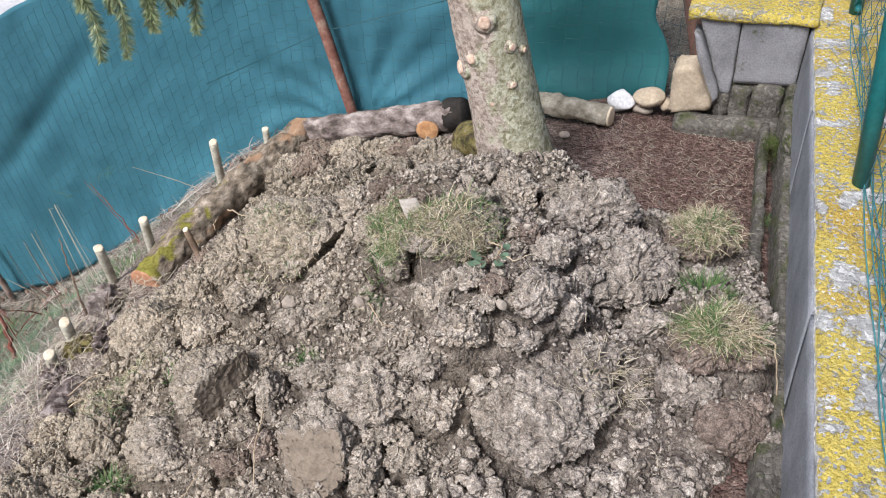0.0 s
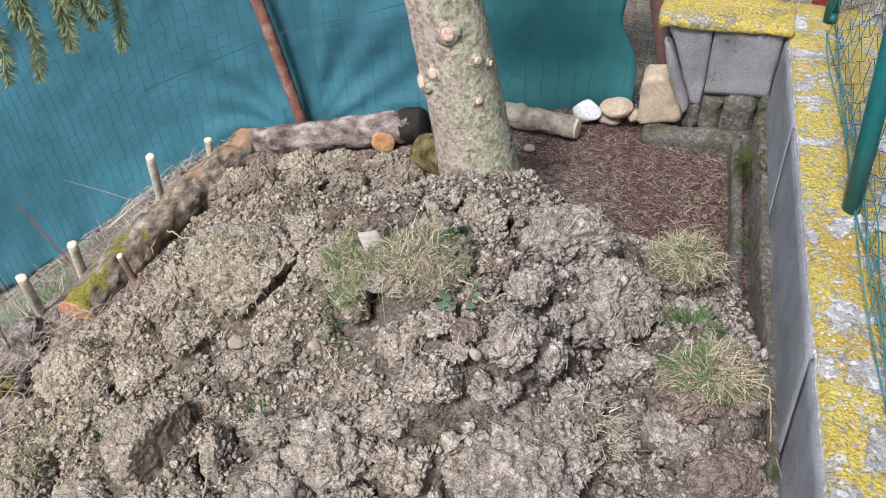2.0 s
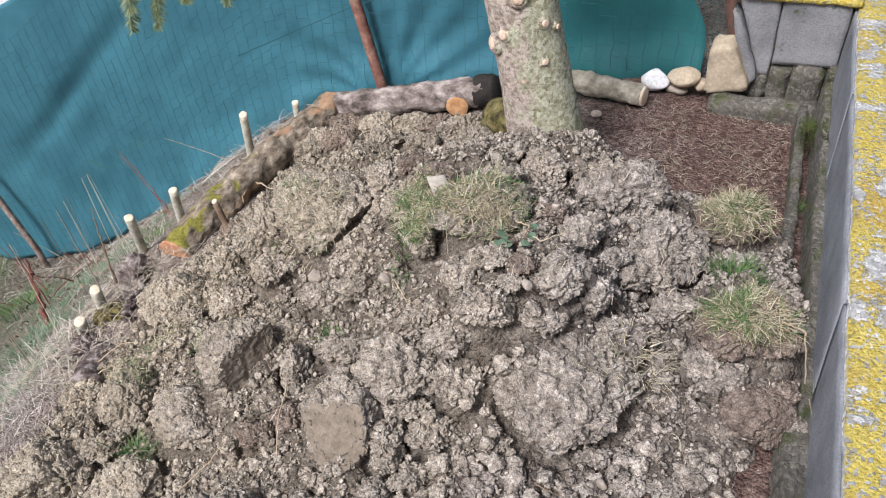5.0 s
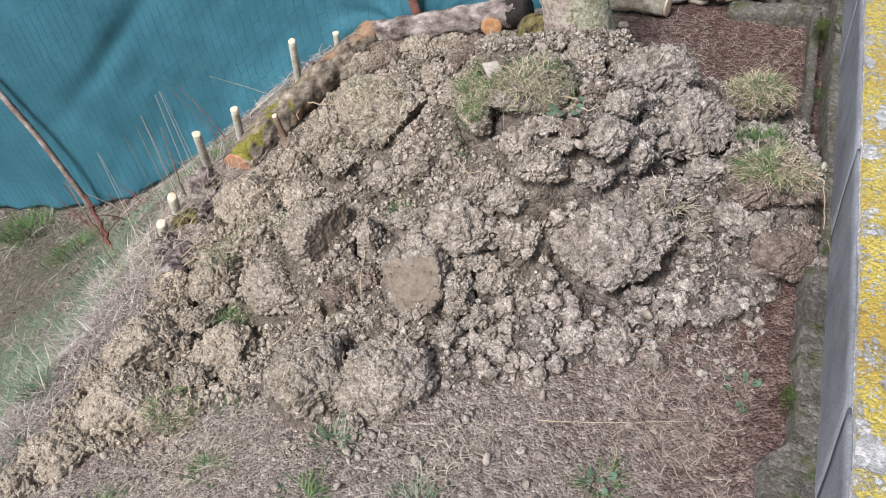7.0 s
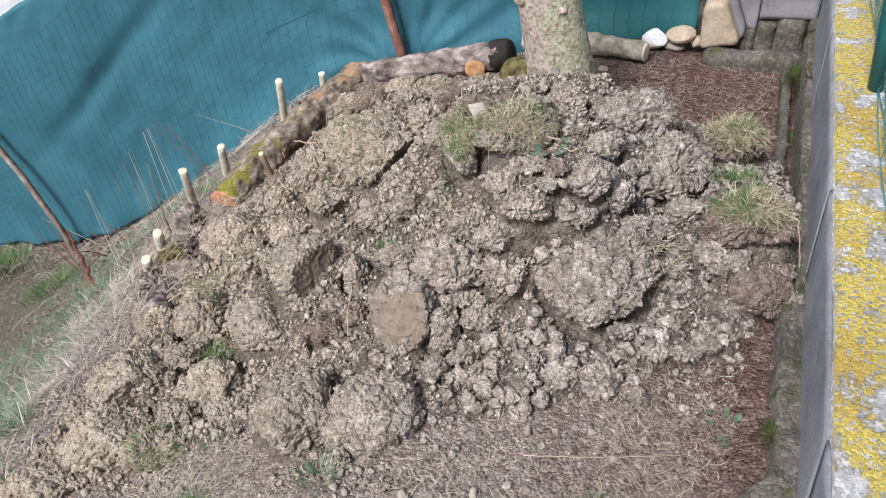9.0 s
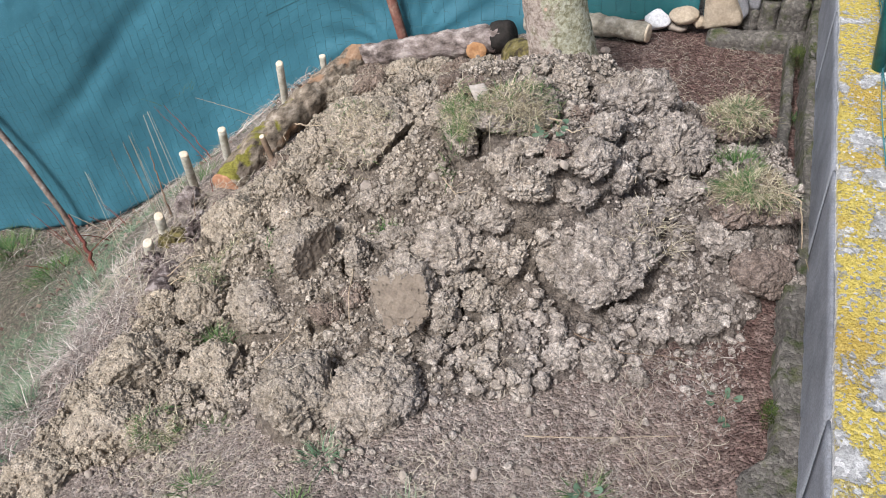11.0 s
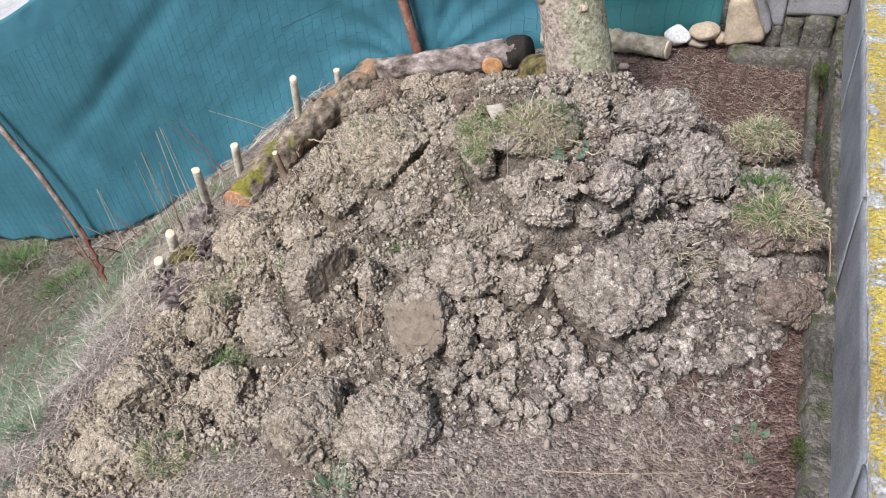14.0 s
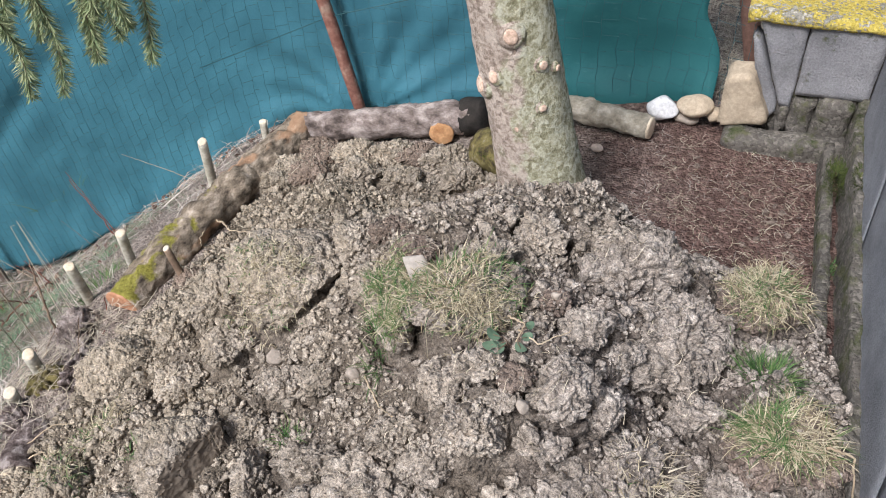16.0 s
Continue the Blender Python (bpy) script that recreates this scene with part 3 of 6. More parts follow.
def cells(p, size, seed):
    """Broken ground: for each point the gap to the joint between crumbs (0 at the joint), the crumb's own number and its tilted height."""
    q = np.asarray(p, float) / size
    n = q.shape[-1]
    base = np.floor(q).astype(np.int64)
    f1, f2 = np.full(q.shape[:-1], 9.0), np.full(q.shape[:-1], 9.0)
    own, tip = np.zeros(q.shape[:-1]), np.zeros(q.shape[:-1])
    for o in np.ndindex(*([3] * n)):
        c = base + (np.array(o) - 1)
        t = [toss(c, seed + k) for k in range(n)]
        d = np.stack([c[..., k] + t[k] - q[..., k] for k in range(n)], -1)
        r = np.sqrt((d * d).sum(-1))
        closer = r < f1
        f2 = np.where(closer, f1, np.minimum(f2, r))
        f1 = np.where(closer, r, f1)
        own = np.where(closer, toss(c, seed + 5), own)
        tip = np.where(closer, sum(d[..., k] * (toss(c, seed + 7 + k) - 0.5) for k in range(n)), tip)
    return f2 - f1, own, tip


def broken(p, size, seed, crack=0.35, tilt=1.0):
    """Height of a surface broken into crumbs, in shares of the crumb size, about zero."""
    gap, own, tip = cells(p, size, seed)
    g = np.clip(gap / 0.45, 0, 1)
    return (own - 0.5) * 0.7 + tilt * tip + crack * (np.sqrt(g) - 0.75)


def beads(p, size, seed):
    """Height of a skin of rounded granules, in shares of one, about zero."""
    q = np.asarray(p, float) / size
    n = q.shape[-1]
    base = np.floor(q).astype(np.int64)
    best, own = np.full(q.shape[:-1], 9.0), np.zeros(q.shape[:-1])
    for o in np.ndindex(*([3] * n)):
        c = base + (np.array(o) - 1)
        d2 = sum((c[..., k] + toss(c, seed + k) - q[..., k]) ** 2 for k in range(n))
        closer = d2 < best
        best = np.where(closer, d2, best)
        own = np.where(closer, toss(c, seed + 5), own)
    return (0.6 + 0.6 * own) * (1 - 1.7 * np.minimum(best, 0.8)) - 0.4


def crumble(p, seed, coarse=1.0):
    """How far dug earth stands out at each point: crumbs of six, three and one and a half centimetres with open joints."""
    q = p + 0.006 * np.stack([np.sin(p[:, 1] * 190 + p[:, 2] * 70), np.sin(p[:, 2] * 170 + p[:, 0] * 90), np.sin(p[:, 0] * 180 + p[:, 1] * 60)], 1)
    return coarse * 0.014 * broken(q, 0.058, seed, 0.9, 0.7) + 0.009 * beads(q, 0.029, seed + 20) + 0.0055 * beads(q, 0.0145, seed + 40)


# ---- lie of the land ----
def soft(v, k=0.08):
    return k * np.logaddexp(0, v / k)


def step_up(v):
    return 1 / (1 + np.exp(-np.clip(v, -40, 40)))


def ground_z(x, y):
    """The yard falls gently away from the camera and to the left, then breaks into a steep bank."""
    x, y = np.asarray(x, float), np.asarray(y, float)
    yy = np.clip(y, -3, 5)
    main = -0.03 - 0.075 * soft(yy - 0.6) - 0.26 * soft(-0.6 - x)
    bank = -0.36 + 0.85 * (x + 1.9) + 0.12 * (np.minimum(yy, 1.7) - 1.6) - 0.06 * np.clip(yy - 1.5, 0, 1) + 0.70 * soft(-4 - x, 0.3)
    z = -0.05 * np.logaddexp(-main / 0.05, -bank / 0.05)
    z = -4.5 + soft(z + 4.5, 0.4)
    rise = 1 / (1 + np.exp(-np.clip((x - 0.36 + 0.0751 * (np.clip(y, -3, 6) - 0.5)) / 0.012, -40, 40)))
    dip = 0.060 * np.exp(-((yy - 0.65) / 0.45) ** 2) * step_up((0.13 - x) / 0.02) + 0.10 * soft(-0.6 - x) * step_up((0.95 - yy) / 0.12)
    return z + 0.20 * rise * (y < 30) - dip * step_up((x + 1.75) / 0.05)


# swellings of the heap: x, y, spread, height
HEAP = [(-0.65, 1.5, 0.28, 0.36), (-0.4, 1.3, 0.2, 0.143), (-0.4, 1.62, 0.2, -0.181), (-1.08, 1.42, 0.2, 0.329), (-1.45, 1.5, 0.22, 0.039), (-1.05, 1.75, 0.22, -0.04), (-0.75, 1.15, 0.2, -0.106), (-0.08, 1.6, 0.2, 0.143), (0.08, 1.38, 0.13, 0.113), (-0.15, 1.3, 0.15, -0.027), (-0.45, 1, 0.16, 0.029), (-0.1, 1.05, 0.16, 0.047), (-0.8, 0.88, 0.16, 0.123), (-1.15, 1.05, 0.2, 0.073), (-1.45, 1, 0.22, 0.077), (-1.2, 0.7, 0.18, -0.003), (-1.5, 0.55, 0.2, 0.108), (-0.55, 1.85, 0.2, 0.182), (-1.4, 2.1, 0.22, 0.073), (-1, 2.1, 0.2, -0.041), (-0.5, 0.72, 0.15, -0.002)]
RIDGES = [(-1.2, 1.52, 0.09, -0.05), (-0.32, 1.7, 0.09, 0.126), (-0.13, 1.78, 0.08, 0.07), (-0.48, 1.1, 0.06, 0.076), (-0.62, 1.06, 0.07, 0.024), (-1.25, 1.14, 0.08, -0.081), (-0.2, 1.46, 0.07, -0.087), (0, 1.75, 0.08, 0.051), (-1.46, 1.56, 0.09, -0.004), (-0.95, 1.45, 0.08, -0.111), (-0.75, 1.2, 0.07, 0.028), (-1.06, 1.38, 0.11, -0.125), (-0.72, 1.02, 0.1, 0.053), (-0.55, 1.16, 0.08, 0.083), (-1.33, 1.88, 0.13, 0.089), (-1.5, 0.53, 0.12, 0.013), (-1.45, 0.82, 0.12, -0.008), (-0.2, 1.04, 0.1, -0.031), (-1.1, 0.9, 0.1, 0.059), (-0.85, 0.52, 0.09, 0.089), (-0.66, 0.56, 0.09, 0.022), (-1.06, 1.2, 0.1, -0.136), (-0.3, 1.53, 0.1, 0.121), (-0.35, 1.22, 0.08, 0.091)]
OUTLINE = [(0.137, 1.237), (0.073, 1.063), (-0.02, 0.98), (-0.133, 0.90), (-0.292, 0.75), (-0.397, 0.66), (-0.525, 0.60), (-0.55, 0.50), (-0.713, 0.41), (-0.89, 0.39), (-1.01, 0.46), (-1.166, 0.41), (-1.207, 0.31),
           (-1.423, 0.21), (-1.56, -0.03), (-1.66, -0.05), (-1.72, 0.23), (-1.72, 0.60), (-1.70, 0.95), (-1.72, 1.4), (-1.74, 2.30), (-0.95, 2.30), (-0.6, 2.05), (-0.2, 1.98), (0.06, 1.88), (0.15, 1.6), (0.18, 1.25)]


def heap_in(x, y):
    """Metres inside the heap's outline (minus: outside)."""
    x, y = np.asarray(x, float), np.asarray(y, float)
    best = np.full(x.shape, 1e9)
    inside = np.zeros(x.shape, bool)
    for (x0, y0), (x1, y1) in zip(OUTLINE, OUTLINE[1:] + OUTLINE[:1]):
        dx, dy = x1 - x0, y1 - y0
        t = np.clip(((x - x0) * dx + (y - y0) * dy) / (dx * dx + dy * dy), 0, 1)
        best = np.minimum(best, np.hypot(x - x0 - t * dx, y - y0 - t * dy))
        cross = (y0 > y) != (y1 > y)
        with np.errstate(divide="ignore", invalid="ignore"):
            inside ^= cross & (x < (x1 - x0) * (y - y0) / (y1 - y0 if y1 != y0 else 1e-9) + x0)
    return np.where(inside, best, -best)


def heap_smooth(x, y):
    z = ground_z(x, y)
    for gx, gy, s, w in HEAP + RIDGES:
        z = z + w * np.exp(-((x - gx) ** 2 + (y - gy) ** 2) / (2 * s * s))
    return z


# ---- ground ----
def axis_steps(lo, hi, step, far):
    core = list(np.arange(lo, hi + step / 2, step))
    out, d, p = [], step, hi
    while p < far:
        d *= 1.25
        p += d
        out.append(p)
    back, d, p = [], step, lo
    while p > -far:
        d *= 1.25
        p -= d
        back.append(p)
    return np.array(back[::-1] + core + out)


gx, gy = axis_steps(-2.3, 0.5, 0.018, 400), axis_steps(-0.4, 2.75, 0.018, 400)
GX, GY = np.meshgrid(gx, gy, indexing="ij")
near = np.exp(-np.maximum(0, np.hypot(GX + 0.8, GY - 1.2) - 2.5) / 1.5)
GZ = ground_z(GX, GY) + near * (0.010 * grain(GX, GY, 9, 1) + 0.005 * grain(GX, GY, 45, 2)) + (GX < -1.8) * near * 0.03 * grain(GX, GY, 5, 3)
ground = new("ground", fast_mesh("ground", np.stack([GX, GY, GZ], -1).reshape(-1, 3), grid_faces(len(gx), len(gy)), M_GROUND))
tagged(ground, "red-brown trodden earth falling into a grassy bank", "ground", kind="structure")


# ---- block wall with a lichen-covered top ----
def wall_x(y):
    return 0.269 - 0.0751 * (y - 0.5)


def rough_box(x0, x1, y0, y1, z0, z1, step, seed, jag=0.004, skew=None, chip=0.006):
    """A cast block with worn edges and an uneven skin."""
    nx, ny, nz = [max(2, int(round(d / step))) for d in (x1 - x0, y1 - y0, z1 - z0)]
    v, f, idx = [], [], {}

    def at(i, j, k):
        if (i, j, k) not in idx:
            idx[(i, j, k)] = len(v)
            v.append((i / nx, j / ny, k / nz))
        return idx[(i, j, k)]
    for i in range(nx):
        for j in range(ny):
            f.append([at(i, j, 0), at(i, j + 1, 0), at(i + 1, j + 1, 0), at(i + 1, j, 0)])
            f.append([at(i, j, nz), at(i + 1, j, nz), at(i + 1, j + 1, nz), at(i, j + 1, nz)])
    for i in range(nx):
        for k in range(nz):
            f.append([at(i, 0, k), at(i + 1, 0, k), at(i + 1, 0, k + 1), at(i, 0, k + 1)])
            f.append([at(i, ny, k), at(i, ny, k + 1), at(i + 1, ny, k + 1), at(i + 1, ny, k)])
    for j in range(ny):
        for k in range(nz):
            f.append([at(0, j, k), at(0, j, k + 1), at(0, j + 1, k + 1), at(0, j + 1, k)])
            f.append([at(nx, j, k), at(nx, j + 1, k), at(nx, j + 1, k + 1), at(nx, j, k + 1)])
    u = np.array(v)
    p = np.array([x0, y0, z0]) + u * np.array([x1 - x0, y1 - y0, z1 - z0])
    p = p + jag * np.stack([wobble(p, 14, seed), wobble(p, 14, seed + 1), wobble(p, 14, seed + 2)], 1)
    p = p + 0.35 * jag * np.stack([wobble(p, 60, seed + 3), wobble(p, 60, seed + 4), wobble(p, 60, seed + 5)], 1)
    mid = np.array([(x0 + x1) / 2, (y0 + y1) / 2, (z0 + z1) / 2])
    on = ((u < 1e-6) | (u > 1 - 1e-6)).sum(1)
    p = np.where((on >= 2)[:, None], p + np.sign(mid - p) * chip * (0.4 + 0.9 * np.abs(wobble(p, 22, seed + 6)))[:, None], p)
    return p, f


w = rough_box(0, 0.27, -1.6, 2.92, -0.42, 0.231, 0.022, 11, 0.004)
wv = w[0].copy()
wv[:, 0] += wall_x(wv[:, 1])
wall = solid("wall_right", (wv, w[1]), M_WALL, "low concrete wall with yellow lichen on its weathered top", "wall", kind="structure")
# smooth rendered slabs on the inner face, with open slanting joints
for k, (y0, y1) in enumerate([(-1.55, -0.35), (-0.345, 0.57), (0.576, 1.30), (1.306, 2.10), (2.106, 2.66)]):
    b = rough_box(-0.006, 0.004, 0, y1 - y0 - 0.003, -0.16, 0.215, 0.03, 20 + k, 0.0008, chip=0.0012)
    v = b[0].copy()
    v[:, 1] += y0 + (v[:, 2] + 0.05) * 0.32
    v[:, 0] += wall_x(v[:, 1])
    part("facing_slab", (v, b[1]), M_FACE, wall, "grey smooth concrete facing slab")

# end of the wall, turned towards the tree: cap and loose blocks
def quad_block(tl, tr, br, bl, y0, y1, seed, jag=0.003, chip=0.005, step=0.018):
    """A cast block whose face is an uneven quadrangle: its corners are x, z pairs."""
    w, h = tr[0] - tl[0], tl[1] - bl[1]
    v, f = rough_box(0, w, y0, y1, 0, h, step, seed, jag, chip=chip)
    u, t = v[:, 0:1] / w, v[:, 2:3] / h
    tl, tr, br, bl = (np.array(c) for c in (tl, tr, br, bl))
    q = (1 - t) * ((1 - u) * bl + u * br) + t * ((1 - u) * tl + u * tr)
    return np.stack([q[:, 0], v[:, 1], q[:, 1]], 1), f


wall_end = thing("wall_end", (-0.08, 2.75, -0.2), "broken grey concrete blocks under a thick yellow lichen cap", "wall", kind="structure")
part("cap", quad_block((-0.292, 0.250), (0.118, 0.258), (0.118, 0.229), (-0.286, 0.203), 2.648, 2.865, 31, 0.006, 0.008), M_CAP, wall_end, "cap crusted with yellow lichen")
part("block", quad_block((-0.1125, 0.230), (0.096, 0.231), (0.098, 0.008), (-0.102, -0.012), 2.664, 2.82, 32, 0.003, 0.004), M_BLOCK, wall_end)
part("block", quad_block((-0.252, 0.212), (-0.1145, 0.230), (-0.104, -0.060), (-0.136, -0.060), 2.667, 2.81, 33, 0.004, 0.004), M_BLOCK, wall_end, "cracked grey block fragment")
part("slab", quad_block((-0.262, 0.165), (-0.236, 0.150), (-0.138, -0.070), (-0.176, -0.14), 2.656, 2.73, 34, 0.003, 0.004), M_BLOCK, wall_end, "thin leaning slab")
for k, (x0, x1, z0, z1) in enumerate([(-0.101, -0.034, -0.16, -0.018), (-0.032, 0.070, -0.19, 0.002), (0.072, 0.115, -0.19, 0.02), (-0.134, -0.103, -0.16, -0.052)]):
    part("footing_block", rough_box(x0, x1, 2.655 - 0.02 * (k == 1), 2.81, z0, z1, 0.016, 40 + k, 0.008, chip=0.012), M_KERB, wall_end, "mossy footing block")
part("core", rough_box(-0.19, 0.11, 2.685, 2.84, -0.4, 0.20, 0.03, 45, 0.006), M_KERB, wall_end, "crumbling mortar between the blocks")

# mossy footing along the wall and a sill of stone in front of its end
ky = np.arange(-0.6, 2.66, 0.012)
ku = np.linspace(0, 1, 22)
KY, KU = np.meshgrid(ky, ku, indexing="ij")
out = 0.048 + 0.03 * (KY < 1.25) + 0.055 / (1 + np.exp((KY - 0.68) / 0.012)) + 0.008 * grain(KY, KY * 0, 8, 5) + 0.010 * grain(KY, KY * 0, 40, 6)
KX = wall_x(KY) + 0.01 - KU * out
prof = np.clip((1 - KU) * 5, 0, 1) ** 0.6
KT = -0.010 - 0.012 * np.clip(KY - 0.8, 0, 2) + 0.016 * grain(KX, KY, 22, 7) + 0.008 * grain(KX, KY, 90, 8)
KB = ground_z(wall_x(KY) - 0.09, KY) - 0.05
KZ = KB + prof * (KT - KB)
kerb = new("footing", fast_mesh("footing", np.stack([KX, KY, KZ], -1).reshape(-1, 3), grid_faces(len(ky), len(ku)), M_KERB))
tagged(kerb, "crumbling mossy concrete footing along the wall", "footing", kind="structure")
b = rough_box(-0.02, 0.012, 1.35, 2.6, -0.25, -0.005, 0.02, 51, 0.006, chip=0.006)
v = b[0].copy()
v[:, 0] += wall_x(v[:, 1]) - 0.072
v[:, 2] += -0.055 - 0.035 * (v[:, 1] - 1.35)
edging = solid("edging_board", (v, b[1]), M_KERB, "mossy grey edging slab set on end beside the wall", "edging")
b = rough_box(-0.36, 0.0, 0.0, 0.075, -0.2, 0.0, 0.016, 52, 0.012, chip=0.014)
sill = solid("sill_stone", turned(b, pose(0.085, 2.59, -0.105, 0, -4, 6)), M_KERB, "long greenish mossy sill stone lying on the earth", "stone")


# ---- dug earth ----
STEP = 0.0041
hx, hy = np.arange(-2.02, 0.24, STEP), np.arange(-0.08, 2.46, STEP)
HX, HY = np.meshgrid(hx, hy, indexing="ij")
FACING = 31  # the heap's clods lie roughly along this heading
# clods: x, y, half length, half depth
BACK = [(-1.676, 2.089, 0.104, 0.064), (-0.542, 1.634, 0.059, 0.051), (-0.144, 1.609, 0.05, 0.027), (-1.774, 1.602, 0.035, 0.032), (-0.973, 1.525, 0.053, 0.043), (-0.608, 1.474, 0.07, 0.038), (-0.538, 1.46, 0.038, 0.025), (-0.287, 1.414, 0.04, 0.028), (-0.126, 1.408, 0.057, 0.047), (-0.363, 1.401, 0.055, 0.043), (-0.833, 1.365, 0.044, 0.036), (-0.037, 1.269, 0.048, 0.036), (-0.281, 1.267, 0.041, 0.041), (0.02, 1.258, 0.054, 0.036), (-1.393, 1.257, 0.061, 0.049), (-1.192, 1.239, 0.075, 0.048)]
MIDDLE = [(0.18, 1.224, 0.036, 0.033), (-0.51, 1.216, 0.052, 0.031), (-0.874, 1.197, 0.048, 0.035), (-0.967, 1.195, 0.073, 0.043), (-0.438, 1.171, 0.031, 0.022), (-1.293, 1.152, 0.066, 0.051), (-0.357, 1.148, 0.048, 0.028), (-0.481, 1.108, 0.072, 0.047), (-0.623, 1.095, 0.064, 0.041), (-1.028, 1.084, 0.05, 0.033), (-0.546, 1.058, 0.051, 0.042), (0.012, 1.048, 0.043, 0.037), (-0.799, 1.024, 0.079, 0.048), (-0.497, 1.006, 0.062, 0.048), (-0.188, 1.002, 0.037, 0.025), (-0.024, 0.997, 0.037, 0.025)]
FRONT = [(-1.258, 0.996, 0.045, 0.038), (-0.097, 0.969, 0.034, 0.022), (-0.6, 0.931, 0.054, 0.029), (-0.524, 0.914, 0.062, 0.043), (-0.105, 0.846, 0.023, 0.025), (-0.292, 0.843, 0.047, 0.038), (-0.532, 0.82, 0.05, 0.034), (-1.643, 0.819, 0.07, 0.051), (-0.371, 0.784, 0.041, 0.03), (-0.465, 0.766, 0.039, 0.03), (-0.594, 0.749, 0.042, 0.031), (-1.376, 0.678, 0.07, 0.038), (-1.118, 0.528, 0.066, 0.044), (-1.262, 0.492, 0.059, 0.043), (-0.693, 0.44, 0.029, 0.024), (-1.497, 0.256, 0.063, 0.045)]
DAMP = [(-1.659, 2.299, 0.134, 0.07), (-1.392, 2.242, 0.088, 0.054), (-0.846, 1.515, 0.054, 0.034), (-1.656, 1.557, 0.055, 0.051), (-0.438, 1.435, 0.031, 0.031), (-0.432, 1.215, 0.034, 0.034), (-0.941, 0.795, 0.046, 0.037), (-0.868, 0.839, 0.039, 0.039), (0.144, 1.281, 0.033, 0.027), (-0.747, 1.445, 0.048, 0.029)]
TURFY = [(-1.126, 1.421, 0.131, 0.124), (-1.299, 1.345, 0.074, 0.081), (-1.551, 1.175, 0.11, 0.079), (-1.235, 0.611, 0.099, 0.073), (-1.421, 0.374, 0.135, 0.091), (-1.247, 0.368, 0.074, 0.071), (-1.609, 0.44, 0.073, 0.048)]
CRACKED = [(-0.563, 1.167, 0.043, 0.046), (-0.349, 1.24, 0.065, 0.057), (-1.401, 1.068, 0.041, 0.026), (-1.425, 0.819, 0.082, 0.09), (-0.928, 0.963, 0.04, 0.071), (-0.65, 1.002, 0.087, 0.072), (-0.618, 0.857, 0.048, 0.062), (-1.474, 0.556, 0.132, 0.094), (-1.53, 0.185, 0.112, 0.087), (-1.564, 0.096, 0.089, 0.071), (-0.199, 0.857, 0.057, 0.052), (-1.046, 0.849, 0.043, 0.025)]
SLABS = [(-0.318, 1.627, 0.125, 0.085), (-0.235, 1.525, 0.150, 0.105), (-0.288, 1.113, 0.140, 0.135), (-0.24, 1.205, 0.090, 0.075)]
SODS = [(0.043, 1.362, 0.100, 0.085), (-0.063, 1.715, 0.088, 0.075), (-0.60, 1.36, 0.11, 0.085), (-0.745, 1.33, 0.05, 0.09)]
RIM = [(-1.66, 2.16, 0.075, 0.065), (-1.56, 2.24, 0.09, 0.065), (-1.43, 2.24, 0.085, 0.06), (-1.31, 2.27, 0.075, 0.06), (-1.20, 2.28, 0.07, 0.05), (-1.09, 2.26, 0.08, 0.055), (-0.97, 2.16, 0.07, 0.055), (-1.50, 2.07, 0.08, 0.06), (-1.18, 2.12, 0.08, 0.055), (-1.34, 2.10, 0.07, 0.05), (-0.86, 2.06, 0.06, 0.045)]
FOOT = [(-0.861, 0.516, 0.086, 0.120), (-0.676, 0.580, 0.115, 0.110)]

inside = heap_in(HX, HY) + 0.05 * grain(HX, HY, 12, 60) + 0.02 * grain(HX, HY, 50, 61)
HMASK = np.clip(inside / 0.10, 0, 1)
HMASK = HMASK * HMASK * (3 - 2 * HMASK)
HZ = heap_smooth(HX, HY) - 0.017
# open gaps round the clods
gap = np.zeros_like(HX)
for x, y, a, b in BACK + MIDDLE + FRONT + DAMP + TURFY + CRACKED + SLABS + SODS + FOOT:
    c, sn = math.cos(radians(FACING)), math.sin(radians(FACING))
    e = np.hypot(((HX - x) * c + (HY - y) * sn) / a, ((HY - y) * c - (HX - x) * sn) / b)
    gap = np.maximum(gap, min(1.0, b / 0.05) * np.exp(-((e - 1.02) / 0.22) ** 2))
HP = np.stack([HX, HY], -1) + 0.012 * np.stack([grain(HX, HY, 14, 67), grain(HX, HY, 14, 68)], -1)
rough = np.clip(0.7 + 0.9 * grain(HX, HY, 2.6, 69), 0.3, 1.15)
HZ = HZ + HMASK * (rough * (0.016 * broken(HP, 0.13, 62, 0.4, 0.9) + 0.016 * broken(HP, 0.066, 162, 0.7, 0.9)) + 0.008 * grain(HX, HY, 14, 65) - 0.036 * gap)
HG = ground_z(HX, HY) + 0.012 * HMASK + 0.02 * HMASK * grain(HX, HY, 9, 166)
HZ = HG + soft(HZ - HG, 0.012)
HZ = HZ - 0.06 * (1 - np.clip(inside / 0.05 + 0.4, 0, 1))
SX, SY = np.gradient(HZ, STEP)
for _ in range(6):
    SX = (np.roll(SX, 1, 0) + np.roll(SX, -1, 0) + np.roll(SX, 1, 1) + np.roll(SX, -1, 1) + SX) / 5
    SY = (np.roll(SY, 1, 0) + np.roll(SY, -1, 0) + np.roll(SY, 1, 1) + np.roll(SY, -1, 1) + SY) / 5
HN = np.stack([-SX, -SY, np.ones_like(SX)], -1)
HSLOPE = np.linalg.norm(HN, axis=-1)
HN = HN / HSLOPE[..., None]
HV = np.stack([HX, HY, HZ], -1).reshape(-1, 3)
pick = (inside > -0.05).reshape(-1)
push = np.zeros(len(HV))
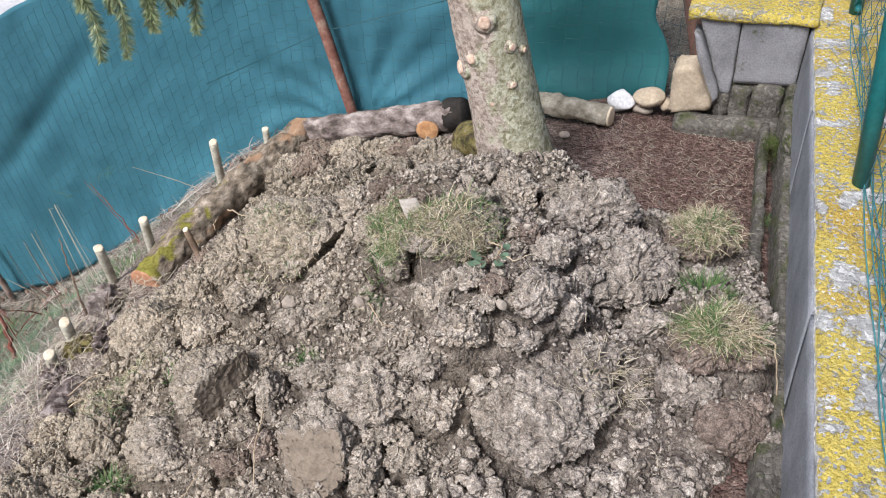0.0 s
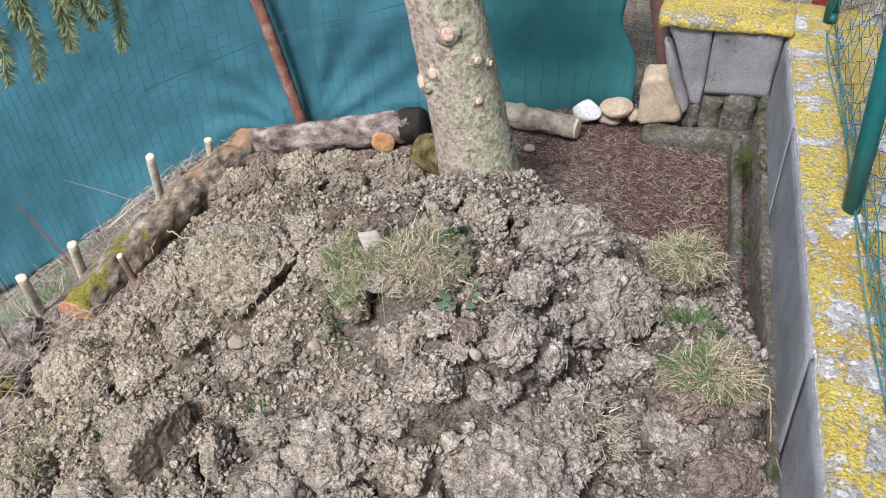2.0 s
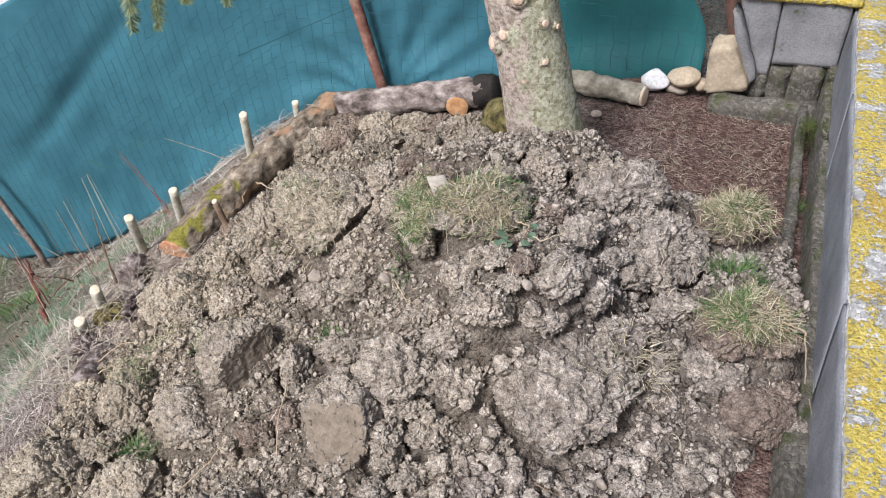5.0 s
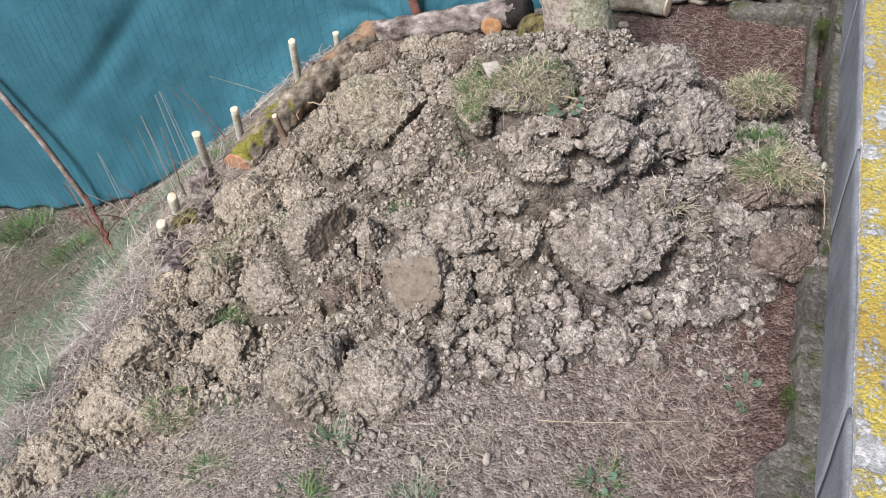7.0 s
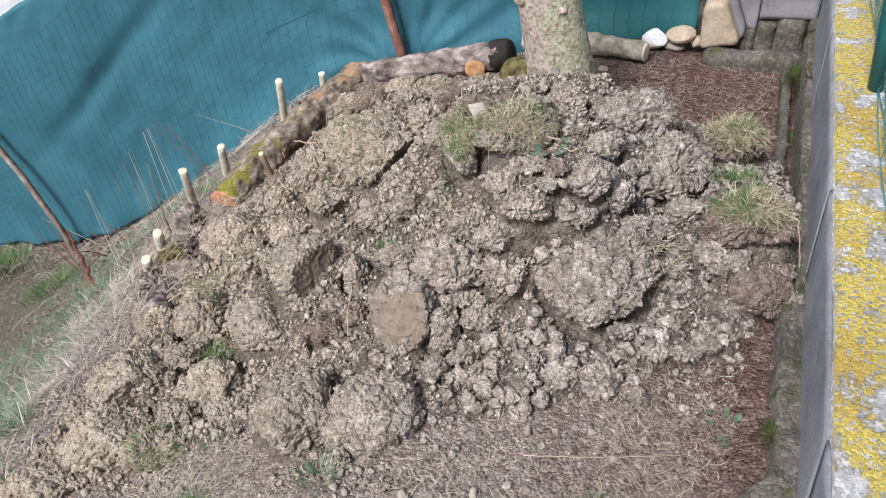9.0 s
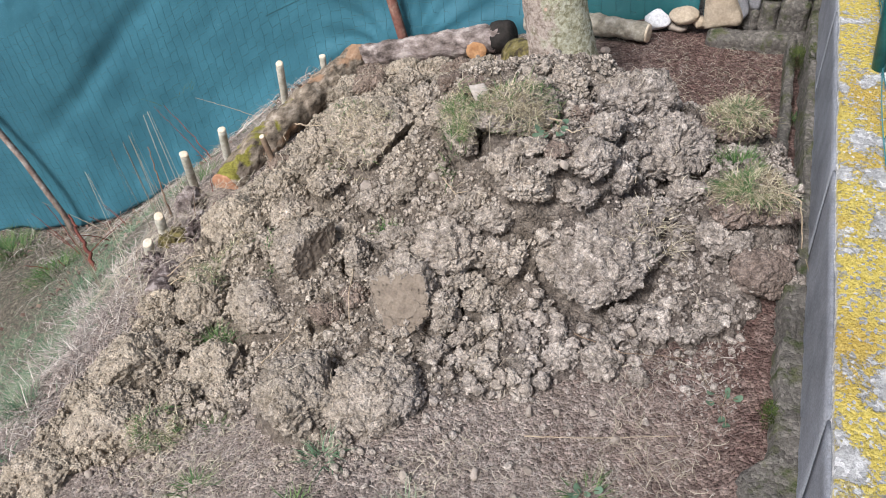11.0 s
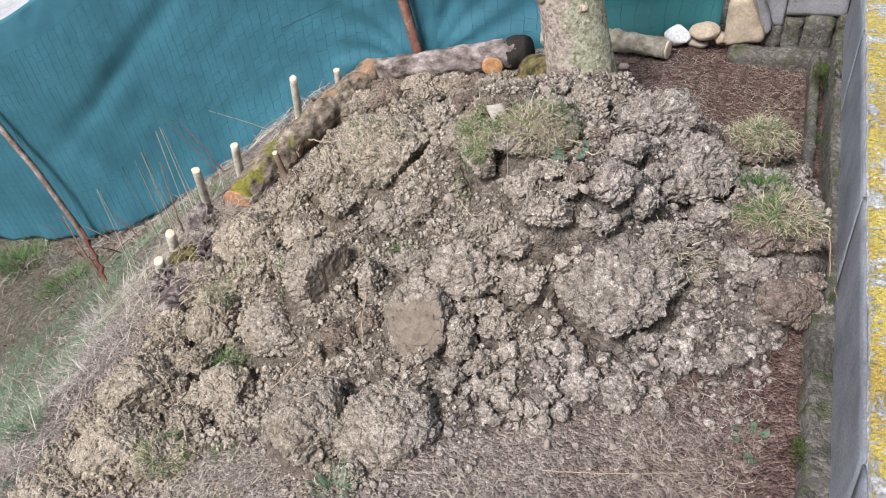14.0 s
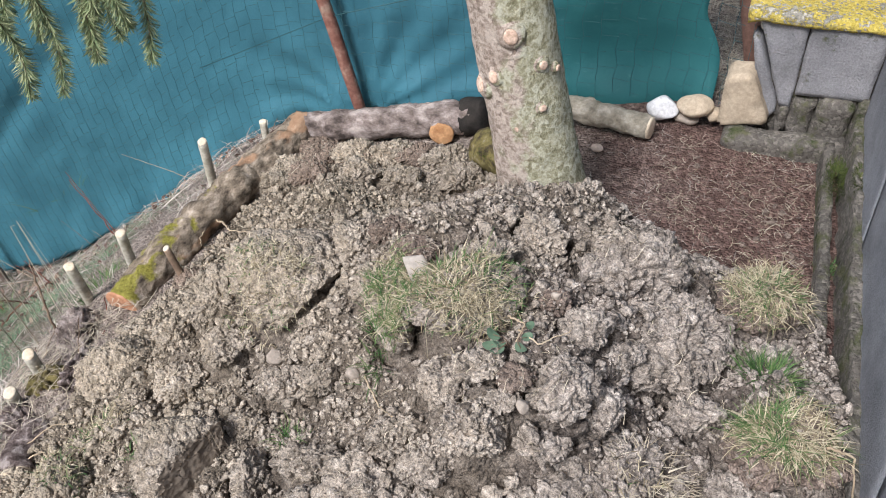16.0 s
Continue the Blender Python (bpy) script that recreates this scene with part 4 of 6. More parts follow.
push[pick] = crumble(HV[pick], 63, np.clip(rough, 0.35, 1.1).reshape(-1)[pick]) * HMASK.reshape(-1)[pick]
HV = HV + HN.reshape(-1, 3) * push[:, None]
# base uses the darkened soil, so gaps between clods carry painted shade
heap = new("soil_heap", fast_mesh("soil_heap", HV, grid_faces(len(hx), len(hy), inside > -0.04), M_GAPSHADE))
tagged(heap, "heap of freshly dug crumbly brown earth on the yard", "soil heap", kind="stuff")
HT = HZ.copy()  # height of the heap with its clods


def cell_of(x, y):
    i = np.clip(((np.asarray(x, float) - hx[0]) / STEP).round().astype(int), 0, len(hx) - 1)
    return i, np.clip(((np.asarray(y, float) - hy[0]) / STEP).round().astype(int), 0, len(hy) - 1)


def top_z(x, y):
    """Height of the heap with its clods, or of the ground, whichever is above."""
    x, y = np.asarray(x, float), np.asarray(y, float)
    far = (x < hx[0]) | (x > hx[-1]) | (y < hy[0]) | (y > hy[-1])
    return np.where(far, ground_z(x, y), np.maximum(HT[cell_of(x, y)], ground_z(x, y)))


# ---- clods ----
LOOSE, CRNG = [], rng(102)


def lump_shape(rx, ry, rz, seed, level, planes=9, crack=1.0, grit=1.0, cut=None):
    """A clod broken from stiff earth: a ball with broken faces, its skin cracked into crumbs. cut: plane of a spade cut."""
    r = rng(seed)
    p, f = ico(level)
    q = p * (1 + 0.22 * wobble(p, 1.2, seed) + 0.10 * wobble(p, 2.7, seed + 3))[:, None]
    for _ in range(planes):
        nrm = r.normal(size=3)
        nrm /= np.linalg.norm(nrm)
        over = q @ nrm - r.uniform(0.60, 0.92)
        q = q - (0.92 * np.maximum(over, 0))[:, None] * nrm
    q = q * np.array([rx, ry, rz]) * 1.16
    nrm = p / np.array([rx, ry, rz])
    nrm /= np.linalg.norm(nrm, axis=1)[:, None]
    w = q + seed * 0.37
    w = w + 0.004 * np.stack([np.sin(w[:, 1] * 210), np.sin(w[:, 2] * 190), np.sin(w[:, 0] * 200)], 1)
    size = min(0.055, 0.8 * min(rx, ry))
    chunk, own, tip = cells(w, size, seed)
    skin = crack * size * (0.10 * tip + 0.12 * (own - 0.5) - 0.22 * np.exp(-(chunk / 0.11) ** 2))
    chunk, own, tip = cells(w, 0.024, seed + 9)
    skin += crack * 0.024 * (0.18 * tip + 0.18 * (own - 0.5) - 0.22 * np.exp(-(chunk / 0.14) ** 2))
    skin += grit * (0.0036 * beads(w, 0.0145, seed + 20) + 0.0022 * beads(w, 0.0078, seed + 40))
    v = q + nrm * skin[:, None]
    cutv = np.zeros(len(v), bool)
    if cut is not None:
        d = np.array(cut[:3]) / np.linalg.norm(cut[:3])
        over = v @ d - cut[3]
        cutv = over > 0
        v = v - np.where(cutv, over, 0)[:, None] * d + (cutv * 0.0034 * (wobble(v, 45, seed) + 0.8 * wobble(v, 110, seed + 2)))[:, None] * d
    return v, f, cutv


def clod(x, y, rx, ry, rz, seed, turn=FACING, mat=M_SOIL, label="crumbly lump of brown earth on the heap", sink=0.32, cut=None, tilt=(0, 0), level=None, loose=1.0, **kw):
    size = max(rx, ry)
    v, f, cutv = lump_shape(rx, ry, rz, seed, level or (6 if size > 0.057 else 5), cut=cut, **kw)
    f = np.array(f)
    v = turned((v, f), pose(0, 0, 0, tilt[0], tilt[1], turn))[0]
    at = np.array([x, y, max(float(heap_smooth(x, y)) - 0.006, float(ground_z(x, y)) + 0.02) - sink * rz])
    world_v = v + at
    i, j = cell_of(world_v[:, 0], world_v[:, 1])
    seen = world_v[:, 2] > HZ[i, j] - 0.012
    f = f[seen[f].any(1)]
    used = np.unique(f)
    idx = np.full(len(v), -1)
    idx[used] = np.arange(len(used))
    me = mesh("soil_clod", v[used], idx[f].tolist(), [mat, M_CLAY])
    if cut is not None:
        me.polygons.foreach_set("material_index", cutv[f].all(1).astype(np.int32))
    ob = new("soil_clod", me)
    ob.location = at
    np.maximum.at(HT, (i, j), world_v[:, 2])
    skin = world_v[seen & ~cutv & (world_v[:, 2] > HZ[i, j])]
    if len(skin) and loose:
        LOOSE.append(skin[CRNG.integers(0, len(skin), int(loose * 27000 * rx * ry) + 4)])
    return tagged(ob, label, "soil clod", "clods on the heap")


r = rng(101)
seed = 110
for zone, mat, label, crack, grit, flat, planes in (
        (BACK, M_SOIL, "crumbly lump of brown earth on the heap", 1.1, 1.0, 0.85, 9), (MIDDLE, M_SOIL, "crumbly lump of brown earth on the heap", 1.2, 1.1, 0.85, 9),
        (FRONT, M_SOIL, "crumbly lump of brown earth low on the heap", 1.2, 1.1, 0.85, 9), (DAMP, M_DARK, "dark damp lump of earth on the heap", 0.9, 0.8, 0.8, 7),
        (TURFY, M_SOIL, "large lump of earth bound by grass roots", 0.8, 0.8, 0.8, 8), (CRACKED, M_SOIL, "cracked lump of dry yellowish clay", 1.0, 0.6, 0.9, 10)):
    for x, y, a, b in zone:
        seed += 1
        clod(x, y, a, b * 1.05, flat * b * r.uniform(0.9, 1.1), seed, FACING + float(r.uniform(-15, 15)), mat, label, crack=crack, grit=grit, planes=planes)
for x, y, a, b in SLABS:
    seed += 1
    clod(x, y, a, b, 0.055, seed, FACING, M_SOIL, label="flat slab of pale crumbly earth with a broken edge", sink=0.62, crack=1.3, grit=1.2, planes=7, tilt=(16, 0))
for x, y, a, b in SODS:
    seed += 1
    clod(x, y, a, b, 0.055, seed, FACING, M_DARK if x > -0.2 else M_SOIL, label="overturned sod of earth under dry grass", sink=0.12, crack=1.0, grit=0.8, planes=9, loose=0.5)
for k, (x, y, a, b) in enumerate(RIM):
    clod(x, y, a, b, 0.8 * b, 250 + k, FACING + float(r.uniform(-20, 20)), M_DARK if k % 3 == 1 else M_SOIL, "root-bound brown lump of earth against the log", sink=-0.15, crack=1.1, grit=1.0)
(xa, ya, aa, ba), (xb, yb, ab, bb) = FOOT
clod(xa, ya, aa, ba, 0.075, 231, FACING - 12, label="long smooth-sided lump of clay at the heap's foot", sink=0.3, crack=0.8, grit=0.7, planes=7)
clod(xb, yb, ab, bb, 0.080, 232, FACING + 6, label="broad lump of clay with a crumbled front at the heap's foot", sink=0.3, crack=1.0, grit=0.9, planes=7)
clod(-1.162, 0.807, 0.105, 0.080, 0.068, 233, FACING, label="rounded lump of stiff clay with a few cracks", sink=0.3, crack=0.7, grit=0.4, planes=5, loose=0.3)
clod(0.103, 1.229, 0.066, 0.066, 0.055, 234, FACING, mat=M_DARK, label="rounded dark lump of damp clay by the footing", crack=0.3, grit=0.4, planes=5, loose=0.2)
clod(-1.078, 0.945, 0.095, 0.085, 0.085, 240, FACING, label="lump of clay with a smooth brown spade-cut face", sink=0.05, cut=(0.72, -0.64, 0.26, 0.032), crack=0.8, grit=0.8, planes=5)
clod(-0.735, 0.865, 0.085, 0.115, 0.080, 241, FACING, label="slab of clay sliced flat by the spade", sink=0.15, cut=(-0.32, -0.68, 0.66, 0.057), crack=0.8, grit=0.8, planes=5)
for _ in range(2):
    near_top = np.maximum.reduce([np.roll(np.roll(HT, di, 0), dj, 1) for di in (-1, 0, 1) for dj in (-1, 0, 1)])
    HT = np.where(near_top - HT > 0.02, near_top, HT)


# ---- loose crumbs of earth ----
def crumbs(name, spots, sizes, mat, parent, seed, level=1):
    r = rng(seed)
    p, f = ico(level)
    protos = []
    for k in range(16):
        q = p * (1 + 0.35 * wobble(p, 1.3, seed + k) + 0.3 * broken(p, 0.9, seed + k + 40, 0.2, 1.0))[:, None]
        for d in r.normal(size=(6, 3)):
            d /= np.linalg.norm(d)
            q = q - np.maximum(q @ d - r.uniform(0.45, 0.8), 0)[:, None] * d
        protos.append(q)
    protos = np.array(protos)
    n = len(spots)
    sc = r.uniform(0.7, 1.25, (n, 3)) * sizes[:, None]
    q = r.normal(size=(n, 4))
    q /= np.linalg.norm(q, axis=1)[:, None]
    w, x, y, u = q.T
    rot = np.stack([1 - 2 * (y * y + u * u), 2 * (x * y - w * u), 2 * (x * u + w * y), 2 * (x * y + w * u), 1 - 2 * (x * x + u * u), 2 * (y * u - w * x),
                    2 * (x * u - w * y), 2 * (y * u + w * x), 1 - 2 * (x * x + y * y)], 1).reshape(n, 3, 3)
    vs = np.einsum("nij,nvj->nvi", rot, protos[r.integers(0, 16, n)] * sc[:, None, :]) + spots[:, None, :]
    tri = np.array(f)
    faces = (tri[None] + (np.arange(n) * len(p))[:, None, None]).reshape(-1, 3)
    me = bpy.data.meshes.new(name)
    v = vs.reshape(-1, 3)
    me.vertices.add(len(v))
    me.vertices.foreach_set("co", v.astype(np.float32).ravel())
    me.loops.add(faces.size)
    me.loops.foreach_set("vertex_index", faces.astype(np.int32).ravel())
    me.polygons.add(len(faces))
    me.polygons.foreach_set("loop_start", np.arange(0, faces.size, 3, dtype=np.int32))
    me.polygons.foreach_set("use_smooth", np.full(len(faces), level > 1))
    me.materials.append(mat)
    me.update(calc_edges=True)
    ob = new(name, me)
    ob.parent = parent
    return tagged(ob, kind="stuff")


r = rng(70)
open_soil = np.clip((HZ - HT + 0.012) / 0.012, 0, 1)
weight = (HSLOPE * (inside > 0.0) * open_soil * np.clip(0.75 + 0.7 * grain(HX, HY, 7, 76) + 0.5 * grain(HX, HY, 25, 77), 0.08, 2)).reshape(-1)
weight = weight / weight.sum()


def on_surface(n, lift, sizes):
    k = r.choice(len(HV), n, p=weight)
    return HV[k] + r.uniform(-0.5, 0.5, (n, 3)) * STEP + HN.reshape(-1, 3)[k] * (lift * sizes)[:, None]


sizes = 0.0026 + 0.0028 * r.uniform(0, 1, 15000)
crumbs("fine_crumbs", on_surface(15000, 0.5, sizes), sizes, M_CRUMB, heap, 71)
sizes = 0.0045 + 0.0048 * r.uniform(0, 1, 5200) ** 1.8
crumbs("crumbs", on_surface(5200, 0.55, sizes), sizes, M_CRUMB, heap, 78, 2)
sizes = 0.008 + 0.010 * r.uniform(0, 1, 1300) ** 2
crumbs("loose_crumbs", on_surface(1300, 0.4, sizes), sizes, M_SOIL, heap, 74, 2)
spots = np.concatenate(LOOSE)
sizes = 0.0022 + 0.0042 * r.uniform(0, 1, len(spots)) ** 2
crumbs("clod_crumbs", spots, sizes, M_CRUMB, heap, 73)
cx, cy = r.uniform(-0.75, 0.1, 700), r.uniform(1.9, 2.5, 700)
ok = (r.uniform(0, 1, 700) < 0.5 * np.exp(-np.hypot(cx + 0.12, cy - 2.15) / 0.16)) & (heap_in(cx, cy) < 0)
cx, cy = cx[ok], cy[ok]
sizes = 0.0035 + 0.011 * r.uniform(0, 1, len(cx)) ** 2
crumbs("scattered_crumbs", np.stack([cx, cy, ground_z(cx, cy) + 0.2 * sizes], 1), sizes, M_DARK, heap, 79, 2)
cx, cy = r.uniform(-1.8, 0.14, 16000), r.uniform(-0.2, 1.15, 16000)
d = heap_in(cx, cy)
ok = (d < 0.0) & (d > -0.5) & (r.uniform(0, 1, len(cx)) < np.exp(d / 0.075) * (0.45 + grain(cx, cy, 5, 75))) & (cx < wall_x(cy) - 0.12)
cx, cy = cx[ok], cy[ok]
sizes = 0.0028 + 0.010 * r.uniform(0, 1, len(cx)) ** 2.6
crumbs("scattered_crumbs", np.stack([cx, cy, ground_z(cx, cy) + 0.3 * sizes], 1), sizes, M_CRUMB, heap, 72, 2)
cx, cy = r.uniform(-1.6, 0.12, 9000), r.uniform(-0.45, 1.0, 9000)
ok = (heap_in(cx, cy) < 0.0) & (cx < wall_x(cy) - 0.12) & (r.uniform(0, 1, len(cx)) < 0.55 + grain(cx, cy, 6, 85))
cx, cy = cx[ok], cy[ok]
sizes = 0.0016 + 0.0034 * r.uniform(0, 1, len(cx)) ** 2
crumbs("ground_crumbs", np.stack([cx, cy, ground_z(cx, cy) + 0.010 * grain(cx, cy, 9, 1) + 0.4 * sizes], 1), sizes, M_CRUMB, heap, 76)
# small clods between the large ones
SMALL = [mesh("small_clod", *lump_shape(0.020, 0.018, 0.015, 260 + k, 3, 8, 0.9, 0.8)[:2], M_SOIL) for k in range(14)]
count = 0
while count < 290:
    if count < 170:
        x, y = r.uniform(-1.75, 0.12), r.uniform(0.1, 2.2)
    else:
        x, y = r.uniform(-0.75, 0.08), r.uniform(0.66, 1.12)
    if heap_in(x, y) < 0.0 or float(top_z(x, y)) > float(HZ[cell_of(x, y)]) + 0.02:
        continue
    size = 0.45 + 0.9 * r.uniform(0, 1) ** 2
    ob = new("small_clod", SMALL[count % 14])
    ob.matrix_world = pose(x, y, float(top_z(x, y)) + 0.008 * size, float(r.uniform(-40, 40)), float(r.uniform(-40, 40)), float(r.uniform(0, 360))) @ Matrix.Diagonal((size, size, size, 1))
    tagged(ob, "small crumbly clod of dry brown earth", "soil clod", "small clods on the heap")
    count += 1


# ---- stones ----
def stone(name, x, y, z, rx, ry, rz, seed, mat, label, rot=(0, 0, 0), edge=0.16, level=3, boxy=1.0):
    vf = turned(stone_shape(rx, ry, rz, seed, level, edge, boxy), pose(0, 0, 0, *rot))
    ob = new(name, mesh(name, vf[0], vf[1], mat))
    ob.location = (x, y, z)
    return tagged(ob, label, "stone")


v, f = quad_block((-0.298, 0.045), (-0.226, 0.068), (-0.152, -0.105), (-0.304, -0.140), 2.605, 2.70, 201, 0.003, 0.012, 0.012)
v = v + 0.009 * np.stack([wobble(v, 8, 3), wobble(v, 8, 4), wobble(v, 8, 5)], 1)
solid("boulder", (v, f), M_SANDSTONE, "upright block of pale tan sandstone against the wall end", "stone")
stone("white_stone", -0.475, 2.645, -0.140, 0.054, 0.04, 0.044, 202, M_WHITESTONE, "rounded white quartz stone at the fence foot", (0, 10, 10), 0.1, 4)
stone("oval_stone", -0.378, 2.655, -0.112, 0.060, 0.045, 0.036, 203, M_SANDSTONE, "smooth oval beige stone lying on others", (0, -12, 0), 0.08, 4)
stone("small_stone", -0.315, 2.67, -0.14, 0.032, 0.03, 0.03, 204, M_SANDSTONE, "small ochre stone beside the sandstone block", (0, 0, 30))
stone("small_stone", -0.40, 2.66, -0.165, 0.045, 0.03, 0.022, 205, M_PEBBLE, "flat grey-brown stone under the oval stone", (0, 0, -10))
stone("small_stone", -0.62, 2.40, -0.165, 0.02, 0.016, 0.014, 206, M_PINK, "small pale stone beside the trunk")
v, f = quad_block((-0.022, 0.044), (0.020, 0.034), (0.032, -0.030), (-0.018, -0.046), -0.009, 0.009, 207, 0.002, 0.003, 0.006)
solid("flat_stone", turned((v, f), Matrix.Translation((-0.703, 1.368, float(top_z(-0.703, 1.368)) + 0.038)) @ pose(0, 0, 0, -50, 0, 30) @ pose(0, 0, 0, 0, -14, 0) @ Matrix.Scale(1.0, 4)), M_FLINT, "flat pale grey stone lying on the turf", "stone")
PEBBLES = [(-1.055, 1.25, 0.026), (-0.79, 1.205, 0.018), (-0.399, 1.162, 0.017), (-0.433, 1.43, 0.013), (-0.43, 1.51, 0.010), (-0.942, 1.347, 0.011),
           (-0.111, 0.669, 0.013), (-0.366, 0.468, 0.015), (-0.508, 0.407, 0.014), (-0.264, 0.522, 0.011), (-0.314, 0.67, 0.015), (-0.254, 0.691, 0.012), (-0.178, 0.721, 0.011),
           (-1.375, 0.219, 0.012), (-1.098, 0.34, 0.011), (-0.64, 0.293, 0.011), (-0.268, 0.443, 0.012), (-0.149, 0.952, 0.016), (-1.44, 0.10, 0.016)]
for k, (x, y, s) in enumerate(PEBBLES):
    ob = stone("pebble", x, y, float(top_z(x, y)) + s * 0.35, s * 0.95, s * 0.8, s * 0.6, 220 + k, M_PEBBLE, "small grey-brown stone on the earth", (15 * k, 25 * k, 40 * k), 0.3, 3, 0.75)
    tagged(ob, group="pebbles on the earth")


# ---- spruce tree ----
def trunk_x(z):
    return -0.650 - 0.190 * z


tree = thing("spruce_tree", (-0.64, 1.97, -0.12), "spruce trunk with sawn-off branches, green algae and drooping boughs", "tree")
tz = np.concatenate([np.linspace(-0.15, 0.75, 60), np.linspace(0.8, 3.2, 25)])
tv, tf = [], []
SIDES = 64
ta = np.linspace(0, 2 * np.pi, SIDES, endpoint=False)
rad = 0.104 - 0.018 * tz + 0.036 * np.exp(-(tz + 0.10) / 0.14)
ring = np.stack([np.cos(ta), np.sin(ta)], 1)
tv = np.array([[trunk_x(z) + q * c[0], 1.97 + q * c[1], z] for z, q in zip(tz, rad) for c in ring])
tw = 0.004 * wobble(tv * np.array([1, 1, 0.7]), 30, 7) + 0.0022 * wobble(tv, 95, 8) + 0.006 * wobble(tv * np.array([1, 1, 0.3]), 9, 9)
tv[:, 0] += np.tile(ring[:, 0], len(tz)) * tw
tv[:, 1] += np.tile(ring[:, 1], len(tz)) * tw
tf = [[i * SIDES + j, i * SIDES + (j + 1) % SIDES, (i + 1) * SIDES + (j + 1) % SIDES, (i + 1) * SIDES + j] for i in range(len(tz) - 1) for j in range(SIDES)]
part("trunk", (tv, tf), M_TRUNK, tree)


def knot(x, z, r, out=0.012, seed=0, mat=M_KNOT):
    """A sawn branch stub: a collar of bark and a pale oval face."""
    cx, q = trunk_x(z), 0.104 - 0.018 * z
    s = max(-0.97, min(0.97, (x - cx) / q))
    d = np.array([s, -math.sqrt(1 - s * s), 0.12])
    d /= np.linalg.norm(d)
    p = np.array([cx, 1.97, z]) + d * q * np.array([1, 1, 0])
    collar = part("branch_collar", tube([p - d * 0.01, p + d * out * 0.4, p + d * out * 0.8, p + d * out], [r * 2.1, r * 1.8, r * 1.45, r * 1.2], 20, True, 0.10, seed), M_TRUNK, tree)
    part("sawn_face", disc(p + d * (out + 0.001), d, r, seed, 0.003), mat, collar, "pale sawn face")


for k, (x, z, q, o) in enumerate([(-0.712, 0.500, 0.017, 0.008), (-0.650, 0.420, 0.011, 0.007), (-0.748, 0.390, 0.013, 0.007), (-0.640, 0.315, 0.009, 0.006), (-0.785, 0.345, 0.018, 0.012),
                                  (-0.845, 0.61, 0.02, 0.02), (-0.585, 0.40, 0.007, 0.012), (-0.70, 0.68, 0.016, 0.012), (-0.69, 0.26, 0.006, 0.002)]):
    knot(x, z, q, o, 300 + k)


def needle_twig(base, tip, parent, seed, count=850, size=0.022):
    """A hanging spruce twig, thick with needles."""
    r = rng(seed)
    base, tip = np.array(base), np.array(tip)
    n = 12
    t = np.linspace(0, 1, n)
    bow = r.normal(size=3) * 0.012
    path = base + (tip - base) * t[:, None] + bow * np.sin(np.pi * t)[:, None]
    ob = part("twig", tube(path, np.linspace(0.0028, 0.0012, n), 6), M_TWIG, parent)
    u = r.uniform(0.02, 1.02, count)
    p = np.stack([np.interp(u, t, path[:, k]) for k in range(3)], 1)
    ax = (tip - base) / np.linalg.norm(tip - base)
    d = r.normal(size=(count, 3))
    d -= (d @ ax)[:, None] * ax
    d /= np.linalg.norm(d, axis=1)[:, None]
    d = d * 0.8 + ax * r.uniform(0.15, 0.8, count)[:, None] + np.array([0, 0, -0.1])
    d /= np.linalg.norm(d, axis=1)[:, None]
    ln = size * r.uniform(0.7, 1.25, count) * (1 - 0.3 * (u > 0.9))
    side = np.cross(d, r.normal(size=(count, 3)))
    side /= np.linalg.norm(side, axis=1)[:, None]
    wd = 0.0006
    tri = np.stack([p - side * wd, p + side * wd, p + d * (ln * 0.7)[:, None] + side * wd, p + d * ln[:, None], p + d * (ln * 0.7)[:, None] - side * wd], 1).reshape(-1, 3)
    part("needles", (tri, [[5 * i + k for k in range(5)] for i in range(count)]), M_NEEDLE, ob, "green spruce needles", smooth=False)


bough = part("bough", tube([(-1.0, 1.95, 1.9), (-1.15, 1.7, 1.55), (-1.25, 1.45, 1.2), (-1.28, 1.22, 1.0), (-1.29, 1.08, 0.93)], [0.016, 0.012, 0.008, 0.006, 0.004], 8, True, 0.1, 3), M_TWIG, tree)
for k, (x, y, z, dx, dy, dz) in enumerate([(-1.242, 1.111, 0.705, -0.01, 0.0, 0.16), (-1.205, 1.144, 0.700, -0.015, 0.03, 0.17), (-1.17, 1.205, 0.735, -0.02, 0.03, 0.10),
                                           (-1.185, 1.21, 0.745, 0.02, 0.05, 0.20), (-1.115, 1.262, 0.710, 0.0, 0.03, 0.20), (-1.155, 1.254, 0.75, 0.0, 0.02, 0.18),
                                           (-1.06, 1.362, 0.795, 0.0, 0.03, 0.18), (-1.085, 1.34, 0.80, 0.0, 0.02, 0.16), (-1.22, 1.16, 0.79, -0.02, 0.02, 0.14), (-1.15, 1.22, 0.81, 0.01, 0.03, 0.14),
                                           (-1.27, 1.13, 0.80, -0.01, 0.02, 0.13), (-1.125, 1.25, 0.78, -0.02, 0.0, 0.16)]):
    needle_twig((x + dx, y + dy, z + dz), (x, y, z), bough, 330 + k)
part("branchlet", tube([(-1.27, 1.12, 0.96), (-1.2, 1.2, 0.955), (-1.12, 1.28, 0.955), (-1.05, 1.40, 0.975)], [0.004, 0.004, 0.003, 0.002], 6), M_TWIG, bough)


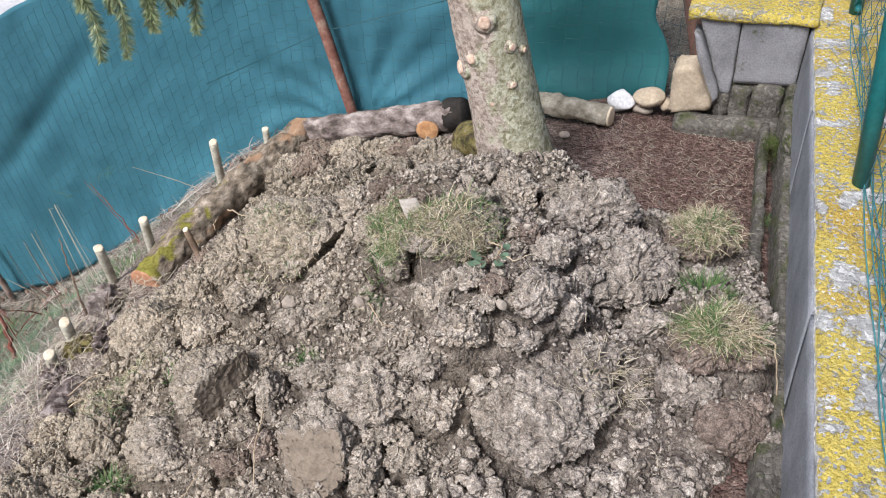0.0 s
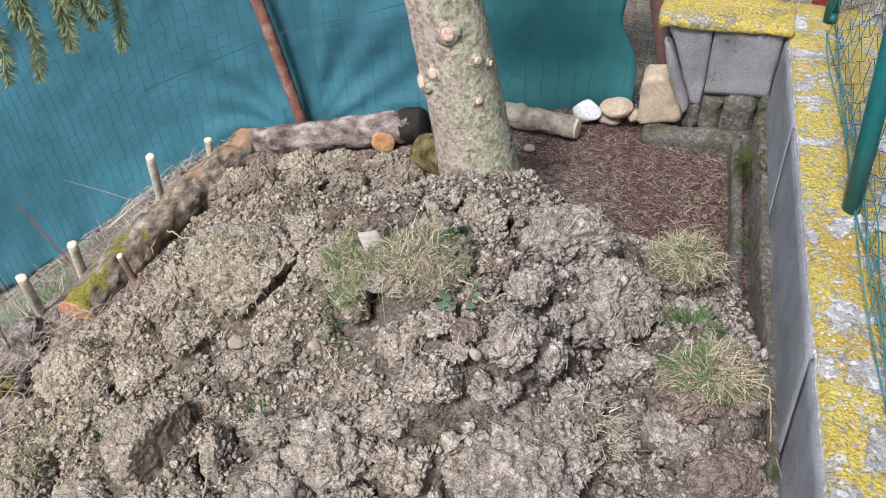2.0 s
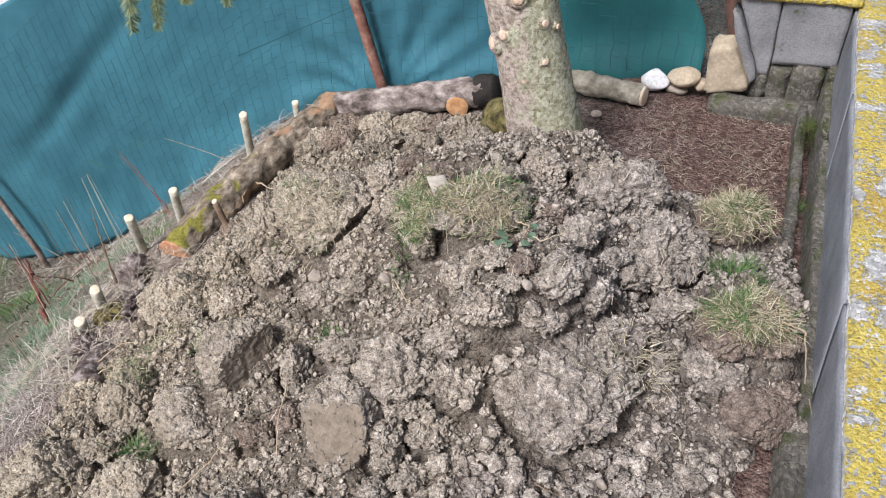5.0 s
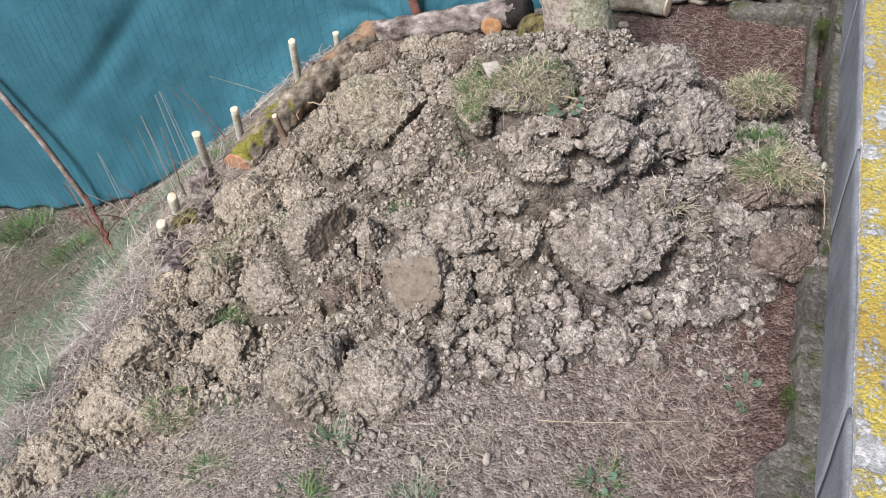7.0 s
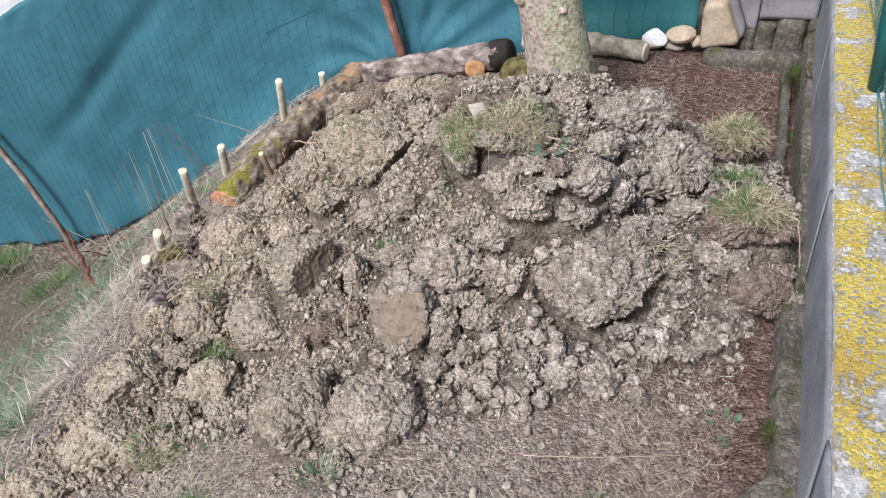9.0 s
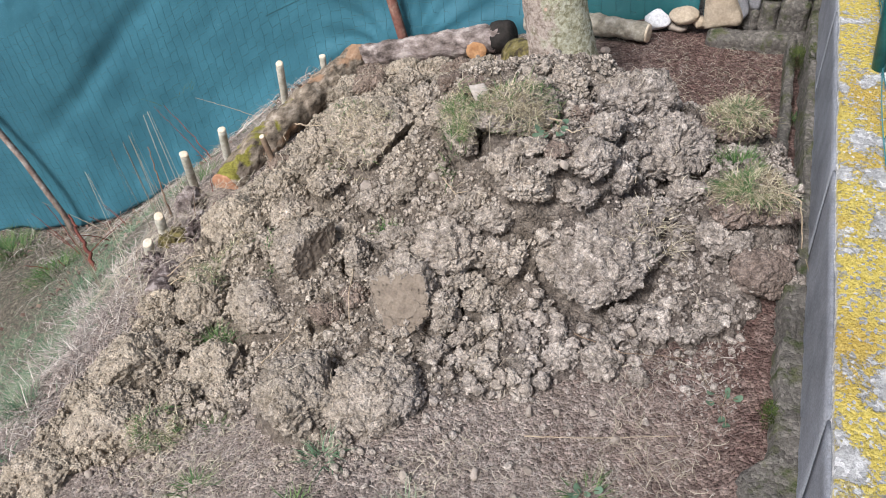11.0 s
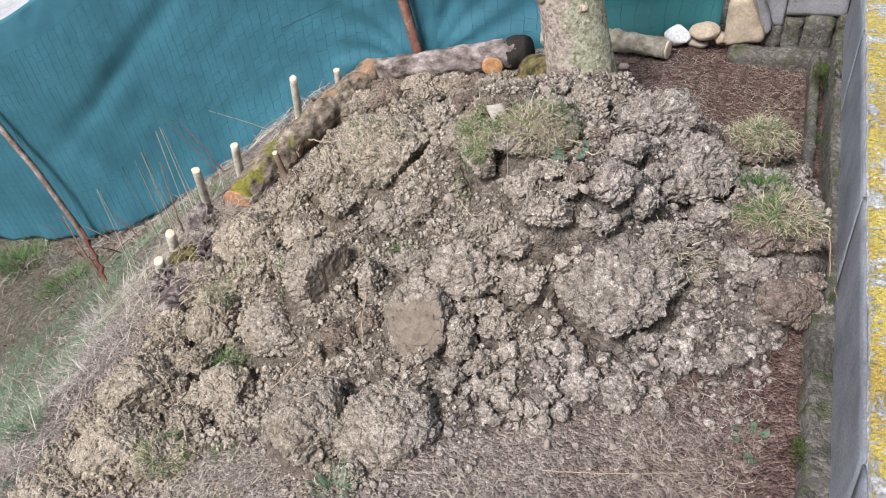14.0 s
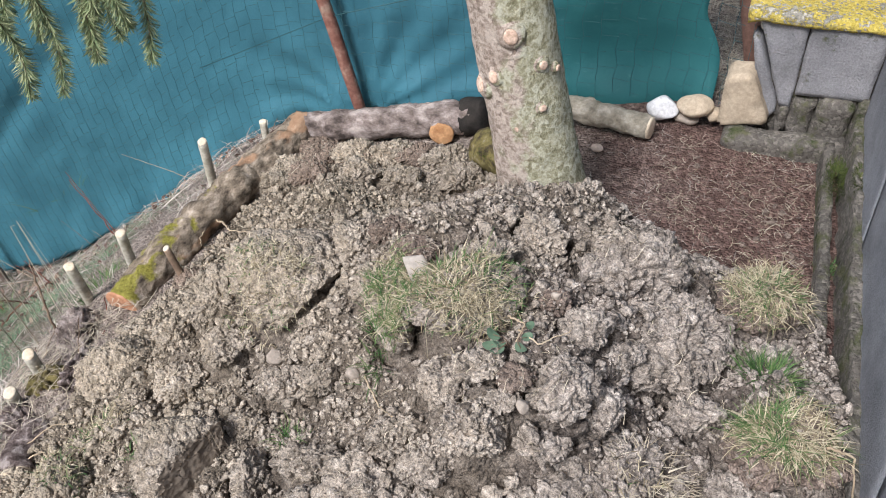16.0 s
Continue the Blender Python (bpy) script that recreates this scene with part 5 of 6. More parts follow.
# ---- logs along the edge of the heap ----
def log(name, a, b, r0, r1, seed, mat, label, sag=0.0, rough=0.10, ends=(None, None), sides=44):
    n = int(np.linalg.norm(np.array(b) - np.array(a)) / 0.011) + 6
    path = line(a, b, n)
    t = np.linspace(0, 1, n)
    r = rng(seed)
    path[:, 2] += sag * np.sin(np.pi * t)
    path[:, 0] += 0.012 * np.sin(t * 5 + r.uniform(0, 6))
    root = thing(name, tuple((np.array(a) + np.array(b)) / 2 - np.array([0, 0, max(r0, r1)])), label, "log")
    part("bark", tube(path, np.linspace(r0, r1, n), sides, True, rough, seed), mat, root)
    d = path[-1] - path[-3]
    e = path[0] - path[2]
    for p, nrm, rr, m in ((path[0], e, r0, ends[0]), (path[-1], d, r1, ends[1])):
        if m:
            nrm = nrm / np.linalg.norm(nrm)
            part("sawn_end", disc(p + nrm * 0.003, nrm, rr * 0.90, seed + 1, 0.004), m, root, "sawn end grain")
    return root


log1 = log("bark_log", (-1.80, 2.40, -0.42), (-1.06, 2.50, -0.225), 0.056, 0.062, 401, M_BARK, "grey flaking bark log with a charred end by the fence", 0.01, 0.20)
part("charred_end", tube(line((-1.13, 2.49, -0.243), (-1.04, 2.503, -0.22), 8), [0.064, 0.066, 0.067, 0.066, 0.066, 0.064, 0.061, 0.055], 26, True, 0.16, 402), M_CHAR, log1, "black charred end")
stub = part("side_branch", tube(line((-1.20, 2.48, -0.275), (-1.175, 2.405, -0.265), 6), [0.05, 0.048, 0.046, 0.046, 0.045, 0.044], 22, True, 0.06, 403), M_BARK, log1)
part("sawn_end", disc((-1.174, 2.401, -0.264), (0.25, -0.8, 0.12), 0.042, 404, 0.005), M_CUT, stub, "fresh orange sawn face")
log("bark_log", (-1.02, 2.60, -0.205), (-0.48, 2.515, -0.132), 0.042, 0.040, 411, M_PALEBARK, "grey-green mossy log behind the trunk", 0.018, 0.20, (None, M_PALECUT))
log("mossy_log", (-1.79, 2.42, -0.42), (-1.81, 1.41, -0.405), 0.075, 0.066, 421, M_MOSSBARK, "rough bark log with a mossy end above the bank", 0.02, 0.24, (None, M_CUTRED))


def bark_chunk(x, y, z, rx, ry, rz, seed, rot, mat, label):
    """A torn-off piece of old bark and wood: a long, broken-faced lump with ridges along it."""
    v, f, _ = lump_shape(rx, ry, rz, seed, 5, planes=14, crack=1.7, grit=0.9)
    v = v + (0.05 * min(rx, rz) * np.sin(v[:, 0] * 260 + 3 * wobble(v, 20, seed)))[:, None] * v / np.linalg.norm(v, axis=1)[:, None]
    ob = new("bark_piece", mesh("bark_piece", turned((v, f), pose(0, 0, 0, *rot))[0], f, mat))
    ob.location = (x, y, z)
    return tagged(ob, label, "bark")


bark_chunk(-1.875, 1.27, -0.43, 0.055, 0.105, 0.055, 431, (25, 0, 20), M_BARK, "rough grey bark piece among brambles at the bank's edge")
bark_chunk(-1.745, 1.15, -0.39, 0.038, 0.075, 0.060, 432, (15, 10, 10), M_BRAMBLEBARK, "dark purple-brown bark piece beside the heap")
bark_chunk(-1.83, 1.10, -0.42, 0.055, 0.055, 0.040, 433, (0, 0, 40), M_OLDMOSS, "mossy lump of old wood at the bank's edge")
bark_chunk(-1.80, 0.985, -0.435, 0.065, 0.070, 0.050, 434, (0, 12, 30), M_BRAMBLEBARK, "purple-grey weathered wood piece at the heap's edge")
log("split_log", (-1.76, 0.97, -0.44), (-1.655, 0.835, -0.40), 0.052, 0.050, 441, M_BRAMBLEBARK, "split log with a pale cut face at the heap's edge", 0.0, 0.22, (None, M_PALECUT))
log("mossy_log", (-0.97, 2.32, -0.21), (-0.80, 2.20, -0.14), 0.07, 0.06, 451, M_OLDMOSS, "mossy stump piece between the log and the trunk", 0.01, 0.16)


# ---- stakes ----
def stake(top, foot, r, seed, label="sawn hazel stake with a pale cut top", mat=M_STICK):
    top, foot = np.array(top, float), np.array(foot, float)
    d = (top - foot) / np.linalg.norm(top - foot)
    root = thing("stake", tuple(foot), label, "stake", "stakes along the bank")
    part("shaft", tube(line(foot - d * 0.05, top, 14), np.linspace(r * 1.05, r, 14), 16, True, 0.07, seed), mat, root)
    part("sawn_top", disc(top + d * 0.002, d + np.array([0.1, -0.15, 0]), r * 0.97, seed, 0.003), M_PALECUT, root, "pale sawn top")
    return root


stake((-1.929, 2.028, -0.243), (-1.962, 2.04, -0.48), 0.0165, 501)
stake((-1.907, 1.569, -0.269), (-1.945, 1.58, -0.50), 0.016, 502)
stake((-1.965, 1.400, -0.280), (-2.015, 1.43, -0.56), 0.0165, 503)
stake((-1.846, 1.008, -0.355), (-1.88, 1.015, -0.48), 0.018, 504, "short sawn stake stump at the bank's edge")
stake((-1.880, 1.120, -0.335), (-1.915, 1.13, -0.50), 0.018, 505, "short sawn stake stump at the bank's edge")
stake((-1.700, 1.555, -0.245), (-1.675, 1.55, -0.35), 0.011, 506, "thin dark stick stub beside the mossy log", M_TWIG)
stake((-1.975, 2.40, -0.425), (-1.985, 2.40, -0.57), 0.015, 507, "short sawn stake by the fence")


# ---- fence with shade cloth ----
FX = [-9.0, -5.5, -3.9, -3.4, -2.7, -1.6, -0.9, -0.30]
FY = [1.7, 2.10, 2.35, 2.46, 2.52, 2.62, 2.70, 2.79]


def fence_y(x):
    return np.interp(x, FX, FY)


def fence_foot(x):
    return ground_z(x, fence_y(x)) - 0.02 + 0.03 * np.exp(-((x + 1.65) / 0.3) ** 2) + 0.05 * np.clip((-3 - x) / 0.4, 0, 1)


fence = thing("garden_fence", (-1.62, 2.6, -0.38), "wire fence hung with a teal shade cloth on rusty posts", "fence")
nu = np.concatenate([np.arange(-9.0, -4.2, 0.08), np.arange(-4.2, -0.335, 0.022)])
nv = np.linspace(0, 1, 64)
NU, NV = np.meshgrid(nu, nv, indexing="ij")
hang = 1.36 - 0.03 * np.sin(NU * 2.1) + 0.20 * np.clip(-2.6 - NU, 0, 1.3)
edge = np.clip((NU + 0.57) / 0.24, 0, 1)
NX = NU - edge * (0.085 * np.exp(-((NV - 0.26) / 0.085) ** 2) + 0.055 * np.clip((NV - 0.28) / 0.1, 0, 1) - 0.01)
NZ = fence_foot(NU) + NV * hang
gather = np.exp(-((NU + 1.6) / 0.55) ** 2)
fan = np.arctan2(NV * 1.36 + 0.02, NU + 1.63)
NY = fence_y(NU) + 0.03 + 0.020 * grain(NU, NV * 1.3, 2.3, 80) + 0.008 * grain(NU, NV * 1.3, 9, 81)
NY = NY + gather * 0.011 * np.sin(fan * 19 + grain(NU, NV, 3, 82)) * np.exp(-NV * 1.1) + 0.020 * np.sin(NV * 26 + NU * 3.1 + 2 * grain(NU, NV, 2, 83)) * np.exp(-NV * 4) * (NU > -1.5)
NY = NY - 0.05 * np.exp(-((NV) / 0.10) ** 2) * (0.6 + 0.4 * np.sin(NU * 17))
NY = NY + 0.03 * np.exp(-((NV - 0.62 - 0.25 * (NU + 3.6)) / 0.05) ** 2) * np.exp(-((NU + 3.6) / 0.6) ** 2)
net = new("shade_cloth", fast_mesh("shade_cloth", np.stack([NX, NY, NZ], -1).reshape(-1, 3) - origin(fence), grid_faces(len(nu), len(nv)), M_NET))
net.parent = fence
tagged(net, "teal woven shade cloth with folds")
th = net.modifiers.new("thickness", "SOLIDIFY")
th.thickness = 0.0015


def wire_net(x0, x1, yfun, zfun, height, p, rad, seed, off, slant=0.0):
    """Knotted square wire netting: wavering uprights tied across by short bars, all round wires."""
    r = rng(seed)
    nx, nz = int((x1 - x0) / p), int(height / p)
    i, j = np.meshgrid(np.arange(nx + 1), np.arange(nz + 1), indexing="ij")
    X = x0 + i * p + (j % 2) * p * 0.10 + 0.025 * p * r.normal(size=i.shape) + slant * j * p
    Zoff = j * p + 0.03 * p * r.normal(size=i.shape)
    Y = yfun(X) - off + 0.010 * grain(X, Zoff, 4, seed + 1)
    Z = zfun(X) + Zoff
    P = np.stack([X, Y, Z], -1)
    segs = []
    segs.append((P[:, :-1].reshape(-1, 3), P[:, 1:].reshape(-1, 3)))
    lift = np.array([0, 0, -0.22 * p])
    far = P[:-1] + (P[1:] + lift - P[:-1]) * r.choice([0.5, 1.0, 1.0], P[:-1].shape[:2])[..., None]
    segs.append((P[:-1].reshape(-1, 3), far.reshape(-1, 3)))
    a, b = np.concatenate([s[0] for s in segs]), np.concatenate([s[1] for s in segs])
    keep = r.uniform(0, 1, len(a)) > 0.03
    a, b = a[keep], b[keep]
    return bars(a, b, rad)


def bars(a, b, rad, sides=4):
    d = b - a
    d /= np.maximum(np.linalg.norm(d, axis=1), 1e-9)[:, None]
    ref = np.where(np.abs(d[:, 2:3]) < 0.8, np.array([[0, 0, 1.0]]), np.array([[0, 1.0, 0]]))
    u = np.cross(d, ref)
    u /= np.linalg.norm(u, axis=1)[:, None]
    w = np.cross(d, u)
    ang = np.linspace(0, 2 * np.pi, sides, endpoint=False)
    off = rad * (np.cos(ang)[None, :, None] * u[:, None] + np.sin(ang)[None, :, None] * w[:, None])
    v = np.concatenate([a[:, None] + off, b[:, None] + off], 1).reshape(-1, 3)
    n = len(a)
    one = [[k, (k + 1) % sides, sides + (k + 1) % sides, sides + k] for k in range(sides)]
    return v, [[i * 2 * sides + q for q in f] for i in range(n) for f in one]


part("wire_netting", wire_net(-5.6, -0.25, fence_y, fence_foot, 1.5, 0.058, 0.0008, 85, 0.016), M_WIRE, fence, "dark green knotted wire netting")
part("brace_wire", tube([(-2.35, 2.52, -0.33), (-1.69, 2.575, 0.0), (-1.0, 2.67, 0.22)], 0.0016, 6), M_WIRE, fence, "thin diagonal brace wire")
post = part("post", tube([(-1.603, 2.575, -0.50), (-1.623, 2.575, -0.368), (-1.69, 2.575, -0.015), (-1.739, 2.575, 0.201), (-1.86, 2.575, 0.75), (-1.95, 2.575, 1.1)], 0.0235, 18, True, 0.03, 86), M_RUST, fence, "leaning rust-brown steel post")
part("post", tube([(-4.25, 2.18, -2.22), (-4.29, 2.2, -1.98), (-4.41, 2.2, -1.49), (-4.55, 2.2, -1.16), (-4.87, 2.2, -0.4)], 0.021, 14, True, 0.03, 87), M_RUSTPALE, fence, "leaning worn rusty post on the bank")
brown_post = solid("brown_post", tube([(-0.235, 2.955, -0.35), (-0.252, 2.955, -0.1), (-0.338, 2.955, 0.22), (-0.50, 2.955, 0.8)], 0.030, 18, True, 0.02, 88), M_BROWNPOST, "brown-painted post behind the wall end", "post")
red_post = solid("red_post", tube([(0.215, 3.12, -0.2), (0.215, 3.12, 0.9)], 0.03, 18, True, 0.01, 89), M_REDPOST, "red-painted steel post behind the wall", "post")


# ---- chain-link fence on the wall ----
wall_fence = thing("chain_link_fence", (0.33, 1.8, 0.226), "green chain-link fence standing on the wall", "fence")
fx = 0.105


def green_post(x, y, lean, height=1.3):
    p = part("post", tube([(x, y, 0.20), (x + lean * 0.3, y, 0.5), (x + lean * height, y, 0.2 + height)], 0.0205, 22, True), M_GREENPOST, wall_fence, "glossy teal-green round post")
    return p


green_post(0.274, 1.85, -0.12)
gp = green_post(0.222, 2.80, -0.08)
part("clamp", tube([(0.222, 2.785, 0.258), (0.222, 2.765, 0.256), (0.222, 2.760, 0.255)], [0.011, 0.010, 0.006], 14), M_GREENPOST, gp, "post clamp with a bolt")
green_post(wall_x(0.2) + 0.088, 0.1, 0.02)
p, rad = 0.05, 0.0011
ny = int(3.2 / p)
A, B = [], []
r = rng(90)
for i in range(ny * 2):
    # each wire is a zigzag from the foot up, hooked into the next
    y = -0.6 + i * p
    for j in range(26):
        s0, s1 = ((i + j) % 2), ((i + j + 1) % 2)
        bulge = 0.012 * math.sin(j * 0.7 + i)
        x0 = wall_x(y) + fx + 0.012 + (0.005 if j % 2 else -0.005) + bulge
        A.append((x0, y + s0 * p + 0.002 * r.normal(), 0.238 + j * p * 0.62))
        B.append((wall_x(y) + fx + 0.012 + (-0.005 if j % 2 else 0.005) + bulge, y + s1 * p + 0.002 * r.normal(), 0.238 + (j + 1) * p * 0.62))
A, B = np.array(A), np.array(B)
ok = (A[:, 1] < 2.75) & (A[:, 2] < 1.2)
part("chain_link", bars(A[ok], B[ok], rad, 5), M_WIRE, wall_fence, "dark green chain link")
for k in range(5):
    yy = np.linspace(-0.6, 2.70, 60)
    xx = wall_x(yy) + fx + 0.012 + 0.008 * np.sin(yy * (7 + k) + k * 1.7) + 0.006 * k - 0.012
    part("line_wire", tube(np.stack([xx, yy, 0.243 + 0.006 * k + 0.006 * np.sin(yy * 9 + k)], 1), 0.0016, 5), M_WIRELIGHT, wall_fence, "pale teal line wire")

# far road below the bank
ry, rx = np.linspace(4.2, 9.5, 14), np.linspace(-16, -1.5, 40)
RX, RY = np.meshgrid(rx, ry, indexing="ij")
road = new("road", fast_mesh("road", np.stack([RX, RY, ground_z(RX, RY) + 0.03], -1).reshape(-1, 3), grid_faces(40, 14), M_ROAD))
tagged(road, "pale grey road beyond the fence", "road", kind="structure")


# ---- turf and grass ----
def tuft(name, x, y, rx, ry, n, lmin, lmax, seed, mat, label, lean=(10, 60), bend=(10, 70), width=0.0022, down=None, kind="stuff", parent=None, zfun=None):
    """A tuft of blades in an uneven patch."""
    r = rng(seed)
    a, d = r.uniform(0, 2 * np.pi, n), np.sqrt(r.uniform(0, 1, n)) * (1 + 0.25 * r.normal(size=n))
    px, py = x + rx * d * np.cos(a), y + ry * d * np.sin(a)
    z = (zfun or top_z)(px, py) - 0.003
    hd = a + r.normal(size=n) * 0.7 if down is None else down + r.normal(size=n) * 0.8
    vf = blades(np.stack([px, py, z], 1), r.uniform(lmin, lmax, n), width * r.uniform(0.6, 1.3, n), hd, r.uniform(*lean, n), r.uniform(*bend, n), r)
    if parent is not None:
        return part(name, vf, mat, parent, label, smooth=False)
    ob = solid(name, vf, mat, label, "grass", smooth=False, kind=kind)
    return ob


def turf(x, y, rx, ry, n, green, seed, label, lmin, lmax, turn=0, out=True):
    """A turned-up piece of turf: dry and green blades that lie over its rim."""
    root = thing("turf_sod", (x, y, float(top_z(x, y)) - 0.01), label, "turf")
    for nm, cnt, mm, lab, sd, lo, hi in (("dry_grass", n, M_TURFDRY, "dry straw-coloured grass", 1, 45, 95), ("green_grass", int(n * green), M_GRASS, "green grass", 2, 30, 85)):
        r = rng(seed + sd)
        a, d = r.uniform(0, 2 * np.pi, cnt), np.sqrt(r.uniform(0, 1, cnt)) * (1 + 0.18 * r.normal(size=cnt))
        ca, sa = math.cos(radians(turn)), math.sin(radians(turn))
        u, v = rx * d * np.cos(a), ry * d * np.sin(a)
        px, py = x + u * ca - v * sa, y + u * sa + v * ca
        keep = r.uniform(0, 1, cnt) < 0.62 + 0.9 * grain(px, py, 16, seed + sd) * (1 if sd == 1 else 1.6)
        px, py, a = px[keep], py[keep], a[keep]
        k = len(px)
        vf = blades(np.stack([px, py, top_z(px, py) + 0.004], 1), r.uniform(lmin, lmax, k) * (0.7 + 0.9 * r.uniform(0, 1, k) ** 3), 0.0017 * r.uniform(0.6, 1.4, k), a + r.normal(size=k) * 1.3, r.uniform(lo, hi, k), r.uniform(10, 80, k), r)
        part(nm, vf, mm, root, lab, smooth=False, kind="stuff")
    return root


turf(0.036, 1.380, 0.090, 0.070, 1500, 0.7, 601, "overturned sod with shaggy dry and green grass by the footing", 0.025, 0.055, FACING)
turf(-0.05, 1.72, 0.085, 0.075, 1300, 0.3, 604, "grassy sod at the edge of the heap", 0.018, 0.05, FACING)
turf(-0.745, 1.33, 0.05, 0.095, 1000, 0.8, 607, "strip of turf with short grass on the heap", 0.015, 0.04, FACING)
turf(-0.59, 1.365, 0.105, 0.085, 2400, 0.3, 610, "piece of turf with short yellowish grass on the heap", 0.018, 0.045, FACING)
turf(-1.12, 1.36, 0.10, 0.09, 1300, 0.2, 613, "sod with thin dry grass on the heap", 0.012, 0.032, FACING)
turf(-1.44, 0.99, 0.10, 0.05, 500, 0.4, 637, "sod with short dry grass at the heap's edge", 0.012, 0.03, FACING)
turf(-1.24, 0.37, 0.065, 0.06, 700, 0.5, 616, "small sod with dry grass at the heap's foot", 0.012, 0.035)
turf(-1.45, 0.86, 0.09, 0.05, 420, 0.4, 619, "sod with short dry grass at the heap's edge", 0.012, 0.03, 10)
turf(-0.17, 1.17, 0.075, 0.06, 120, 0.1, 631, "pale straw on a slab of earth", 0.012, 0.04, 20)
turf(-1.10, 1.80, 0.10, 0.08, 350, 0.25, 634, "thin dry grass on the back of the heap", 0.012, 0.03)
tuft("grass_tuft", -0.735, 1.24, 0.03, 0.035, 130, 0.03, 0.06, 621, M_GRASS, "green grass tuft on the heap")
tuft("grass_tuft", -0.01, 1.53, 0.045, 0.03, 220, 0.04, 0.075, 622, M_GRASS, "fresh green grass tuft between sods")
tuft("grass_tuft", -1.275, 0.69, 0.05, 0.025, 170, 0.025, 0.06, 623, M_GRASS, "green grass tuft between clods")
tuft("grass_tuft", -0.888, 1.07, 0.03, 0.03, 70, 0.025, 0.05, 624, M_GRASS, "thin green grass between clods")
tuft("grass_tuft", -1.186, 0.897, 0.02, 0.02, 40, 0.02, 0.04, 625, M_GRASS, "thin green grass between clods")
tuft("grass_tuft", 0.09, 2.10, 0.025, 0.03, 140, 0.012, 0.03, 626, M_GRASS, "small green plant by the footing")
tuft("straw_tuft", -0.125, 1.24, 0.022, 0.04, 80, 0.035, 0.075, 627, M_STRAW, "bunch of bleached straw sticking out of a sod", down=0.2, lean=(55, 85), bend=(0, 30))
tuft("straw_tuft", -0.19, 1.21, 0.07, 0.055, 110, 0.015, 0.045, 632, M_STRAW, "thin bleached straw on a slab of earth", lean=(50, 95), bend=(0, 40))
tuft("grass_tuft", -1.09, 0.43, 0.03, 0.02, 60, 0.02, 0.045, 628, M_GRASS, "thin green grass at the heap's foot")
tuft("grass_tuft", -2.05, 1.50, 0.07, 0.10, 260, 0.04, 0.09, 629, M_GRASS, "green grass at the top of the bank")
tuft("straw_tuft", -1.88, 0.37, 0.05, 0.05, 160, 0.06, 0.13, 630, M_BANKGRASS, "yellow-green grass tuft on the bank")
r = rng(640)
for k, (x, y) in enumerate([(-0.13, 0.51), (-0.46, 0.324), (-0.70, 0.25), (-0.72, 0.40), (-1.22, 0.09), (-0.77, 0.12), (-0.45, 0.16), (-0.30, 0.30), (-1.0, 0.25), (-0.15, 0.25)]):
    tuft("grass_tuft", x, y, 0.04, 0.035, 95, 0.025, 0.065, 641 + k, M_GRASS if k % 2 == 0 else M_BANKGRASS, "sparse grass tuft on the trodden earth", (20, 80), (10, 70), 0.0026)

# litter of dry stalks on the earth
def scatter(n, x0, x1, y0, y1, seed):
    r = rng(seed)
    return r.uniform(x0, x1, n), r.uniform(y0, y1, n), r


x, y, r = scatter(44000, -1.7, 0.24, -0.45, 1.15, 660)
ok = (heap_in(x, y) < 0.0) & (x < wall_x(y) - 0.13) & (r.uniform(0, 1, len(x)) < 0.5 + 1.1 * grain(x, y, 5, 661))
x, y = x[ok], y[ok]
n = len(x)
vf = strands(np.stack([x, y, 0 * x], 1), 0.008 + 0.04 * r.uniform(0, 1, n) ** 2, r.uniform(0.0005, 0.0012, n), r.uniform(0, 2 * np.pi, n), r.normal(size=n) * 1.0, r, 0.003, lambda a, b: ground_z(a, b) + 0.008 * grain(a, b, 9, 1), 2)
solid("litter", vf, M_LITTER, "matted dry stalks and needles on the trodden earth", "litter", kind="stuff", smooth=False, base=(-0.5, 0.4, -0.05))
for area, count, seed in (((-1.6, 0.1, -0.45, 0.95), 11000, 664), ((-0.75, 0.1, 1.85, 2.6), 1500, 667)):
    x, y, r = scatter(count, *area, seed)
    ok = (heap_in(x, y) < 0.0) & (x < wall_x(y) - 0.14) & (r.uniform(0, 1, len(x)) < 0.15 + 1.8 * grain(x, y, 4.5, seed + 1)) & (np.hypot(x + 0.65, y - 1.97) > 0.16)
    x, y = x[ok], y[ok]
    n = len(x)
    vf = strands(np.stack([x, y, 0 * x], 1), r.uniform(0.015, 0.06, n), r.uniform(0.0008, 0.0018, n), r.uniform(0, 2 * np.pi, n), r.normal(size=n) * 1.8, r, 0.006, ground_z, 5)
    solid("straw", vf, M_STRAW, "bleached curled straw lying on the trodden earth", "straw", kind="stuff", smooth=False, base=(area[0] / 2, area[2] + 0.4, -0.1))
x, y, r = scatter(260, -0.42, 0.02, 2.10, 2.58, 672)
n = len(x)
vf = strands(np.stack([x, y, 0 * x], 1), r.uniform(0.02, 0.06, n), r.uniform(0.0007, 0.0014, n), r.uniform(0, 2 * np.pi, n), r.normal(size=n) * 2.4, r, 0.006, ground_z, 6)
solid("straw", vf, M_STRAW, "curled bleached grass on the bare earth by the wall end", "straw", kind="stuff", smooth=False, base=(-0.15, 2.3, -0.15))
x, y, r = scatter(3000, -0.95, 0.18, 1.75, 2.62, 670)
ok = (heap_in(x, y) < 0.0) & (x < wall_x(y) - 0.09) & (r.uniform(0, 1, len(x)) < 0.35 + 1.5 * grain(x, y, 5, 671)) & (np.hypot(x + 0.65, y - 1.97) > 0.16)
x, y = x[ok], y[ok]
n = len(x)
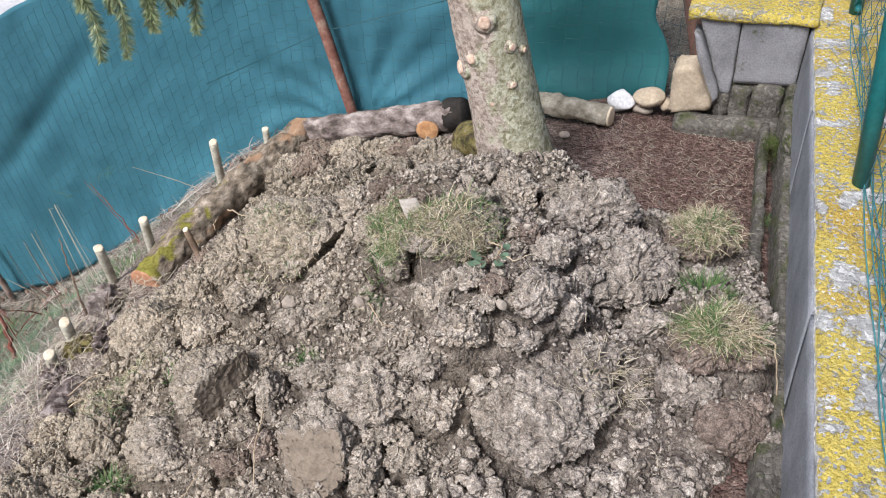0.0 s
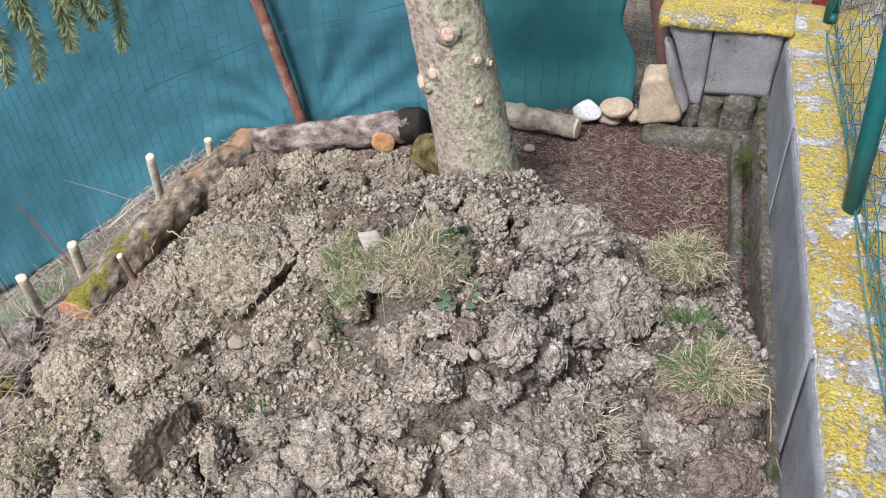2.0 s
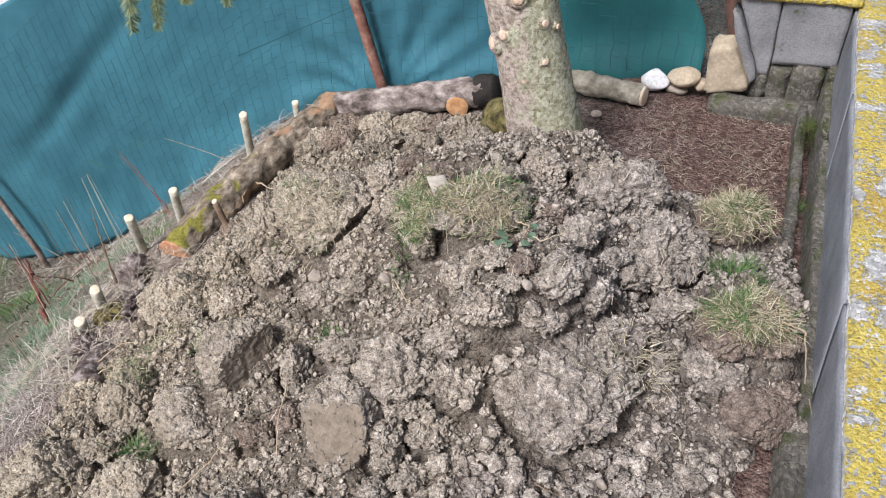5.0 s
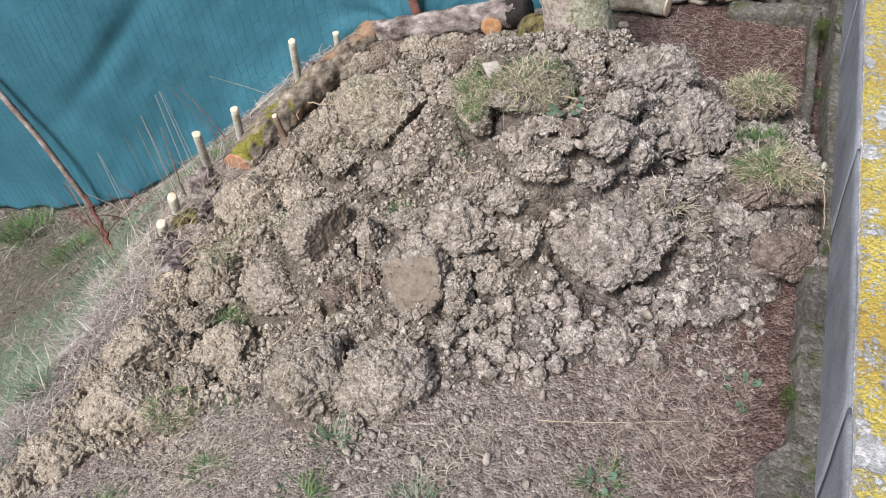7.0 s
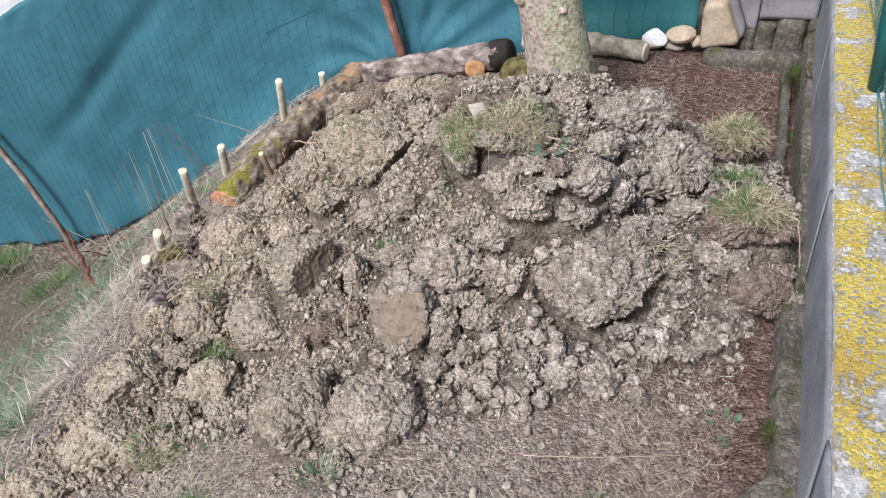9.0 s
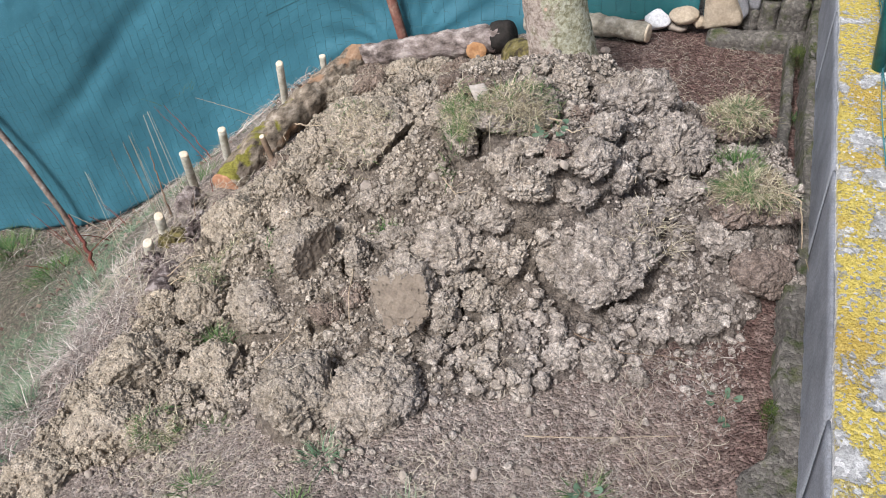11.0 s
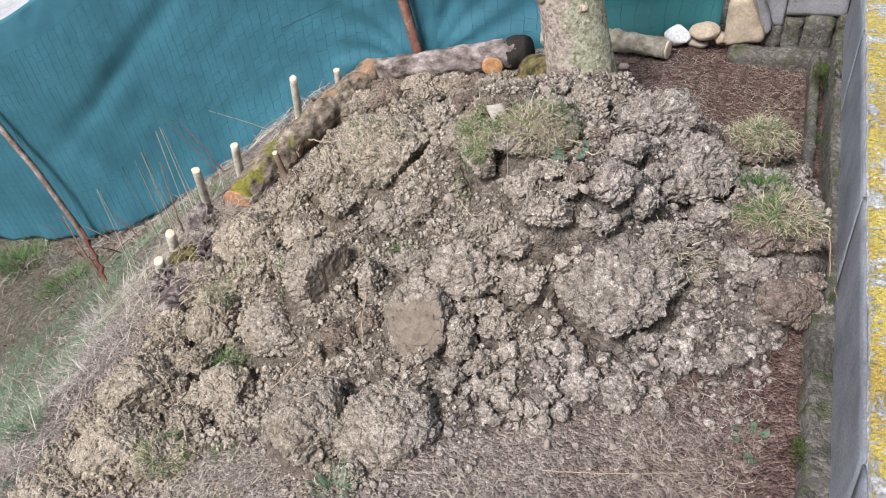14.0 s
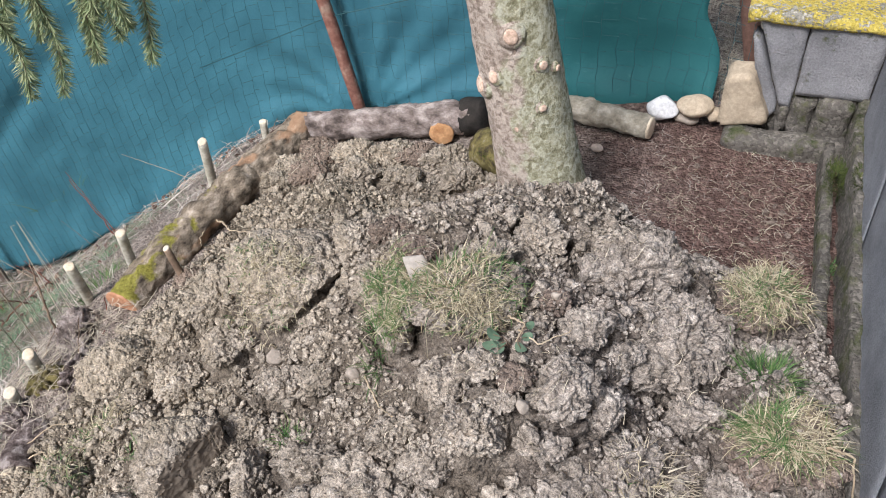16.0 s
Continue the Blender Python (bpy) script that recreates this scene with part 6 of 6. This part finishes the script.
vf = strands(np.stack([x, y, 0 * x], 1), r.uniform(0.010, 0.05, n), r.uniform(0.0006, 0.0013, n), r.uniform(0, 2 * np.pi, n), r.normal(size=n) * 1.0, r, 0.004, ground_z, 3)
solid("litter", vf, M_LITTER, "dry stalks and needles on the bare earth by the wall", "litter", kind="stuff", smooth=False, base=(-0.1, 2.2, -0.15))
x, y, r = scatter(5200, -1.75, 0.15, 0.0, 2.3, 680)
around = np.stack([top_z(x + 0.02 * math.cos(a), y + 0.02 * math.sin(a)) for a in np.arange(0, 6.2, 0.78)])
ok = (heap_in(x, y) > 0.02) & (around.max(0) - around.min(0) < 0.03)
x, y = x[ok], y[ok]
n = len(x)
vf = strands(np.stack([x, y, 0 * x], 1), 0.008 + 0.045 * r.uniform(0, 1, n) ** 2, r.uniform(0.0007, 0.0017, n), r.uniform(0, 2 * np.pi, n), r.normal(size=n) * 1.8, r, 0.004, top_z)
ob = part("roots_and_straw", vf, M_STRAW, heap, smooth=False, kind="stuff")

x, y, r = scatter(420, -2.02, -1.66, 0.78, 1.40, 684)
n = len(x)
vf = strands(np.stack([x, y, 0 * x], 1), r.uniform(0.03, 0.10, n), r.uniform(0.001, 0.0022, n), r.uniform(0, 2 * np.pi, n), r.normal(size=n) * 1.6, r, 0.012, lambda a, b: np.maximum(top_z(a, b), ground_z(a, b) + 0.03), 4)
solid("dry_stems", vf, M_STRAW, "bleached stems and roots over the bark pieces at the bank's edge", "litter", kind="stuff", smooth=False, base=(-1.84, 1.1, -0.43))
# the grassy bank
x, y, r = scatter(46000, -4.4, -1.5, -0.4, 2.5, 690)
x[-9000:], y[-9000:] = -6.0 + 3.2 * r.uniform(0, 1, 9000), 0.6 + 1.9 * r.uniform(0, 1, 9000)
k = (r.uniform(0, 1, len(x)) < 0.35) & (x > -4.4) & (np.arange(len(x)) < 37000)
x, y = np.where(k, -2.4 + 0.30 * (x + 4.4), x), np.where(k, -0.35 + 0.48 * (y + 0.4), y)
ok = (heap_in(x, y) < -0.01) & (r.uniform(0, 1, len(x)) < np.clip((-1.35 - x) / 0.4, 0, 1)) & (y < fence_y(x) - 0.03) & ((x < -1.95) | (y < 0.95))
x, y = x[ok], y[ok]
patch = 1.3 * grain(x, y, 4.0, 691) + 1.2 * grain(x, y, 14, 692) + 0.75 * np.clip((-2.2 - x) / 0.5, -1, 1) + 0.35 * r.normal(size=len(x)) > 0.0
for sel, mm, lab, nm, lo, hi in ((patch, M_BANKGRASS, "matted blue-green grass in patches on the steep bank", "bank_grass", 0.02, 0.07), (~patch, M_LITTER, "bleached dry grass lying on the steep bank", "bank_straw", 0.03, 0.11)):
    a, b = x[sel], y[sel]
    n = len(a)
    vf = blades(np.stack([a, b, ground_z(a, b) - 0.004], 1), r.uniform(lo, hi, n), r.uniform(0.0012, 0.0036, n), r.uniform(0, 2 * np.pi, n), r.uniform(35, 105, n), r.uniform(10, 70, n), r)
    solid(nm, vf, mm, lab, "grass", kind="stuff", smooth=False, base=(-2.6, 1.2, -1.0))
# dead leaves under the fence and on the lower bank
x, y, r = scatter(4200, -5.8, -1.95, 1.0, 2.5, 705)
gapf = fence_y(x) - y
ok = (gapf > 0.02) & (r.uniform(0, 1, len(x)) < np.exp(-gapf / 0.22) + 0.5 * (x < -3.0) * (grain(x, y, 3, 706) > 0.05))
x, y = x[ok], y[ok]
n = len(x)
a = r.uniform(0, 2 * np.pi, n)
sz = r.uniform(0.006, 0.019, n)
ux, uy = np.cos(a) * sz, np.sin(a) * sz
z = ground_z(x, y) + r.uniform(0.004, 0.03, n)
c = np.stack([x, y, z], 1)
d1 = np.stack([ux, uy, r.normal(size=n) * 0.5 * sz], 1)
d2 = np.stack([-uy * 0.55, ux * 0.55, r.normal(size=n) * 0.4 * sz], 1)
lv = np.stack([c - d1, c + d2 - 0.2 * d1, c + d1, c - d2 - 0.1 * d1, c + [0, 0, 0.004]], 1).reshape(-1, 3)
lf = [[5 * i + q for q in t] for i in range(n) for t in ((0, 3, 4), (3, 2, 4), (2, 1, 4), (1, 0, 4))]
solid("dead_leaves", (lv, lf), M_DEADLEAF, "brown and dark red dead leaves under the fence", "leaves", kind="stuff", smooth=False, base=(-3.0, 2.0, -1.3))
x, y, r = scatter(5200, -5.8, -1.95, 0.9, 2.6, 715)
ok = (fence_y(x) - y > 0.01) & (r.uniform(0, 1, len(x)) < np.exp(-(fence_y(x) - y) / 0.26))
x, y = x[ok], y[ok]
n = len(x)
vf = strands(np.stack([x, y, 0 * x], 1), r.uniform(0.06, 0.24, n), r.uniform(0.0015, 0.004, n), r.uniform(0, 2 * np.pi, n), r.normal(size=n) * 1.2, r, 0.02, ground_z, 4)
solid("dry_stems", vf, M_LITTER, "tangle of dry grey-brown stems along the fence foot", "litter", kind="stuff", smooth=False, base=(-3.0, 2.2, -1.3))
tuft("grass_tuft", -4.75, 1.95, 0.22, 0.16, 520, 0.08, 0.18, 716, M_GRASS, "lush green grass tuft below the fence", width=0.005)
tuft("grass_tuft", -3.95, 1.75, 0.16, 0.16, 420, 0.06, 0.14, 707, M_GRASS, "lush green grass tuft low on the bank", width=0.004)
tuft("grass_tuft", -2.75, 1.20, 0.16, 0.14, 300, 0.04, 0.09, 708, M_BANKGRASS, "blue-green grass tuft on the bank", width=0.003)
tuft("moss_cushion", 0.068, 2.43, 0.03, 0.08, 900, 0.006, 0.014, 709, M_MOSSDARK, "dark green moss cushion on the footing", zfun=lambda a, b: 0 * a - 0.095)
tuft("moss_cushion", -0.87, 2.25, 0.06, 0.055, 1500, 0.012, 0.03, 714, M_MOSS, "shaggy yellow-green moss on the stump piece", zfun=lambda a, b: -0.105 - 0.5 * np.hypot(a + 0.87, b - 2.25))
tuft("moss_cushion", 0.118, 2.37, 0.018, 0.08, 600, 0.006, 0.014, 712, M_MOSSDARK, "dark green moss on the edging slab", zfun=lambda a, b: 0 * a - 0.03)
tuft("moss_cushion", 0.185, 0.80, 0.02, 0.035, 400, 0.005, 0.012, 713, M_MOSSDARK, "olive moss cushion on the footing", zfun=lambda a, b: 0 * a - 0.012)
# dry grass behind the wall and beyond the wall end
x, y, r = scatter(24000, -0.75, 1.7, 2.75, 4.6, 710)
ok = (y > 3.0) | ((y > 2.85) & (x < -0.28)) | (x > 0.55)
x, y = x[ok], y[ok]
n = len(x)
vf = strands(np.stack([x, y, 0 * x], 1), r.uniform(0.03, 0.11, n), r.uniform(0.0015, 0.004, n), r.uniform(0, 2 * np.pi, n), r.normal(size=n), r, 0.02, ground_z, 2)
solid("dry_grass", vf, M_STRAW, "bleached dry grass beyond the wall", "grass", kind="stuff", smooth=False, base=(0.6, 3.8, 0))


# ---- weeds ----
def weed(x, y, n, size, seed, label, stem=0.03):
    """A low plant: each leaf a cupped oval on its own stalk."""
    r = rng(seed)
    root = thing("weed", (x, y, float(top_z(x, y))), label, "plant")
    for k in range(n):
        a, d = r.uniform(0, 2 * np.pi), stem * r.uniform(0.4, 1.4)
        c = np.array([x + d * math.cos(a), y + d * math.sin(a), float(top_z(x, y)) + 0.012 + 0.02 * r.uniform()])
        s = size * r.uniform(0.7, 1.2)
        t = np.linspace(0, 2 * np.pi, 14, endpoint=False)
        rim = np.stack([s * (np.cos(t) * 1.0), s * 0.72 * np.sin(t), 0.18 * s * np.cos(t * 2)], 1)
        v = np.concatenate([[[0, 0, -0.12 * s]], rim * 0.55 - [0, 0, 0.05 * s], rim])
        f = [[0, 1 + i, 1 + (i + 1) % 14] for i in range(14)] + [[1 + i, 15 + i, 15 + (i + 1) % 14, 1 + (i + 1) % 14] for i in range(14)]
        m = Matrix.Translation(c) @ pose(0, 0, 0, r.uniform(-30, 30), r.uniform(-35, 15), math.degrees(a))
        leaf = part("leaf", turned((v, f), m), M_LEAF, root)
        part("stalk", tube([(x, y, float(top_z(x, y)) - 0.004), (c + np.array([x, y, c[2]])) / 2 + [0, 0, 0.004], c - [0, 0, 0.002]], 0.0009, 5), M_TWIG, leaf)


weed(0.088, 0.838, 7, 0.0105, 720, "low green ivy-leaved weed on the red earth", 0.045)
weed(0.06, 0.46, 9, 0.0105, 721, "low green weed with round leaves on the earth", 0.05)
weed(0.02, 0.41, 6, 0.012, 722, "grey-green round-leaved weed on the earth", 0.035)
weed(-0.09, 0.39, 5, 0.011, 723, "small round-leaved weed on the earth", 0.03)
weed(-0.14, 0.50, 5, 0.011, 724, "small weed among dry stalks", 0.03)
weed(-0.464, 1.285, 8, 0.014, 725, "dusty green weed lying on the heap", 0.035)


# ---- twigs, roots and brambles ----
def twig(name, pts, r0, r1, mat, label, seed, category="twig", fork=0):
    pts = np.array(pts, float)
    t = np.linspace(0, 1, len(pts))
    u = np.linspace(0, 1, 6 * len(pts))
    path = np.stack([np.interp(u, t, pts[:, k]) for k in range(3)], 1)
    path[1:-1] += rng(seed).normal(size=(len(u) - 2, 3)) * r0 * 0.5
    return solid(name, tube(path, np.linspace(r0, r1, len(u)), 6, True), mat, label, category)


def on_heap(*pts, lift=0.012):
    return [(x, y, float(top_z(x, y)) + lift) for x, y in pts]


twig("root", on_heap((-1.80, 1.83), (-1.70, 1.80), (-1.62, 1.74), (-1.52, 1.73), lift=0.05), 0.004, 0.0015, M_ROOT, "pale forked root lying over the mossy log", 731)
twig("root", on_heap((-1.76, 1.78), (-1.74, 1.72), (-1.70, 1.68), lift=0.05), 0.003, 0.001, M_ROOT, "thin pale root over the mossy log", 732)
twig("root", on_heap((-0.76, 1.20), (-0.70, 1.15), (-0.64, 1.11)), 0.0022, 0.001, M_ROOT, "thin bleached stalk on the heap", 733)
twig("root", on_heap((-0.50, 1.34), (-0.46, 1.33), (-0.46, 1.28), lift=0.03), 0.0022, 0.0012, M_ROOT, "bent bleached stalk sticking up", 734)
twig("root", on_heap((-0.47, 1.32), (-0.42, 1.30), (-0.38, 1.36), lift=0.02), 0.0022, 0.001, M_ROOT, "curved bleached root on the heap", 735)
twig("root", on_heap((0.10, 1.36), (0.15, 1.38), (0.19, 1.34), (0.21, 1.22), lift=0.03), 0.0028, 0.001, M_ROOT, "dry reddish stalk bending from the sod", 736)
twig("root", on_heap((-0.90, 0.90), (-0.86, 0.80), (-0.83, 0.74), lift=0.03), 0.0022, 0.001, M_ROOT, "pale stalk on a clod", 737)
twig("root", on_heap((-1.06, 0.62), (-1.02, 0.70), (-1.0, 0.76), lift=0.04), 0.0018, 0.0008, M_ROOT, "pale stalk on a clod", 738)
twig("root", on_heap((-1.70, 0.86), (-1.60, 0.90), (-1.52, 0.88), lift=0.03), 0.0026, 0.001, M_ROOT, "bleached roots at the heap's edge", 739)
twig("root", on_heap((-1.72, 0.90), (-1.62, 0.97), (-1.55, 0.98), lift=0.03), 0.0022, 0.001, M_ROOT, "bleached roots at the heap's edge", 740)
twig("green_twig", on_heap((-0.28, 0.90), (-0.15, 0.88), (-0.02, 0.94), lift=0.014), 0.0016, 0.0008, M_TWIG, "thin twig with green needles on the heap", 741)
twig("twig", on_heap((-0.30, 0.60), (-0.15, 0.655), (0.02, 0.73), lift=0.010), 0.0015, 0.0008, M_ROOT, "long thin dry twig on the earth", 742)
twig("twig", on_heap((-0.16, 0.20), (-0.10, 0.30), (-0.03, 0.22), lift=0.010), 0.002, 0.001, M_ROOT, "dry curled stalk on the earth", 743)
twig("twig", on_heap((0.09, 2.14), (0.05, 2.25), (0.02, 2.36), lift=0.012), 0.0025, 0.001, M_TWIG, "thin dry twig on the bare earth", 744)


def up_twig(x, y, dx, dy, h, r0, mat, label, seed, name="bramble"):
    z = float(ground_z(x, y)) - 0.01
    return twig(name, [(x, y, z), (x + dx * 0.4, y + dy * 0.4, z + h * 0.5), (x + dx, y + dy, z + h)], r0, r0 * 0.4, mat, label, seed, "bramble")


up_twig(-2.02, 1.28, -0.10, 0.10, 0.26, 0.0045, M_TWIG, "thin upright twig at the bank's top", 751, "sapling")
up_twig(-2.20, 1.75, -0.30, 0.10, 0.18, 0.003, M_BRAMBLE, "reddish bramble stem before the shade cloth", 752)
up_twig(-2.35, 1.85, -0.40, 0.15, 0.15, 0.0022, M_BRAMBLE, "reddish bramble stem before the shade cloth", 753)
twig("bramble", [(-2.76, 1.32, -1.15), (-2.98, 1.46, -1.12), (-3.22, 1.60, -1.13)], 0.012, 0.006, M_BRAMBLE, "dark red woody stem lying on the bank", 754, "bramble")
r = rng(760)
for k in range(30):
    x = r.uniform(-5.2, -2.0)
    y = float(fence_y(x)) - r.uniform(0.04, 0.22)
    up_twig(x, y, r.normal() * 0.22, r.normal() * 0.08, r.uniform(0.02, 0.09), r.uniform(0.0015, 0.003), [M_BRAMBLE, M_TWIG, M_ROOT][k % 3], "thin dry bramble stems at the fence foot", 761 + k)
for k in range(10):
    x, y = -3.75 + r.normal() * 0.25, 1.85 + r.normal() * 0.15
    up_twig(x, y, r.normal() * 0.15 - 0.1, r.normal() * 0.1, r.uniform(0.10, 0.3), 0.004, M_BRAMBLE, "dark red bramble stems by the leaning post", 800 + k)
for k in range(12):
    x, y = -1.9 + r.normal() * 0.06, 1.15 + r.normal() * 0.12
    up_twig(x, y, r.normal() * 0.08, r.normal() * 0.08, r.uniform(0.02, 0.06), 0.0025, [M_BRAMBLE, M_TWIG][k % 2], "dry stems over the bark logs", 815 + k)
